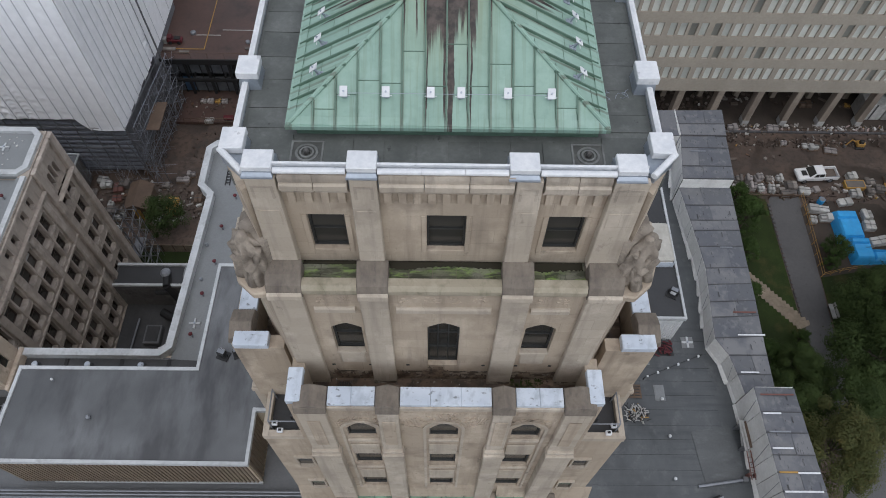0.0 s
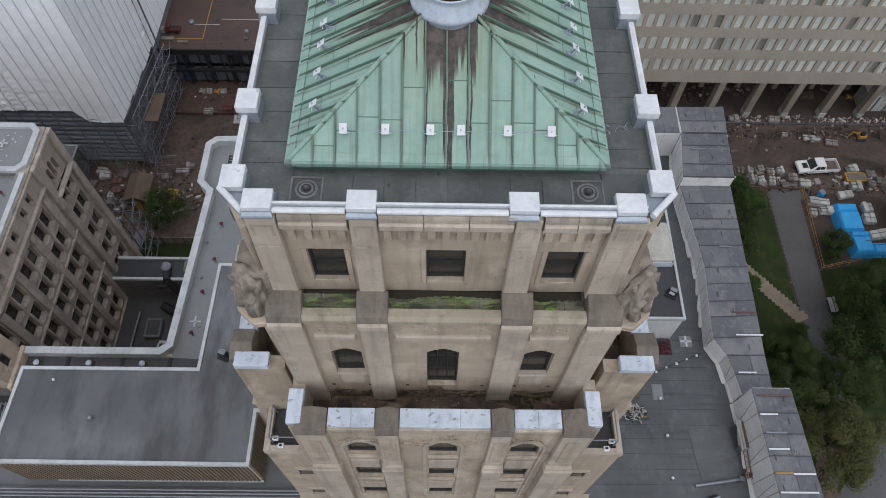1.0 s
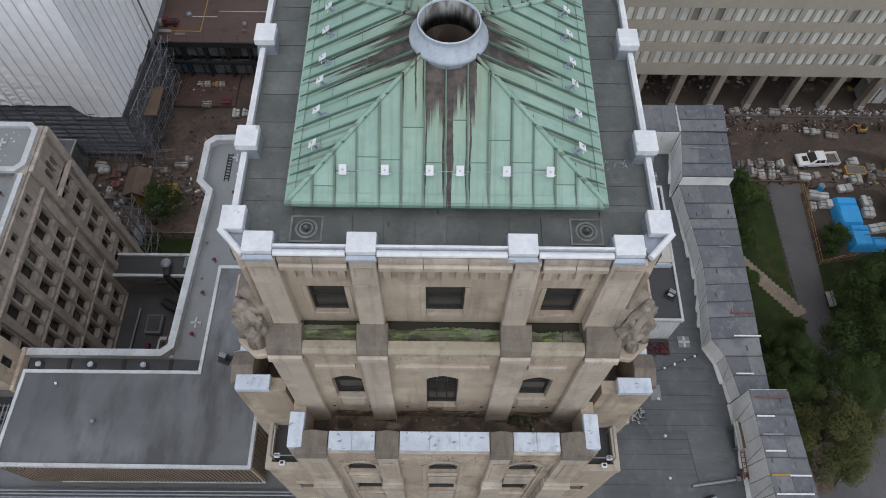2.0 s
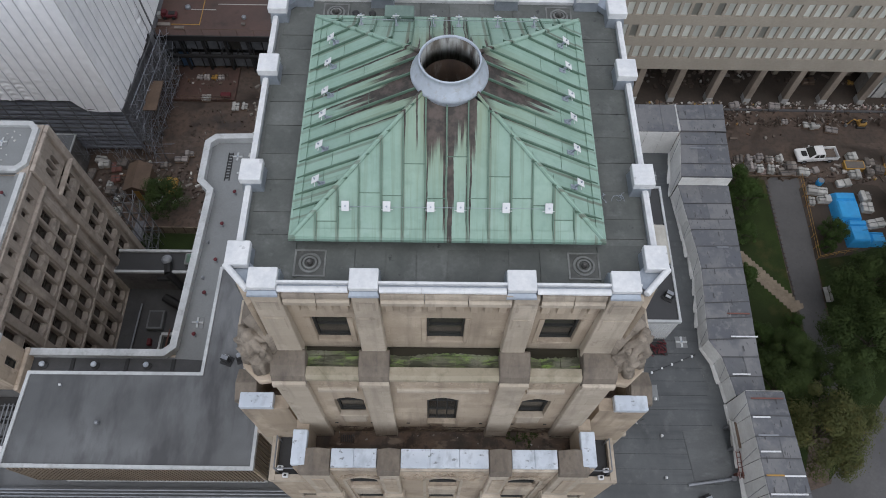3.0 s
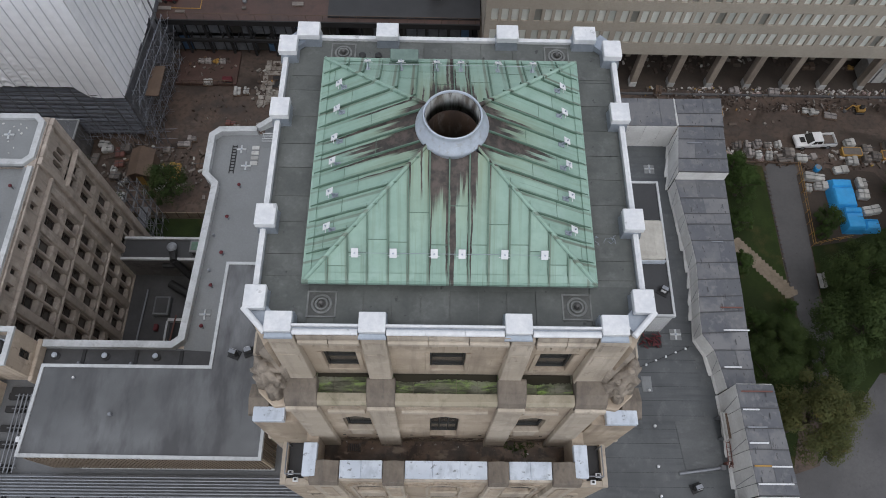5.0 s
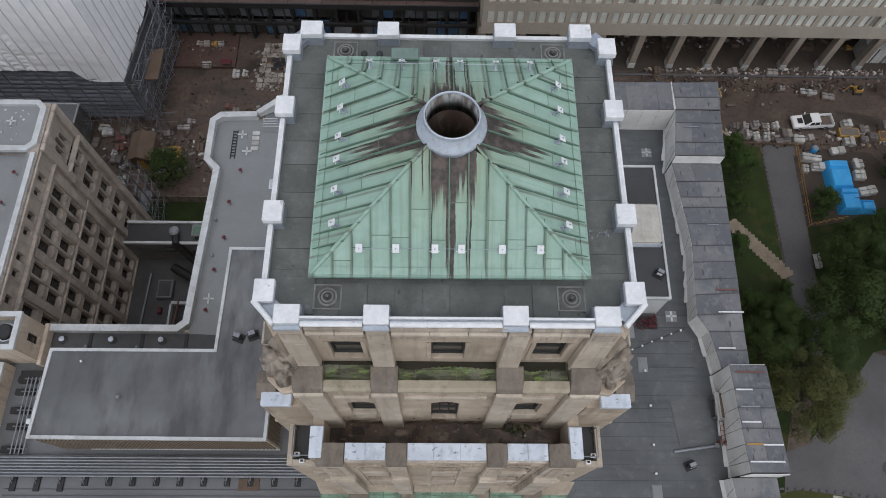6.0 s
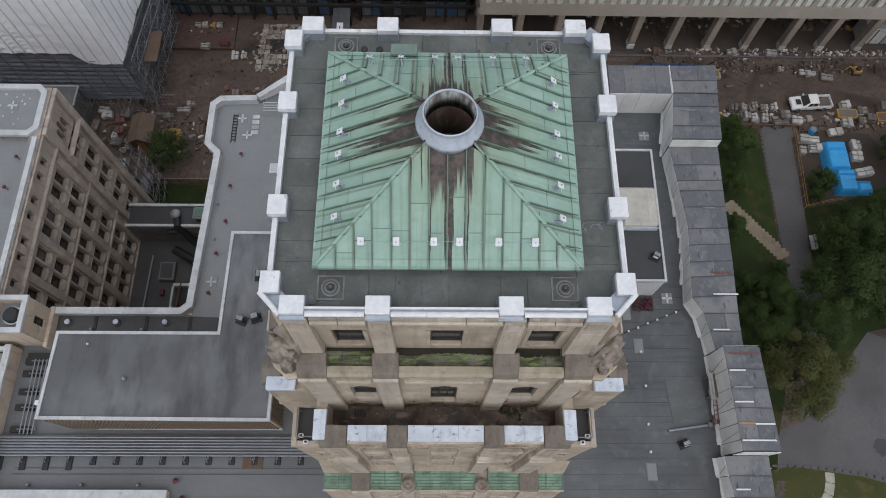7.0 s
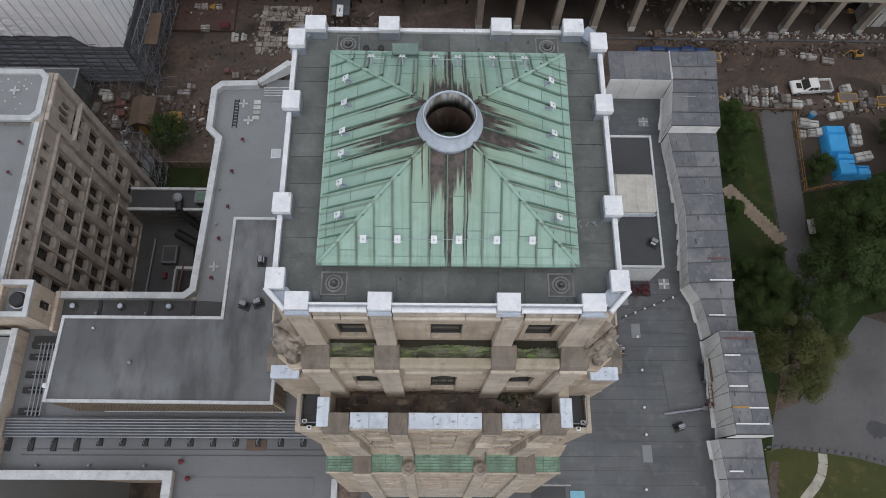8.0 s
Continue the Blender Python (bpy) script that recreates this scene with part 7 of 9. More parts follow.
board = thing("roof_board", (9.8, 5.2, DZ), "turquoise insulation board lying on the roof", "board")
part("board", Geo().box(9.3, 10.3, 4.6, 5.5, DZ + 0.02, DZ + 0.1), "teal", board, bevel=0.01)
part("batten", Geo().box(7.4, 9.4, 5.8, 5.9, DZ + 0.02, DZ + 0.09), "white_goods", board)
# corrugated front of the right penthouse
for i in range(44):
    x = 9.0 + i * 0.17
    part("rib", Geo().box(x, x + 0.08, 20.84, 20.898, DZ, 26.39), "white_metal", box_r)
for i in range(4):
    part("panel_joint", Geo().box(13.2 + i * 0.75, 13.24 + i * 0.75, 24.95, 27.95, 27.602, 27.615), "plant_panel", unit)
part("skirt", Geo().box(13.15, 16.25, 24.85, 24.898, 26.63, 27.2), "white_worn", unit)

# ---------------------------------------------------------------- left roofs
for i in range(58):
    x = -25.4 + i * 0.25
    part("rib", Geo().box(x, x + 0.125, 10.73, 10.815, DZ + 0.35, 27.58), "clad_rib", annex)
part("base_trim", Geo().box(-23.6, -10.8, 10.7, 10.81, DZ + 0.1, DZ + 0.34), "trim", annex)
for i in range(12):
    y = 10.95 + i * 0.25
    part("rib", Geo().box(-10.895, -10.82, y, y + 0.17, DZ + 0.35, 27.58), "clad_rib", annex)

for x in (-27.3, -23.75, -20.15):
    y = 18.45
    cowl = thing("roof_cowl", (x, y, DZ), "small pale metal vent cowl on the narrow roof strip", "vent cowl", "cowls on the roof strip")
    part("base", Geo().lathe((x, y), [(0.0, DZ), (0.3, DZ), (0.27, DZ + 0.05), (0.13, DZ + 0.09), (0.0, DZ + 0.09)], 16, False), "deck_dark", cowl)
    part("pipe", Geo().cyl((x, y, DZ + 0.09), (x, y, DZ + 0.3), 0.1, 12), "zinc", cowl)
    part("cap", Geo().lathe((x, y), [(0.0, DZ + 0.32), (0.19, DZ + 0.3), (0.2, DZ + 0.36), (0.1, DZ + 0.45), (0.0, DZ + 0.47)], 16, False), "white_worn", cowl)

rack = thing("pipe_rack", (-20, 9.4, DZ), "parallel galvanised pipes on black feet across the roof", "pipes")
for i in range(7):
    y = 8.95 + i * 0.2
    part("pipe", Geo().cyl((-31.5, y, DZ + 0.5 + 0.02 * (i % 2)), (-7.6, y, DZ + 0.5 + 0.02 * (i % 2)), 0.06, 8), "pipe", rack)
part("tray", Geo().box(-31.5, -7.6, 8.93, 10.3, DZ + 0.34, DZ + 0.37), "deck_left", rack)
for i in range(16):
    x = -31.6 + i * 1.585
    part("crossbar", Geo().box(x - 0.05, x + 0.05, 8.7, 10.35, DZ + 0.28, DZ + 0.338), "steel", rack)
    part("foot", Geo().box(x - 0.2, x + 0.2, 8.0 if i < 5 else 8.35, 8.95, DZ, DZ + 0.12), "black", rack, bevel=0.02)
    part("strut", Geo().cyl((x - 0.05, 8.5, DZ + 0.12), (x - 0.05, 8.75, DZ + 0.5), 0.03, 6), "pipe", rack)
    part("strut", Geo().box(x - 0.05, x + 0.05, 10.2, 10.3, DZ, DZ + 0.28), "steel", rack)
branch = thing("pipe_rack", (-28.4, 13, DZ), "narrow run of pipes beside the penthouse", "pipes")
for i in range(4):
    x = -28.9 + i * 0.28
    part("pipe", Geo().cyl((x, 10.35, DZ + 0.45), (x, 15.6, DZ + 0.45), 0.05, 8), "pipe", branch)
for y in (10.7, 12.2, 13.3, 14.6, 15.5):
    part("foot", Geo().box(-29.7, -28.4, y - 0.22, y + 0.22, DZ, DZ + 0.3), "black", branch, bevel=0.02)
    part("crossbar", Geo().box(-29.2, -27.9, y - 0.04, y + 0.04, DZ + 0.34, DZ + 0.398), "steel", branch)
tr = thing("cable_tray", (-28.2, 15.5, DZ), "dark open cable tray on the roof", "tray")
part("tray", Geo().box(-29.6, -27.9, 15.2, 16.1, DZ + 0.15, DZ + 0.32), "black", tr, bevel=0.02)
part("leg", Geo().box(-29.5, -28.0, 15.3, 15.4, DZ, DZ + 0.15), "black", tr)
lamp2 = thing("roof_spotlight", (-26.3, 11.9, DZ), "white spotlight on a post beside the penthouse", "lamp")
part("post", Geo().cyl((-26.35, 12.0, DZ), (-26.35, 12.0, 26.7), 0.05, 8), "pipe", lamp2)
part("head", Geo().box(-26.6, -26.15, 11.85, 12.2, 26.7, 26.95), "white_metal", lamp2, bevel=0.06)
part("arm", Geo().cyl((-26.35, 12.0, 26.6), (-25.9, 12.1, 26.9), 0.05, 6), "white_metal", lamp2)
yb = thing("pallet", (-12.65, 8.3, DZ), "small yellowed board on the roof under the pipes", "board")
part("board", Geo().box(-13.4, -12.0, 8.1, 8.85, DZ, DZ + 0.08), "plank", yb, bevel=0.01)
for x in (-25.35, -21.6, -18.4):
    part("lap_seam", Geo().box(x - 0.12, x + 0.12, 16.65, 18.95, DZ - 0.015, DZ + 0.06), "black", wing)
for i in range(9):
    y = -4 + i * 1.15
    part("deck_sheet", Geo().box(-18.1, -8.5, y, y + 1.1, DZ - 0.018, DZ + 0.006 + 0.008 * (i % 3)), "deck_left", wing)

ladder = thing("roof_ladder", (-16.9, 35.2, DZ), "black ladder lying on the pale roof", "ladder")
for x in (-17.15, -16.8):
    part("rail", Geo().box(x - 0.03, x + 0.03, 33.9, 36.6, DZ, DZ + 0.07), "black", ladder)
for i in range(9):
    part("rung", Geo().box(-17.12, -16.83, 34.1 + i * 0.29, 34.2 + i * 0.29, DZ + 0.02, DZ + 0.06), "black", ladder)
for i in range(4):
    pz = thing("paving_slab", (-15.2, 34.6 + 0.5 * i, DZ), "small pale slab stacked on the roof", "slab", "slabs on the pale roof")
    part("slab", Geo().box(-15.55, -14.95, 34.7 + 0.5 * i, 35.05 + 0.5 * i, DZ, DZ + 0.1), "white_goods", pz, bevel=0.02)
hood = thing("stair_hood", (-13.4, 38.2, DZ), "white sloping canopy over a roof stair with rails", "canopy")
part("beam", Geo().prism([(-15.2, 37.9, 24.0), (-14.9, 37.6, 24.0), (-12.3, 39.0, 24.0), (-12.6, 39.4, 24.0)], [(-15.2, 37.9, 24.5), (-14.9, 37.6, 24.5), (-12.3, 39.0, 25.2), (-12.6, 39.4, 25.2)]), "trim", hood)
part("beam", Geo().box(-12.5, -9.5, 38.9, 39.3, 24.0, 25.2), "trim", hood)
for i in range(4):
    part("rail", Geo().cyl((-14.6, 37.3 - 0.25 * i, 24.2), (-11.2, 37.3 - 0.25 * i, 24.3), 0.04, 6), "trim", hood)
for x in (-14.6, -13.0, -11.4):
    part("post", Geo().cyl((x, 37.3, DZ), (x, 37.3, 24.3), 0.04, 6), "trim", hood)
part("stair_well", Geo().box(-14.7, -11.2, 36.5, 38.6, DZ - 0.02, DZ + 0.05), "deck_light", hood)

turret = thing("roof_turret", (-29.4, 17.9, DZ), "square limestone roof turret with white rim and round black vent", "turret")
TX0, TX1, TY0, TY1 = -30.5, -28.4, 16.7, 19.25
def tq(u, v, z):
    return (TX1 + v, u, z)
part("wall", openings_wall(Geo(), tq, TY0, TY1, -0.3, 0, DZ, 27.2, [(17.7, 18.3, 24.6, 26.0)]), "stone_wing", turret)
window(turret, tq, 17.7, 18.3, 24.6, 26.0, -0.2, 0, 1)
part("wall", Geo().box(TX0, TX1 - 0.3, TY0, TY0 + 0.3, DZ, 27.2), "stone_wing", turret)
part("wall", Geo().box(TX0, TX1 - 0.3, TY1 - 0.3, TY1, DZ, 27.2), "stone_wing", turret)
part("wall", Geo().box(TX0 - 2.5, TX0, TY0, TY1, DZ, 27.2), "stone_wing", turret)
part("floor", Geo().box(TX0, TX1 - 0.3, TY0 + 0.3, TY1 - 0.3, 26.3, 26.5), "deck_light", turret)
part("rim", Geo().box(TX0 - 0.05, TX1 + 0.06, TY0 - 0.06, TY0 + 0.3, 27.202, 27.42).box(TX0 - 0.05, TX1 + 0.06, TY1 - 0.3, TY1 + 0.06, 27.202, 27.42).box(TX1 - 0.3, TX1 + 0.06, TY0 + 0.3, TY1 - 0.3, 27.202, 27.42), "trim", turret)
part("base_course", Geo().box(TX1 + 0.002, TX1 + 0.3, TY0 - 0.3, TY1 + 0.2, DZ, DZ + 0.9), "stone_wing", turret, bevel=0.06)
drum = part("vent_drum", Geo().lathe((-29.5, 18.0), [(0.0, 26.5), (0.55, 26.5), (0.55, 27.0), (0.45, 27.1), (0.0, 27.12)], 24, False), "black", turret, "round black vent drum")
part("vent_ring", Geo().lathe((-29.5, 18.0), [(0.56, 26.5), (0.66, 26.5), (0.66, 26.75), (0.56, 26.75)], 24), "white_worn", drum)
wall_line(wing, [(-30.5, 6.8), (-30.4, 16.4)], 0.35, DZ, 24.8, "stone_wing")
wall_line(wing, [(-30.5, 6.8), (-30.4, 16.4)], 0.45, 24.802, 25.0, "trim", "coping")
block("roof_deck", [(-60, -10), (-30.8, -10), (-30.8, 15.9), (-60, 15.9)], GZ, 24.3, "deck_light", "", "", wing)
part("inner_coping", Geo().box(-60, -30.5, 16.0, 16.3, 24.3, 24.9), "trim", wing)

rl = random.Random(91)
g = Geo()
for i in range(18):
    x, y, a, w = rl.uniform(-37.5, -33.2), rl.uniform(34.2, 37.4), rl.uniform(0, 3), rl.uniform(0.03, 0.1)
    c, s = math.cos(a), math.sin(a)
    g.box(-w, w, -w * 0.7, w * 0.7, 25.0, 25.0 + 0.03 + 0.3 * w, lambda p, q, k: (x + p * c - q * s, y + p * s + q * c, k))
tagged(part("roof_litter", g, "white_goods"), "white scraps scattered on the flat roof", "litter", "", "stuff")
# light court
lc = thing("court_plant", (-26, 27, 4.5), "dark ducts and pipes in the light court", "plant")
part("duct", Geo().cyl((-27.5, 31.5, 5.4), (-25.2, 30.2, 5.4), 0.45, 12), "black", lc)
for p, q, rr in (((-26.6, 34.3, 8.75), (-26.3, 32.6, 8.8), 0.34), ((-26.3, 32.6, 8.8), (-25.6, 32.2, 7.0), 0.34), ((-25.6, 32.2, 7.0), (-24.6, 31.6, 5.2), 0.36), ((-27.6, 32.5, 7.7), (-26.1, 32.45, 7.9), 0.26), ((-24.9, 32.4, 7.0), (-23.6, 32.5, 7.3), 0.24)):
    part("duct", Geo().cyl(p, q, rr, 10), "black", lc)
part("duct", Geo().cyl((-25.2, 30.2, 5.4), (-24.8, 26.4, 5.4), 0.4, 12), "black", lc)
part("unit", Geo().box(-28.9, -27.3, 28.2, 30.2, 4.5, 5.2), "deck_left", lc, bevel=0.05)
part("unit_lid", Geo().box(-28.7, -27.5, 28.4, 30.0, 5.202, 5.26), "court", lc)
part("duct_cap", Geo().lathe((-26.6, 34.0), [(0.0, 8.95), (0.5, 8.95), (0.5, 9.1), (0.3, 9.25), (0.0, 9.3)], 16, False), "pipe", lc, "round pale duct cap")
part("pipe", Geo().cyl((-27.0, 20.5, 5.05), (-26.5, 28.2, 5.05), 0.08, 8), "rust_red", lc, "rusty brown pipe")
part("skylight_rim", Geo().box(-28.2, -24.6, 20.2, 20.4, 4.5, 5.1).box(-28.2, -28.0, 20.4, 21.4, 4.5, 5.1).box(-24.8, -24.6, 20.4, 21.4, 4.5, 5.1), "trim", lc)
part("pit_rim", Geo().box(-27.3, -24.0, 27.6, 27.9, 4.5, 5.0).box(-24.2, -23.9, 21, 27.6, 4.5, 5.0).box(-27.4, -27.2, 21, 27.6, 4.5, 5.0), "trim", lc)
# thin black plate on the paving stands in for the pit's dark depth
part("pit", Geo().box(-27.15, -24.25, 21, 27.55, 4.5, 4.53), "black", lc)
part("pipe", Geo().cyl((-30.2, 20, 4.9), (-29.9, 31, 4.9), 0.09, 8), "pipe", lc)
part("red_valve", Geo().box(-28.6, -28.2, 26.6, 27.3, 4.5, 5.0), "red", lc, bevel=0.05)
lr = thing("link_unit", (-22.5, 34, 8.35), "pale green-grey roof unit on the link roof", "plant unit")
part("case", Geo().box(-24.8, -21.5, 33.4, 34.7, 8.35, 9.2), "deck_light", lr, bevel=0.06)
part("grille", Geo().box(-24.5, -22.0, 33.34, 33.398, 8.5, 9.0), "black", lr)
part("top", Geo().box(-24.6, -21.7, 33.6, 34.5, 9.202, 9.26), "copper_seam", lr)

# ---------------------------------------------------------------- forecourt, paths, barriers
def ribbon(name, line, width, z, material, label, category):
    g = Geo()
    pts = [Vector((x, y, 0)) for x, y in line]
    for a, b in zip(pts, pts[1:]):
        n = Vector((-(b - a).y, (b - a).x, 0)).normalized() * width / 2
        q = [a - n, b - n, b + n, a + n]
        g.prism([(p.x, p.y, z - 0.05) for p in q], [(p.x, p.y, z) for p in q])
    return tagged(part(name, g, material), label, category, "", "structure")


path = tagged(part("path", Geo().box(34.0, 34.2, 40.4, 40.6, GZ, GZ + 0.04), "gravel_path"), "pale stepping-stone path across the lawn", "path", "", "structure")
rng = random.Random(31)
bed = [(34.2, 40.0), (39.9, 33.1), (41.0, 33.6), (35.4, 40.7)]
part("bedding", Geo().prism([(x, y, GZ) for x, y in bed], [(x, y, GZ + 0.045) for x, y in bed]), "gravel_path", path)
for i in range(17):
    for j in range(3):
        t = (i + 0.5) / 17
        c = Vector((34.7, 40.3)).lerp(Vector((40.4, 33.4)), t) + Vector((0.5, 0.3)) * (j - 1)
        w, d = rng.uniform(0.26, 0.31), rng.uniform(0.2, 0.24)
        z = GZ + 0.055 + rng.uniform(0, 0.03)
        q = [(c.x - w, c.y - d), (c.x + w, c.y - d), (c.x + w, c.y + d), (c.x - w, c.y + d)]
        part("stone", Geo().prism([(x, y, GZ) for x, y in q], [(x, y, z) for x, y in q]), "gravel_path", path)
ribbon("path", [(40.62, 9.6), (40.5, 8.6), (40.1, 7.5), (39.4, 6.5), (38.45, 5.6), (37.2, 4.2), (36.4, 2.5)], 0.95, GZ + 0.09, "pale_gravel", "pale gravel path over the rounded lawn", "path")
bare, br = [], random.Random(8)
for i in range(49):
    bare.append((35.6 - 0.07 * i * 0.4 + 0.28 + br.uniform(-0.22, 0.22), 8.8 - 0.15 * i))
for i in range(48, -1, -1):
    bare.append((35.0 - 0.07 * i * 0.4 + br.uniform(-0.2, 0.2), 8.8 - 0.15 * i))
flat("path", bare[::-1], GZ + 0.075, "mud", "ragged bare earth strip worn into the lawn", "path", depth=0.01)
kerb = tagged(part("kerb", Geo().box(40.15, 40.2, 38, 38.1, GZ, GZ + 0.1), "concrete"), "row of dark edging stones beside the drive", "kerb", "", "structure")
for i in range(26):
    y = 34.5 + i * 0.6
    part("edging_stone", Geo().box(40.22, 40.48, y, y + 0.38, GZ, GZ + 0.16), "asphalt", kerb, bevel=0.02)
kerb2 = tagged(part("kerb", Geo().box(34.6, 34.7, 9.95, 10.05, GZ, GZ + 0.1), "concrete"), "low stone edging round the lawn by the forecourt", "kerb", "", "structure")
for i in range(16):
    t = i / 15
    x, y = 34.8 + 12 * t, 10.15 - 1.4 * t * t
    part("edging_stone", Geo().box(x, x + 0.45, y, y + 0.22, GZ, GZ + 0.16), "asphalt", kerb2)

fence = thing("barrier_fence", (44.0, 45, GZ), "thin yellow site barrier on posts round the planting bed", "fence")
line = [(44.4, 50.8), (44.15, 45.5), (43.85, 39.6), (46.2, 40.2), (48.5, 40.6)]
for (xa, ya), (xb, yb) in zip(line, line[1:]):
    for z in (0.3, 0.75):
        part("rail", Geo().cyl((xa, ya, z), (xb, yb, z), 0.022, 6), "yellow", fence)
    n = max(1, round(math.hypot(xb - xa, yb - ya) / 1.5))
    for i in range(n):
        t = i / n
        part("post", Geo().cyl((xa + (xb - xa) * t, ya + (yb - ya) * t, GZ), (xa + (xb - xa) * t, ya + (yb - ya) * t, 0.85), 0.03, 6), "yellow", fence)
fence2 = thing("barrier_fence", (37.5, 50.9, GZ), "low brown plank barrier along the goods", "fence")
for i in range(6):
    part("rail", Geo().box(36.6 + i * 1.35, 37.9 + i * 1.35, 50.75, 50.85, 0.1, 0.35), "plank", fence2)
    part("post", Geo().box(36.55 + i * 1.35, 36.68 + i * 1.35, 50.7, 50.9, GZ, 0.5), "plank", fence2)
gf = thing("garden_fence", (-30.5, 42.2, GZ), "pale wooden panel fence behind the lawn", "fence")
for i in range(14):
    x = -36.5 + i * 1.25
    part("panel", Geo().box(x, x + 1.2, 42.2, 42.28, GZ, 0.9), "gravel_path", gf)
    part("post", Geo().box(x - 0.06, x + 0.04, 42.15, 42.33, GZ, 1.0), "plank", gf)
flat("lawn", [(-34, 35.4), (-18.6, 35.4), (-18.6, 42.1), (-36, 42.1)], GZ + 0.04, "grass", "strip of lawn behind the link", "lawn")
gs = thing("end_scaffold", (-32.3, 40, GZ), "grey tube scaffold at the end of the stone block", "scaffold")
for i in range(3):
    for y in (38.3, 39.4, 40.6, 41.6):
        part("standard", Geo().cyl((-33.4 + i * 1.0, y, GZ), (-33.4 + i * 1.0, y, 9.6), 0.045, 6), "steel", gs)
for lv in range(5):
    z = 1.2 + lv * 1.9
    for i in range(3):
        part("ledger", Geo().cyl((-33.4 + i, 38.2, z), (-33.4 + i, 41.7, z), 0.04, 6), "steel", gs)
    for y in (38.3, 39.4, 40.6, 41.6):
        part("transom", Geo().cyl((-33.5, y, z), (-31.3, y, z), 0.04, 6), "steel", gs)
    part("brace", Geo().cyl((-31.4, 38.3, z - 1.2), (-31.4, 41.6, z + 0.7), 0.04, 6), "steel", gs)
    if lv == 1:
        part("board", Geo().box(-33.4, -32.5, 38.2, 41.7, z + 0.05, z + 0.1), "louvre", gs)
bench = thing("bench", (43.8, 35.1, GZ), "weathered grey wooden bench beside the drive", "bench")
part("seat", Geo().box(43.5, 44.0, 34.2, 36.0, GZ + 0.42, GZ + 0.48), "white_goods", bench, bevel=0.01)
part("backrest", Geo().box(44.02, 44.1, 34.2, 36.0, GZ + 0.5, GZ + 0.9), "white_goods", bench, bevel=0.01)
for y in (34.35, 35.75):
    part("leg", Geo().box(43.55, 44.1, y - 0.05, y + 0.05, GZ, GZ + 0.42), "black", bench)

patch, pr = [], random.Random(12)
for q in range(22):
    a = 2 * math.pi * q / 22
    k = 1 + pr.uniform(-0.18, 0.18)
    patch.append((47.0 + 1.15 * k * math.cos(a), 12.1 + 0.95 * k * math.sin(a)))
flat("road_patch", patch, GZ + 0.026, "deck_dark", "dark wet tar patch on the forecourt", "road patch", depth=0.01)

# ---------------------------------------------------------------- pickup truck
truck = thing("pickup_truck", (47.2, 54.1, GZ), "white pickup truck parked on the mud", "truck")


def tk(x, y, z):
    c, s = math.cos(radians(4)), math.sin(radians(4))
    return (47.2 + x * c - y * s, 54.1 + x * s + y * c, GZ + z)


def side_poly(g, pts, y0, y1):
    return g.prism([tk(x, y0, z) for x, z in pts], [tk(x, y1, z) for x, z in pts])


body = part("body", side_poly(Geo(), [(-2.75, 0.45), (-2.82, 0.75), (-2.7, 1.0), (-1.35, 1.12), (0.75, 1.12), (0.75, 0.5), (0.5, 0.42)], -0.95, 0.95), "car_white", truck, bevel=0.08)
part("cab", Geo().prism([tk(-1.35, -0.9, 1.12), tk(0.75, -0.9, 1.12), tk(0.75, 0.9, 1.12), tk(-1.35, 0.9, 1.12)], [tk(-0.55, -0.72, 1.78), tk(0.6, -0.72, 1.78), tk(0.6, 0.72, 1.78), tk(-0.55, 0.72, 1.78)]), "car_white", truck, bevel=0.06)
part("windscreen", Geo().prism([tk(-1.33, -0.78, 1.15), tk(-1.33, 0.78, 1.15), tk(-0.66, 0.66, 1.73), tk(-0.66, -0.66, 1.73)], [tk(-1.4, -0.78, 1.17), tk(-1.4, 0.78, 1.17), tk(-0.69, 0.66, 1.76), tk(-0.69, -0.66, 1.76)]), "glass", truck)
part("bonnet_scoop", Geo().box(-2.2, -1.5, -0.42, 0.42, 1.08, 1.13, tk), "black", truck, bevel=0.02)
for s in (-1, 1):
    for x0, x1 in ((-0.85, -0.2), (-0.12, 0.5)):
        part("side_window", Geo().prism([tk(x0, s * 0.885, 1.2), tk(x1, s * 0.885, 1.2), tk(x1 - 0.02, s * 0.77, 1.62), tk(x0 + 0.25 * (x0 < -0.5), s * 0.77, 1.62)], [tk(x0, s * 0.92, 1.2), tk(x1, s * 0.92, 1.2), tk(x1 - 0.02, s * 0.8, 1.63), tk(x0 + 0.25 * (x0 < -0.5), s * 0.8, 1.63)]), "glass", truck)
    part("bed_side", Geo().box(0.76, 2.75, s * 0.95 if s < 0 else 0.83, -0.83 if s < 0 else 0.95, 0.5, 1.14, tk), "car_white", truck, bevel=0.03)
    part("headlight", Geo().box(-2.83, -2.7, s * 0.7 - 0.18, s * 0.7 + 0.18, 0.76, 0.93, tk), "white_metal", truck)
    part("mirror", Geo().box(-1.05, -0.85, s * 1.08 - 0.1, s * 1.08 + 0.1, 1.1, 1.3, tk), "car_white", truck, bevel=0.03)
    for x in (-1.85, 1.7):
        tyre = part("wheel", Geo().cyl(tk(x, s * 0.98, 0.37), tk(x, s * 0.72, 0.37), 0.37, 16), "black", truck)
        part("rim", Geo().cyl(tk(x, s * 0.985, 0.37), tk(x, s * 0.97, 0.37), 0.22, 12), "pipe", tyre)
part("bed_floor", Geo().box(0.76, 2.7, -0.82, 0.82, 0.55, 0.7, tk), "rubble", truck)
part("tailgate", Geo().box(2.66, 2.75, -0.82, 0.82, 0.5, 1.12, tk), "car_white", truck, bevel=0.02)
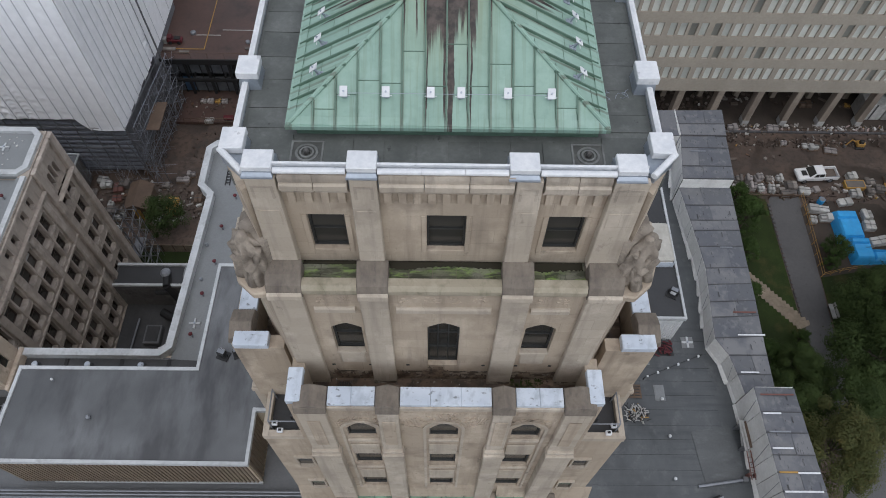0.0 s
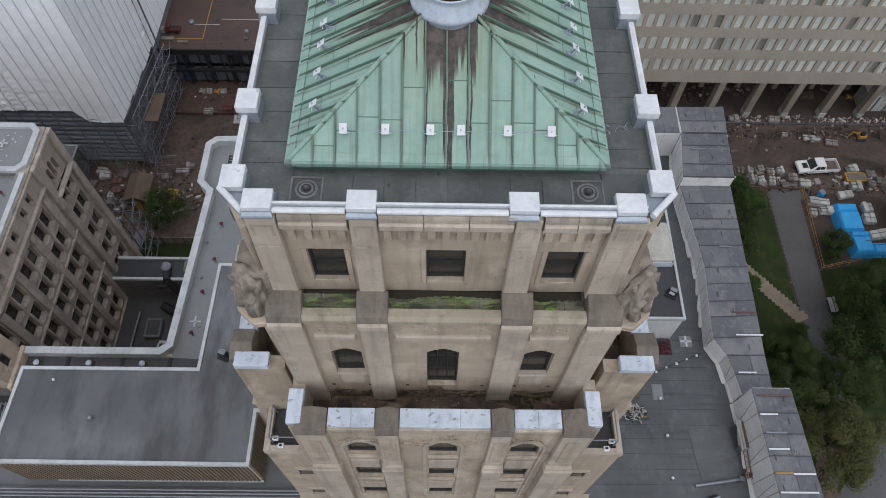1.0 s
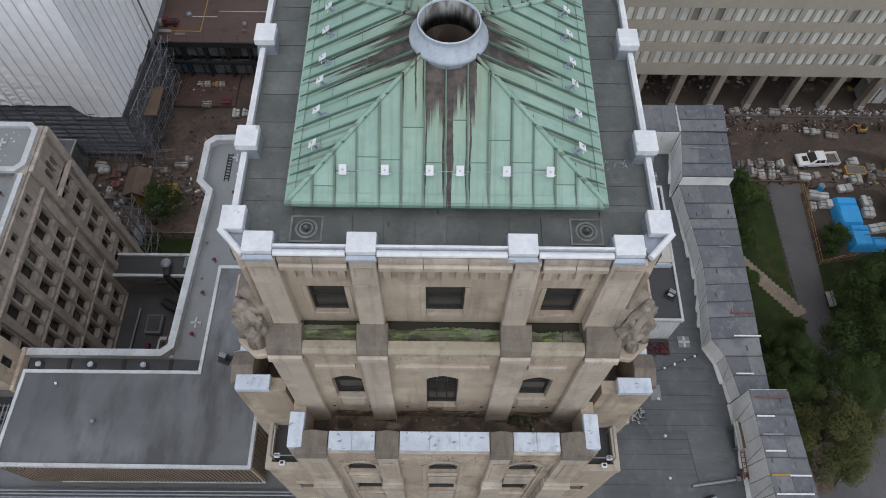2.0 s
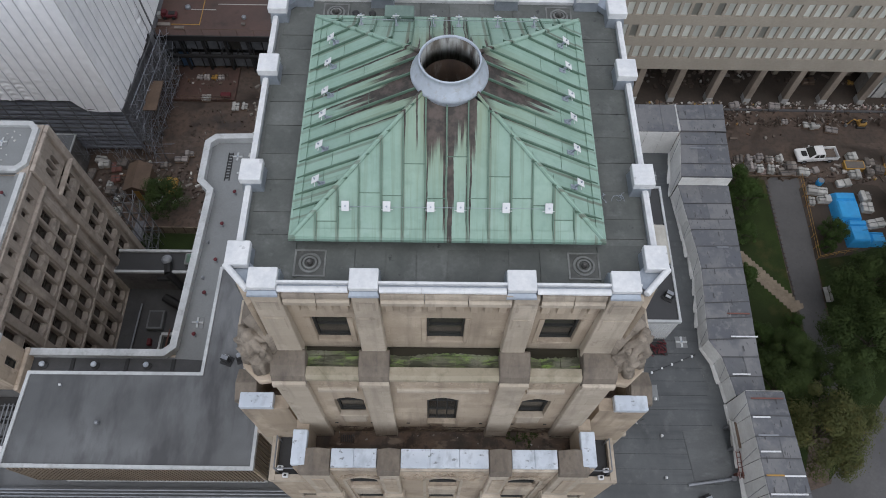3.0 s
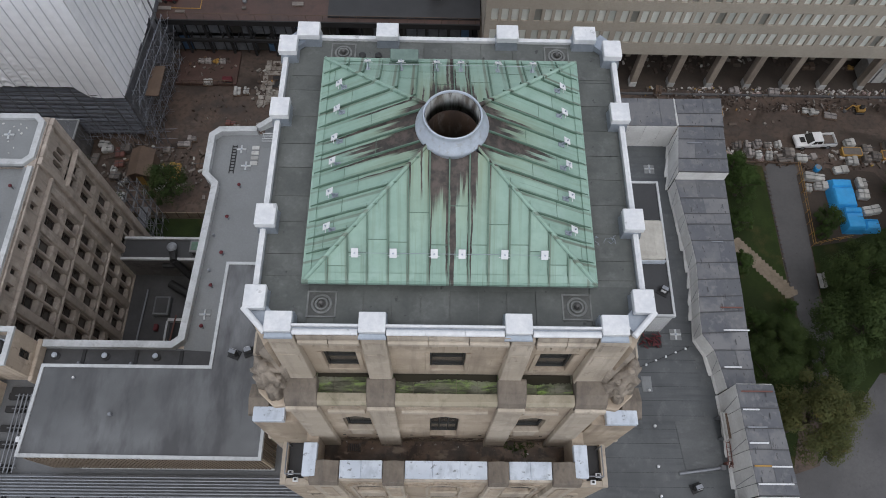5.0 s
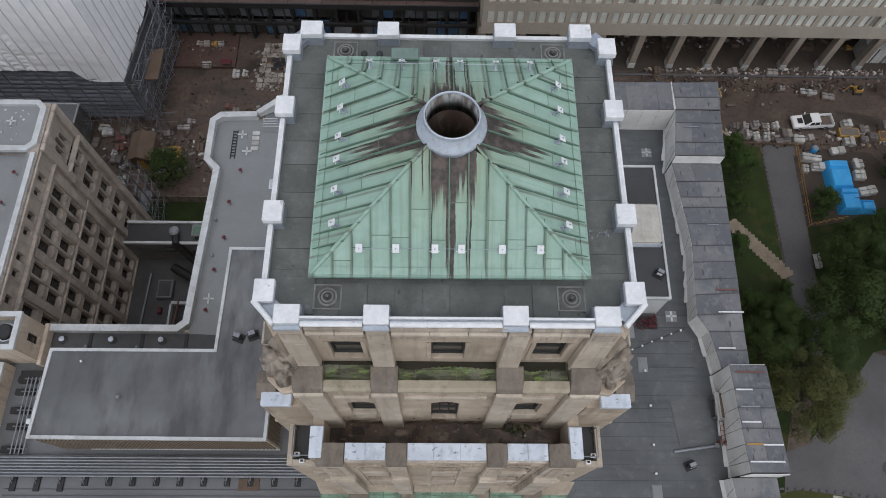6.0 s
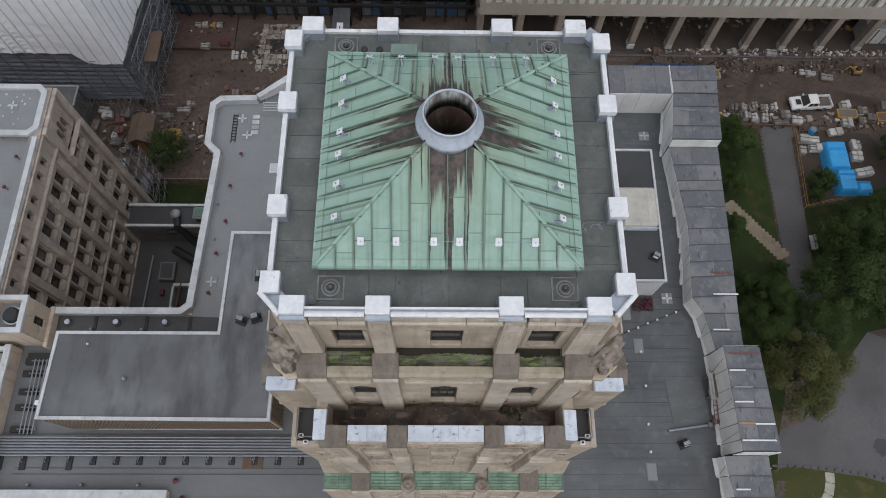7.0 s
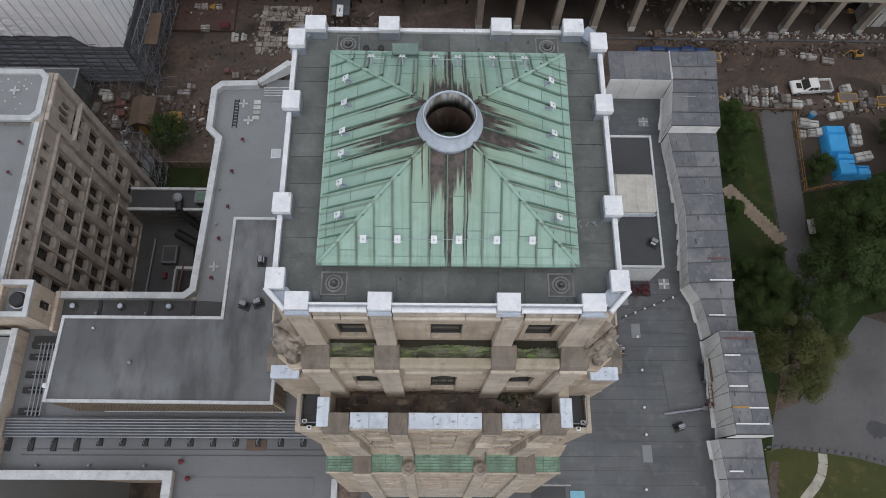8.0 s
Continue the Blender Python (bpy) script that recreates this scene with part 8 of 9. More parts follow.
part("bed_rack", Geo().cyl(tk(0.85, -0.88, 1.18), tk(2.7, -0.88, 1.18), 0.05, 6), "pipe", truck)

# ---------------------------------------------------------------- goods, rubble and tarpaulins
rng = random.Random(77)


def pallet_stack(x, y, w, d, h, material, label):
    a = thing("pallet_stack", (x, y, GZ), label, "pallet", "stacks of goods on the site")
    t = rng.uniform(-11, 11)
    c, s = math.cos(radians(t)), math.sin(radians(t))
    def q(dx, dy, dz):
        return (x + dx * c - dy * s, y + dx * s + dy * c, GZ + dz)
    part("pallet", Geo().box(-w / 2 - 0.05, w / 2 + 0.05, -d / 2 - 0.05, d / 2 + 0.05, 0.02, 0.16, q), "plank", a)
    n = 2 if h > 0.7 else 1
    for i in range(n):
        j = rng.uniform(-0.08, 0.08)
        if i == n - 1:
            for e in (0, 1):
                k = rng.uniform(-0.1, 0.06)
                part("load", Geo().box(-w / 2 + j + e * w / 2 + 0.01, j + e * w / 2 - 0.01, -d / 2 - k, d / 2 + k, 0.165 + i * h / n, 0.16 + (i + 1) * h / n + k, q), material, a, bevel=0.08)
        else:
            part("load", Geo().box(-w / 2 + j, w / 2 + j, -d / 2, d / 2, 0.165 + i * h / n, 0.16 + (i + 1) * h / n, q), material, a, bevel=0.06)
    part("band", Geo().box(-w / 2 - 0.1, w / 2 + 0.1, -0.04, 0.04, 0.165 + h, 0.18 + h, q), "strap", a)


for x, y in ((37.2, 53.2), (38.5, 53.2), (39.8, 53.5), (41.2, 53.5), (42.5, 53.6), (37.4, 51.9), (38.7, 52.1), (39.7, 52.0), (41.0, 51.8)):
    pallet_stack(x, y, 0.8, 0.95, rng.uniform(0.5, 1.0), rng.choice(("goods_pale", "goods_pale", "goods", "white_goods")), "wrapped stack of stone and building goods on a pallet")
for x, y, w, d, m in ((43.6, 52.3, 1.3, 1.2, "goods"), (43.0, 51.2, 2.0, 0.7, "goods"), (45.0, 51.6, 1.4, 1.2, "white_goods"), (45.9, 48.8, 2.4, 1.0, "white_goods"), (46.5, 47.6, 1.5, 0.9, "white_goods"), (45.0, 47.4, 0.8, 1.2, "white_goods"),
                      (49.6, 50.0, 1.8, 0.9, "white_goods"), (51.6, 53.9, 1.2, 1.0, "white_goods"), (51.3, 51.3, 1.3, 1.1, "white_goods"), (53.8, 53.2, 1.3, 1.1, "goods"), (54.6, 52.0, 1.2, 1.1, "goods"), (53.2, 51.6, 1.0, 0.9, "goods"),
                      (51.6, 48.0, 1.2, 1.3, "white_goods"), (51.5, 46.5, 1.3, 1.3, "white_goods"), (51.8, 44.3, 2.2, 1.1, "white_goods"), (56.5, 53.6, 1.3, 1.2, "goods"), (58.2, 53.0, 1.4, 1.2, "white_goods")):
    pallet_stack(x, y, w, d, rng.uniform(0.5, 0.9), m, "pale wrapped pallet load on the muddy site")
for x, y, w in ((51.6, 52.6, 2.4), (57.0, 52.2, 3.4), (35.6, 58.4, 1.3)):
    a = thing("crate", (x, y, GZ), "open yellow steel crate on the site", "crate", "yellow crates")
    part("box", Geo().box(x - w / 2, x + w / 2, y - 0.6, y + 0.6, GZ, GZ + 0.6), "yellow", a, bevel=0.04)
    part("rim", Geo().box(x - w / 2 - 0.05, x + w / 2 + 0.05, y - 0.65, y + 0.65, GZ + 0.602, GZ + 0.7), "yellow", a, bevel=0.02)
    part("load", Geo().box(x - w / 2 + 0.1, x + w / 2 - 0.1, y - 0.5, y + 0.5, GZ + 0.702, GZ + 0.74), "goods" if w < 3 else "plank", a)
bt = thing("blue_tank", (46.8, 50.2, GZ), "small dark blue drum with grey lid", "tank")
part("drum", Geo().cyl((46.8, 50.2, GZ), (46.8, 50.2, 0.3), 0.4, 16), "tarp", bt)
part("lid", Geo().cyl((46.8, 50.2, 0.301), (46.8, 50.2, 0.36), 0.34, 16), "pipe", bt)


def tarp(x0, x1, y0, y1, h, seed, label):
    g = Geo()
    n, m = 22, 22
    for j in range(m + 1):
        for i in range(n + 1):
            u, v = i / n, j / m
            x, y = x0 + (x1 - x0) * u, y0 + (y1 - y0) * v
            e = min(u * (x1 - x0), (1 - u) * (x1 - x0), v * (y1 - y0), (1 - v) * (y1 - y0))
            z = h * min(1, (e / 0.35)) ** 0.6 if e > 0 else 0
            z += 0.13 * noise.noise(Vector((x * 0.9, y * 0.9, seed))) * min(1, e * 2)
            z -= 0.25 * (1 if (v * 3 % 1) < 0.06 and e > 0.3 else 0)
            g.v.append((x, y, GZ + 0.02 + max(0, z)))
    for j in range(m):
        for i in range(n):
            k = j * (n + 1) + i
            g.f.append((k, k + 1, k + n + 2, k + n + 1))
    a = thing("tarpaulin", ((x0 + x1) / 2, (y0 + y1) / 2, GZ), label, "tarpaulin", "blue tarpaulins")
    part("sheet", g, "tarp", a)
    part("load", Geo().box(x0 + 0.5, x1 - 0.5, y0 + 0.5, y1 - 0.5, GZ, GZ + h * 0.7), "goods", a)
    part("rope", Geo().cyl((x0 + 0.2, (y0 + y1) / 2, GZ + h * 0.8), (x1 - 0.2, (y0 + y1) / 2, GZ + h + 0.12), 0.03, 6), "strap", a)


tarp(47.2, 50.2, 44.2, 48.4, 1.4, 1.0, "bright blue tarpaulin over a tall stack of goods")
tarp(47.9, 50.5, 41.3, 44.6, 1.35, 4.0, "bright blue tarpaulin tied over stacked goods")
tarp(50.3, 52.4, 41.4, 43.2, 1.0, 7.0, "low blue tarpaulin beside white stacks")



def rubble(name, cx, cy, rx, ry, count, smin, smax, seed, z=GZ, label="scattered rubble and timber on the mud", mat="rubble"):
    r = random.Random(seed)
    g = Geo()
    for i in range(count):
        a, d = r.uniform(0, 6.283), math.sqrt(r.random())
        x, y = cx + rx * d * math.cos(a), cy + ry * d * math.sin(a)
        w, l, h = r.uniform(smin, smax), r.uniform(smin, smax) * r.choice((1, 1, 2.5)), r.uniform(0.08, 0.35)
        t = r.uniform(0, 3.14)
        c, s = math.cos(t), math.sin(t)
        g.box(-w / 2, w / 2, -l / 2, l / 2, z - 0.02, z + h, lambda p, q, k: (x + p * c - q * s, y + p * s + q * c, k))
    ob = part(name, g, mat)
    return tagged(ob, label, "rubble", "", "stuff")


rubble("rubble", 44, 59.6, 12, 0.8, 190, 0.05, 0.2, 1)
rubble("rubble", 35, 61.0, 9, 0.7, 110, 0.06, 0.2, 2, label="white broken rubble along the pillars")
rubble("rubble", 56, 60.5, 9, 1.2, 70, 0.08, 0.35, 3)
rubble("rubble", 48, 51.6, 8, 1.6, 70, 0.08, 0.35, 4)
rubble("rubble", 40, 57.5, 4, 1.2, 8, 0.1, 0.4, 5)
rubble("rubble", -36, 49.5, 5.0, 3.2, 190, 0.07, 0.36, 6, label="heaps of stone and timber behind the block")
rubble("rubble", -29, 49.0, 5.0, 3.0, 190, 0.07, 0.34, 7, label="heaps of stone and timber behind the block")
rubble("rubble", -29.5, 65.0, 4, 1.0, 14, 0.15, 0.4, 8, 0.0, "boxes and timber on the brown platform")
rubble("rubble", -15, 63.5, 10, 2.5, 150, 0.07, 0.36, 9, label="site litter by the steel frame")
rubble("rubble", -22, 55.0, 3.0, 1.0, 20, 0.15, 0.6, 10, label="loose debris beside the roof edge")
rubble("rubble", 46, 62.2, 20, 0.55, 260, 0.08, 0.3, 31, label="pale debris round the pillar bases", mat="rubble_pale")
rubble("rubble", 40, 52.8, 4.2, 1.3, 90, 0.12, 0.42, 32, label="small goods and offcuts between the pallets", mat="rubble_pale")
rubble("rubble", 54, 52.4, 5, 1.4, 80, 0.12, 0.45, 33, label="small goods and offcuts between the pallets", mat="rubble_pale")
rubble("rubble", 60, 68, 25, 2.0, 120, 0.12, 0.5, 12, label="stored material in the undercroft")
rubble("rubble", 32, 67, 10, 2.0, 80, 0.12, 0.5, 13, label="stored material in the undercroft")
rubble("rubble", -31, 64.2, 2.6, 1.8, 24, 0.06, 0.2, 21, 0.0, "tools and timber on the brown platform")
rubble("rubble", -27.5, 57.5, 5, 3.5, 40, 0.04, 0.14, 22, label="small litter trodden into the wet mud")
rubble("rubble", -24, 45.5, 5.0, 2.0, 30, 0.2, 0.7, 14, label="timber and debris behind the fence")

slab = tagged(part("slab", Geo().box(-23.2, -22.6, 58.7, 59.2, GZ, GZ + 0.05), "concrete_slab"), "broken pale concrete slab with a square hole", "slab", "", "structure")
sr = random.Random(8)
for i in range(8):
    for j in range(9):
        x, y = -23.3 + i * 0.82 + 0.06 * j, 58.7 + j * 0.8
        if -22.2 < x < -19.8 and 61.0 < y < 63.3 or x > -22.4 + (y - 58.7) * 2.2 or sr.random() < 0.1:
            continue
        w, d, h = sr.uniform(0.74, 0.86), sr.uniform(0.7, 0.82), sr.uniform(0.02, 0.06)
        q = [(x + sr.uniform(0, 0.14), y), (x + w, y + sr.uniform(0, 0.12)), (x + w - sr.uniform(0, 0.12), y + d), (x, y + d - sr.uniform(0, 0.12))]
        part("piece", Geo().prism([(a, b, GZ) for a, b in q], [(a, b, GZ + h) for a, b in q]), "concrete_slab", slab)
rubble("rubble", -21, 60.0, 3.4, 2.0, 60, 0.1, 0.35, 15, GZ + 0.1, "broken concrete on the slab", "concrete_slab")
# no hole is cut: a black plate paints the darkness of one
tagged(part("pit", Geo().box(-21.7, -19.8, 61.5, 63.35, GZ, GZ + 0.02), "black"), "flat black square standing in for a dark pit in the slab", "pit", "", "structure")
plat = thing("site_platform", (-29.5, 63.5, GZ), "low red-brown timber platform with guard rail", "platform")
part("deck", Geo().box(-34.0, -26.2, 61.6, 67.0, GZ, 0.0), "brown_deck", plat)
for i in range(8):
    part("post", Geo().cyl((-32.7 + i * 0.9, 61.1, 0.25), (-32.7 + i * 0.9, 61.1, 1.3), 0.04, 6), "plank", plat)
part("rail", Geo().cyl((-32.7, 61.1, 1.3), (-26.4, 61.1, 1.3), 0.04, 6), "plank", plat)
part("rail", Geo().cyl((-32.7, 61.1, 0.8), (-26.4, 61.1, 0.8), 0.04, 6), "plank", plat)
for i in range(4):
    pallet_stack(-31.2 + i * 0.95, 65.2, 0.8, 0.7, 0.6, "goods_pale" if i != 2 else "yellow", "small crate of goods on the brown platform")
pallet_stack(-25.9, 60.6, 0.9, 1.3, 0.35, "white_goods", "white wrapped load on the wet mud")
pallet_stack(-24.8, 60.7, 0.7, 1.1, 0.35, "white_goods", "white wrapped load on the wet mud")
pallet_stack(-29.9, 61.9, 1.2, 0.8, 0.5, "white_goods", "pale load by the platform rail")
rd = thing("red_skip", (-27.2, 62.0, GZ), "small red plastic barrier block", "barrier")
part("block", Geo().box(-27.9, -26.6, 61.7, 62.3, 0.25, 0.8), "red", rd, bevel=0.1)
part("foot", Geo().box(-27.8, -26.7, 61.6, 62.4, 0.25, 0.32), "black", rd)
red2 = thing("red_lift", (-33.9, 69.6, 6.2), "red and white machine on the brown deck", "machine")
part("chassis", Geo().box(-34.8, -32.9, 69.2, 70.0, 6.4, 6.85), "red", red2, bevel=0.06)
part("cab", Geo().box(-34.7, -34.1, 69.25, 69.95, 6.852, 7.25), "red", red2, bevel=0.05)
part("lid", Geo().box(-33.9, -33.1, 69.3, 69.9, 6.852, 6.95), "black", red2, bevel=0.02)
part("bin", Geo().box(-35.6, -34.9, 69.2, 69.9, 6.2, 6.9), "white_goods", red2, bevel=0.05)
for x in (-34.4, -33.3):
    for y in (69.15, 70.05):
        part("wheel", Geo().cyl((x, y - 0.08, 6.42), (x, y + 0.08, 6.42), 0.22, 10), "black", red2)
hut = thing("site_hut", (-35, 48.4, GZ), "small brown plywood hut with pitched roof", "hut")
part("wall", Geo().box(-36.3, -33.9, 46.6, 50.0, GZ, 1.9), "plank", hut)
part("roof", Geo().prism([(-36.5, 46.4, 1.9), (-33.7, 46.4, 1.9), (-35.1, 46.4, 2.7)], [(-36.5, 50.2, 1.9), (-33.7, 50.2, 1.9), (-35.1, 50.2, 2.7)]), "plank", hut)
part("door", Geo().box(-35.5, -34.7, 46.55, 46.598, GZ, 1.6), "yellow", hut)
for x, y, m in ((-31.8, 48.9, "yellow"), (-31.7, 47.6, "yellow"), (-38.2, 51.5, "goods"), (-41, 52.0, "white_goods"), (-33.0, 46.2, "white_goods"), (-37.5, 44.6, "white_goods"), (-38.6, 47.5, "goods")):
    pallet_stack(x, y, 1.3, 1.1, 0.7, m, "stack of timber and goods on the mud")

shed = thing("low_shed", (-47, 51.4, GZ), "low flat-roofed shed with a pale roof edge behind the block", "shed")
# the wall reuses the limestone that has shade in its colour
part("wall", Geo().box(-53, -42.6, 50.2, 52.7, GZ, 3.85), "stone_shaded", shed)
part("roof", Geo().box(-53, -42.55, 50.1, 52.8, 3.852, 3.95), "deck_left", shed)
wall_line(shed, [(-53, 52.8), (-42.5, 52.8), (-42.55, 50.1)], 0.12, 3.84, 4.05, "trim", "edge_trim")
for x, y, w, d, m in ((-40.5, 51.4, 1.3, 1.0, "white_goods"), (-38.9, 51.0, 1.2, 1.4, "rust_red"), (-38.6, 49.3, 1.1, 1.0, "rust_red"), (-39.1, 48.4, 0.6, 0.8, "white_goods"), (-41.8, 50.0, 0.9, 1.6, "goods"), (-37.8, 46.5, 0.7, 0.7, "white_goods"), (-37.2, 46.9, 0.5, 0.4, "white_goods"), (-35.6, 54.0, 1.4, 1.7, "plank"), (-31.3, 52.3, 1.6, 0.8, "goods_pale"), (-30.4, 53.1, 1.0, 0.6, "goods_pale"), (-28.9, 49.4, 0.9, 1.2, "plank"), (-33.2, 51.3, 0.9, 0.7, "goods"), (-26.0, 55.6, 1.3, 0.7, "rust_red"), (-25.2, 54.9, 0.9, 0.8, "goods")):
    pallet_stack(x, y, w, d, rng.uniform(0.3, 0.8), m, "crate or load of building goods lying on mud")
for x, y, m in ((47.5, 59.0, "white_goods"), (48.2, 58.7, "white_goods"), (50.4, 58.3, "goods_pale"), (44.5, 59.4, "goods_pale"), (43.7, 61.9, "goods_pale"), (36.0, 58.2, "goods_pale"), (51.4, 51.3, "white_goods"), (53.4, 52.9, "goods_pale"), (46.4, 51.9, "goods_pale"), (28.5, 61.8, "plank"), (38.5, 62.0, "goods_pale"), (49.3, 66.3, "plank"), (54.9, 66.2, "yellow")):
    pallet_stack(x, y, rng.uniform(0.7, 1.6), rng.uniform(0.6, 1.0), rng.uniform(0.25, 0.7), m, "loose pile of materials on the wet site")
digger = thing("mini_digger", (54.4, 59.2, GZ), "small yellow excavator standing on the mud", "excavator")
part("track", Geo().box(53.4, 55.4, 58.3, 58.75, GZ, 0.15), "black", digger, bevel=0.1)
part("track", Geo().box(53.4, 55.4, 59.65, 60.1, GZ, 0.15), "black", digger, bevel=0.1)
part("body", Geo().box(53.5, 55.2, 58.5, 59.9, 0.16, 1.1), "yellow", digger, bevel=0.12)
part("cab", Geo().box(53.7, 54.6, 58.6, 59.3, 1.102, 1.9), "glass", digger, bevel=0.08)
part("boom", Geo().cyl((53.6, 59.4, 0.9), (52.0, 59.2, 1.8), 0.14, 8), "yellow", digger)
part("dipper", Geo().cyl((52.0, 59.2, 1.8), (51.3, 59.1, 0.2), 0.11, 8), "yellow", digger)
part("bucket", Geo().box(51.0, 51.5, 58.8, 59.4, GZ, 0.25), "steel", digger, bevel=0.05)
digger.scale = (0.6, 0.6, 0.6)
truck.scale = (0.93, 0.93, 0.93)
bluew = thing("blue_sheet", (30, 59.8, GZ), "dark blue sheeting along the pillars", "sheet")
for i in range(5):
    part("fold", Geo().box(25.8 + i * 1.9, 27.6 + i * 1.9, 59.4 + 0.2 * (i % 2), 60.1 + 0.2 * (i % 2), GZ, GZ + 0.35), "tarp_dark", bluew, bevel=0.15)
hoard = thing("site_kerb", (45, 61.2, GZ), "long low concrete kerb before the pillars", "kerb")
for i in range(12):
    part("block", Geo().box(8 + i * 5.0, 12.9 + i * 5.0, 61.3, 61.55, GZ, GZ + 0.3), "asphalt", hoard, bevel=0.03)
for i in range(3):
    container = thing("store_box", (57 + i * 3.2, 66, GZ), "large pale wrapped store under the office block", "container")
    part("case", Geo().box(55.6 + i * 3.2, 58.6 + i * 3.2, 63.9, 66.4, GZ, 2.4), "white_goods", container, bevel=0.05)
    part("band", Geo().box(57.0 + i * 3.2, 57.2 + i * 3.2, 63.86, 63.898, GZ, 2.4), "strap", container)

# steel frame building: deck edge, joists, roof lines
for i in range(21):
    part("joist", Geo().box(-35.8 + i * 2.0, -35.65 + i * 2.0, 66.55, 69.9, 3.0, 3.3), "black", darkb)
part("edge_beam", Geo().box(-36, 5, 66.3, 66.48, 5.5, 6.3), "black", darkb)
part("low_beam", Geo().box(-36, 5, 66.2, 66.5, 2.6, 3.0), "black", darkb)
for i in range(20):
    part("guard_post", Geo().cyl((-35.5 + i * 2.1, 66.6, 6.2), (-35.5 + i * 2.1, 66.6, 7.2), 0.03, 6), "plank", darkb)
part("guard_rail", Geo().cyl((-36, 66.6, 7.2), (5, 66.6, 7.2), 0.03, 6), "plank", darkb)
part("deck_line", Geo().box(-30.05, -29.95, 68.3, 80, 6.202, 6.25).box(-34, -30.05, 68.3, 68.4, 6.202, 6.25), "yellow", darkb)
part("deck_line", Geo().box(-28.2, -22.0, 71.9, 72.0, 6.202, 6.25).box(-31.5, -28.3, 70.9, 71.0, 6.202, 6.24), "white_goods", darkb)
for x, y, r0 in ((-31.9, 71.2, 0.35), (-24.6, 69.6, 0.28), (-20.3, 72.5, 0.3)):
    part("deck_vent", Geo().lathe((x, y), [(0.0, 6.2), (r0, 6.2), (r0, 6.5), (r0 * 0.6, 6.62), (0.0, 6.64)], 14, False), "pipe", darkb)
for x, y, w, d in ((-35.2, 68.0, 1.6, 0.5), (-33.0, 67.5, 1.2, 0.4), (-24.8, 68.3, 0.5, 0.4), (-18.6, 69.0, 1.4, 0.6)):
    part("stacked_board", Geo().box(x, x + w, y, y + d, 6.202, 6.4), "goods", darkb, bevel=0.02)
part("deck_step", Geo().box(-14, 5, 67.2, 90, 6.202, 6.5), "deck_dark", darkb)
part("hoarding", Geo().box(-22.3, -21.4, 67.0, 67.19, 0.2, 1.4), "site_glass_blue", darkb)


part("fan_box", Geo().box(-1.3, 0.3, 70.2, 72.4, 6.5, 7.9), "plant_panel", darkb, bevel=0.04)
for x in (-0.9, -0.1):
    part("fan", Geo().cyl((x, 70.19, 7.1), (x, 70.1, 7.1), 0.3, 14), "black", darkb)
for j, pts in enumerate(([(0.3, 71.2), (1.4, 71.6), (2.4, 71.5), (3.3, 70.7), (4.0, 70.6)], [(0.3, 72.0), (1.6, 72.5), (3.0, 72.4), (4.2, 72.0)], [(2.0, 73.6), (3.2, 73.4), (4.4, 73.2)])):
    for (xa, ya), (xb, yb) in zip(pts, pts[1:]):
        part("duct", Geo().cyl((xa, ya, 7.0), (xb, yb, 7.0), 0.26, 10), "white_metal", darkb)
        part("duct_band", Geo().cyl((xb - 0.04, yb, 7.0), (xb + 0.04, yb, 7.0), 0.29, 10), "black", darkb)

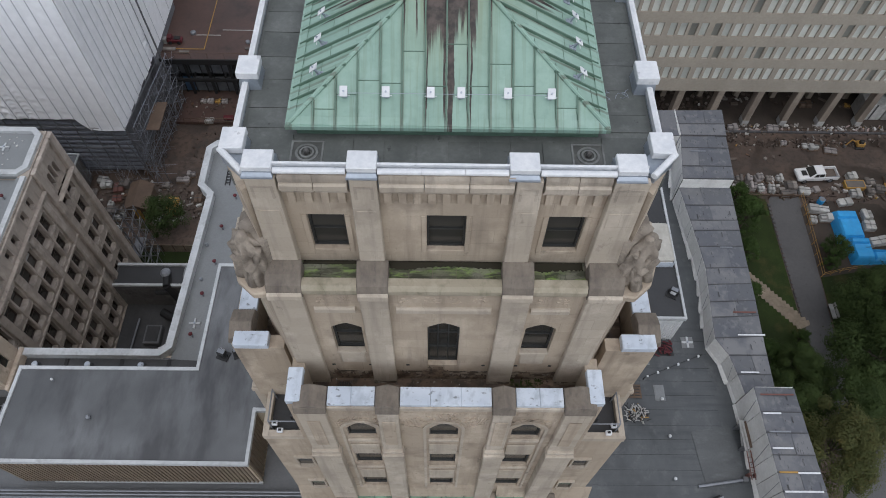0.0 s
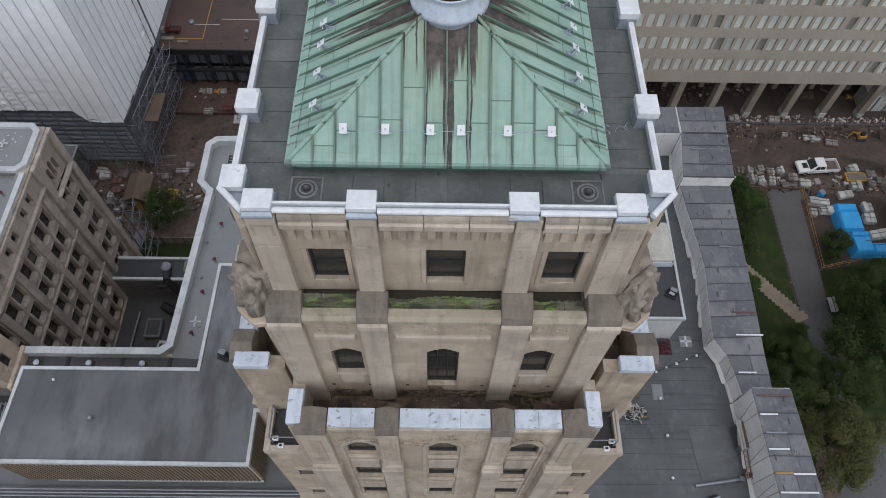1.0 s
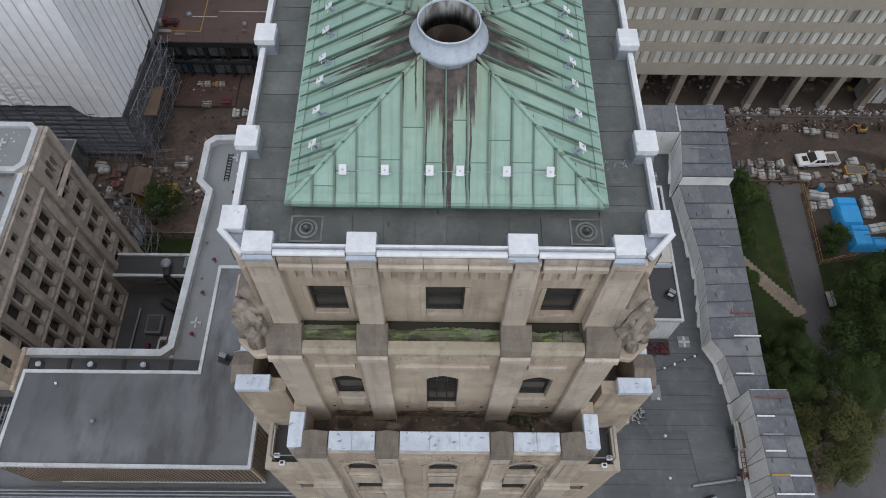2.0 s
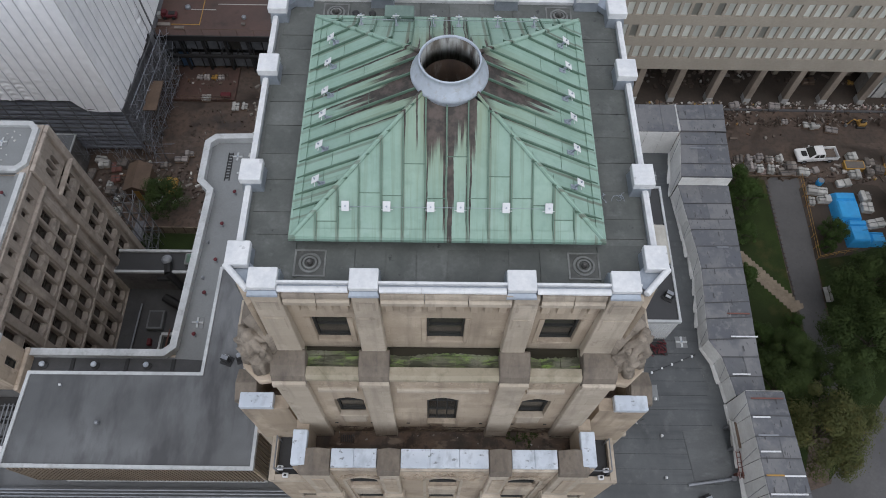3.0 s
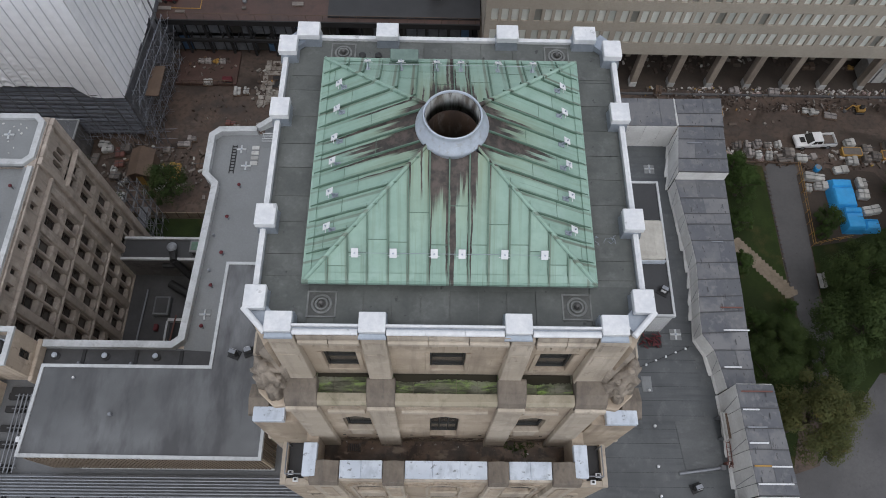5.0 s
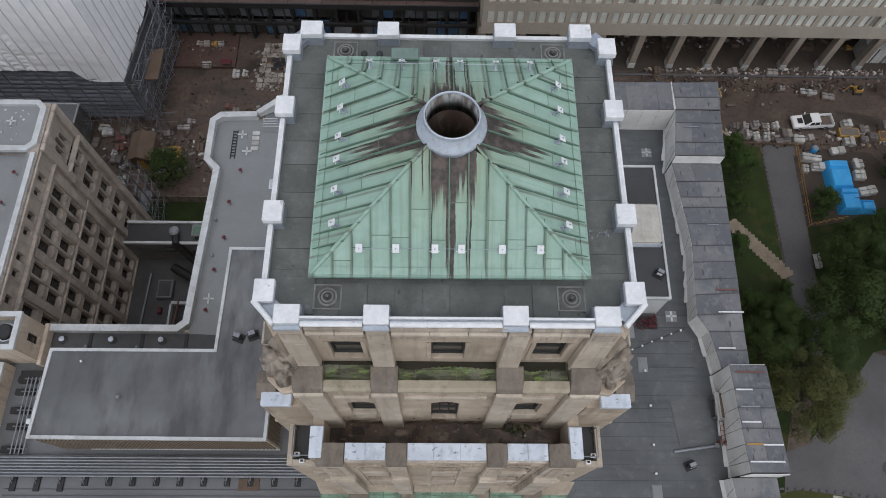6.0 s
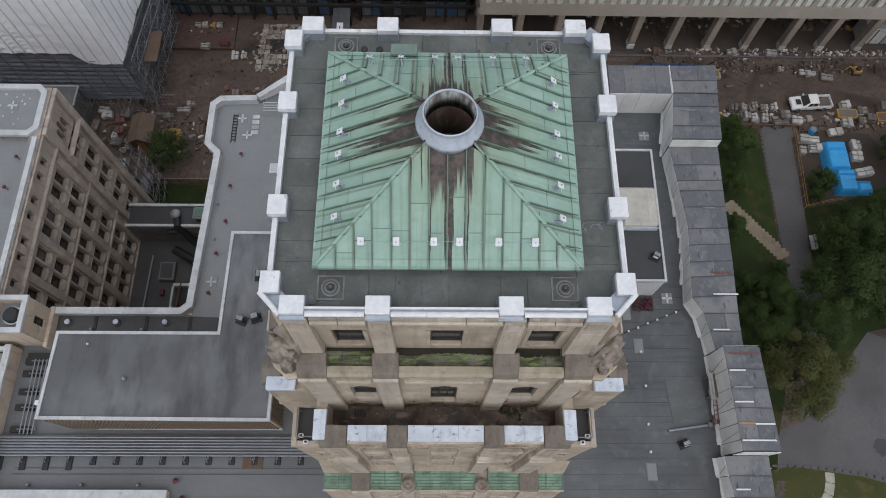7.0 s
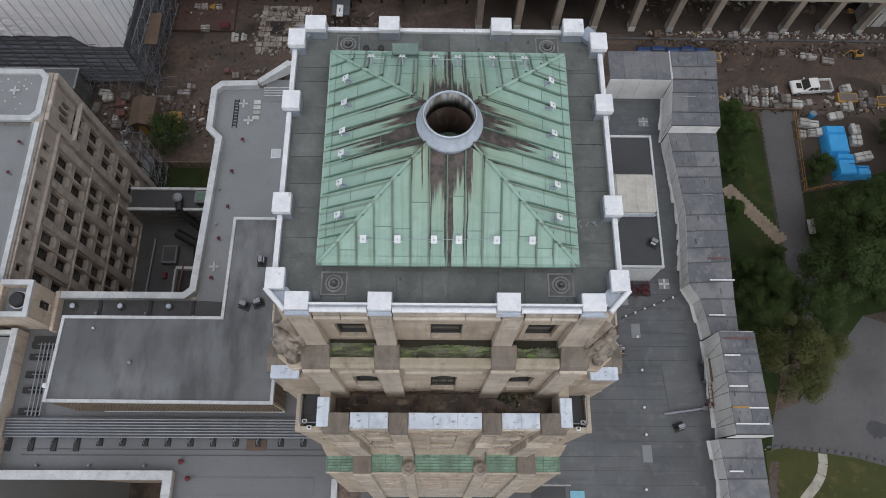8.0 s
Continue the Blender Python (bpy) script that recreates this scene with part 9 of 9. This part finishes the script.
# ---------------------------------------------------------------- trees
def tree(x, y, height, radius, seed, leafmat, label, leaves=5200, size=0.34):
    r = random.Random(seed)
    a = thing("tree", (x, y, GZ), label, "tree", "trees by the forecourt")
    trunk = Geo()
    top = GZ + height * 0.5
    trunk.cyl((x, y, GZ), (x + 0.1, y, top), 0.28, 10, 0.16)
    clumps = []
    for i in range(44):
        t = r.uniform(0, 6.283)
        h = r.uniform(0.32, 1.0)
        rr = radius * (1 - 0.75 * abs(h - 0.5) ** 1.4) * r.uniform(0.35, 0.95) * (1.0 if h < 0.8 else 0.55)
        c = Vector((x + rr * math.cos(t), y + rr * math.sin(t), GZ + height * h))
        clumps.append((c, radius * r.uniform(0.15, 0.34)))
    part("trunk", trunk, "bark", a)
    for c, s in clumps[:8]:
        part("limb", Geo().cyl((x, y, top - r.uniform(0, 1.5)), c, 0.1, 6, 0.03), "bark", a)
    g = Geo()
    for i in range(leaves):
        c, s = clumps[i % len(clumps)]
        d = Vector((r.gauss(0, 1), r.gauss(0, 1), r.gauss(0, 0.8)))
        d = d.normalized() * s * r.uniform(0.4, 1.0) * (1.35 if r.random() < 0.12 else 1.0)
        p = c + d
        n = (d.normalized() + Vector((r.uniform(-0.45, 0.45), r.uniform(-0.45, 0.45), r.uniform(0.2, 0.9)))).normalized()
        u = n.orthogonal().normalized()
        u.rotate(Matrix.Rotation(r.uniform(0, 6.28), 3, n))
        v = n.cross(u)
        k = size * r.uniform(0.6, 1.25)
        g.poly([p - u * k * 0.5, p + v * k * 0.32, p + u * k * 0.5, p - v * k * 0.32])
    me = bpy.data.meshes.new("crown")
    me.from_pydata(g.v, [], g.f)
    me.update()
    part("crown", me, leafmat, a)
    return a


t1 = tree(36.3, 18.3, 10.5, 4.6, 1, "leaf_autumn", "tree with green leaves turning yellow at the top", 30000, 0.2)
t2 = tree(43.7, 27.5, 11, 5.2, 2, "leaf", "dark green broad-leaved tree by the forecourt", 24000, 0.24)
t3 = tree(50.5, 33.5, 11.5, 5.4, 3, "leaf", "dark green broad-leaved tree beside the planting bed", 24000, 0.24)
t4 = tree(45.7, 42.6, 3.4, 1.6, 4, "shrub", "small leafy shrub before the tarpaulins", 6000, 0.15)
t5 = tree(36.0, 46.5, 5.0, 2.2, 5, "shrub", "bushy young tree on the lawn", 8000, 0.18)
t6 = tree(-31.6, 45.3, 5.0, 2.7, 6, "leaf", "round green bush behind the garden fence", 8000, 0.18)
for src, x, y, z, rot, sc in ((t2, 51.0, 27.0, 0, 60, 1.0), (t3, 56.5, 38.0, 0, 100, 1.0), (t2, 46.5, 34.5, 0, 200, 0.8), (t3, 57.5, 31.0, 0, 250, 1.05), (t3, 62.0, 45.0, 0, 20, 0.95), (t2, 39.6, 24.2, 0, 140, 0.7), (t2, 60.0, 37.5, 0, 300, 1.0),
                         (t5, 35.2, 42.0, 0, 80, 0.75), (t5, 35.6, 49.6, 0, 190, 0.8), (t6, -39.0, 42.6, 0, 40, 0.9), (t6, -42.5, 47.0, 0, 90, 0.8), (t3, 34.2, 23.5, 0, 10, 0.6), (t5, 34.6, 29.5, 0, 10, 0.7), (t5, 54.8, 46.5, 0, 30, 0.9), (t2, 66, 30, 0, 40, 1.0), (t4, 45.0, 40.9, 0, 70, 0.6), (t5, 34.4, 36.5, 0, 120, 0.7), (t5, 37.6, 29.2, 0, 220, 0.75), (t2, 36.6, 27.0, 0, 310, 0.55), (t5, 38.8, 31.4, 0, 40, 0.5), (t2, 40.0, 20.6, 0, 60, 0.5)):
    copy_thing(src, pose(x, y, GZ, 0, 0, rot) @ Matrix.Diagonal((sc, sc, sc, 1)))
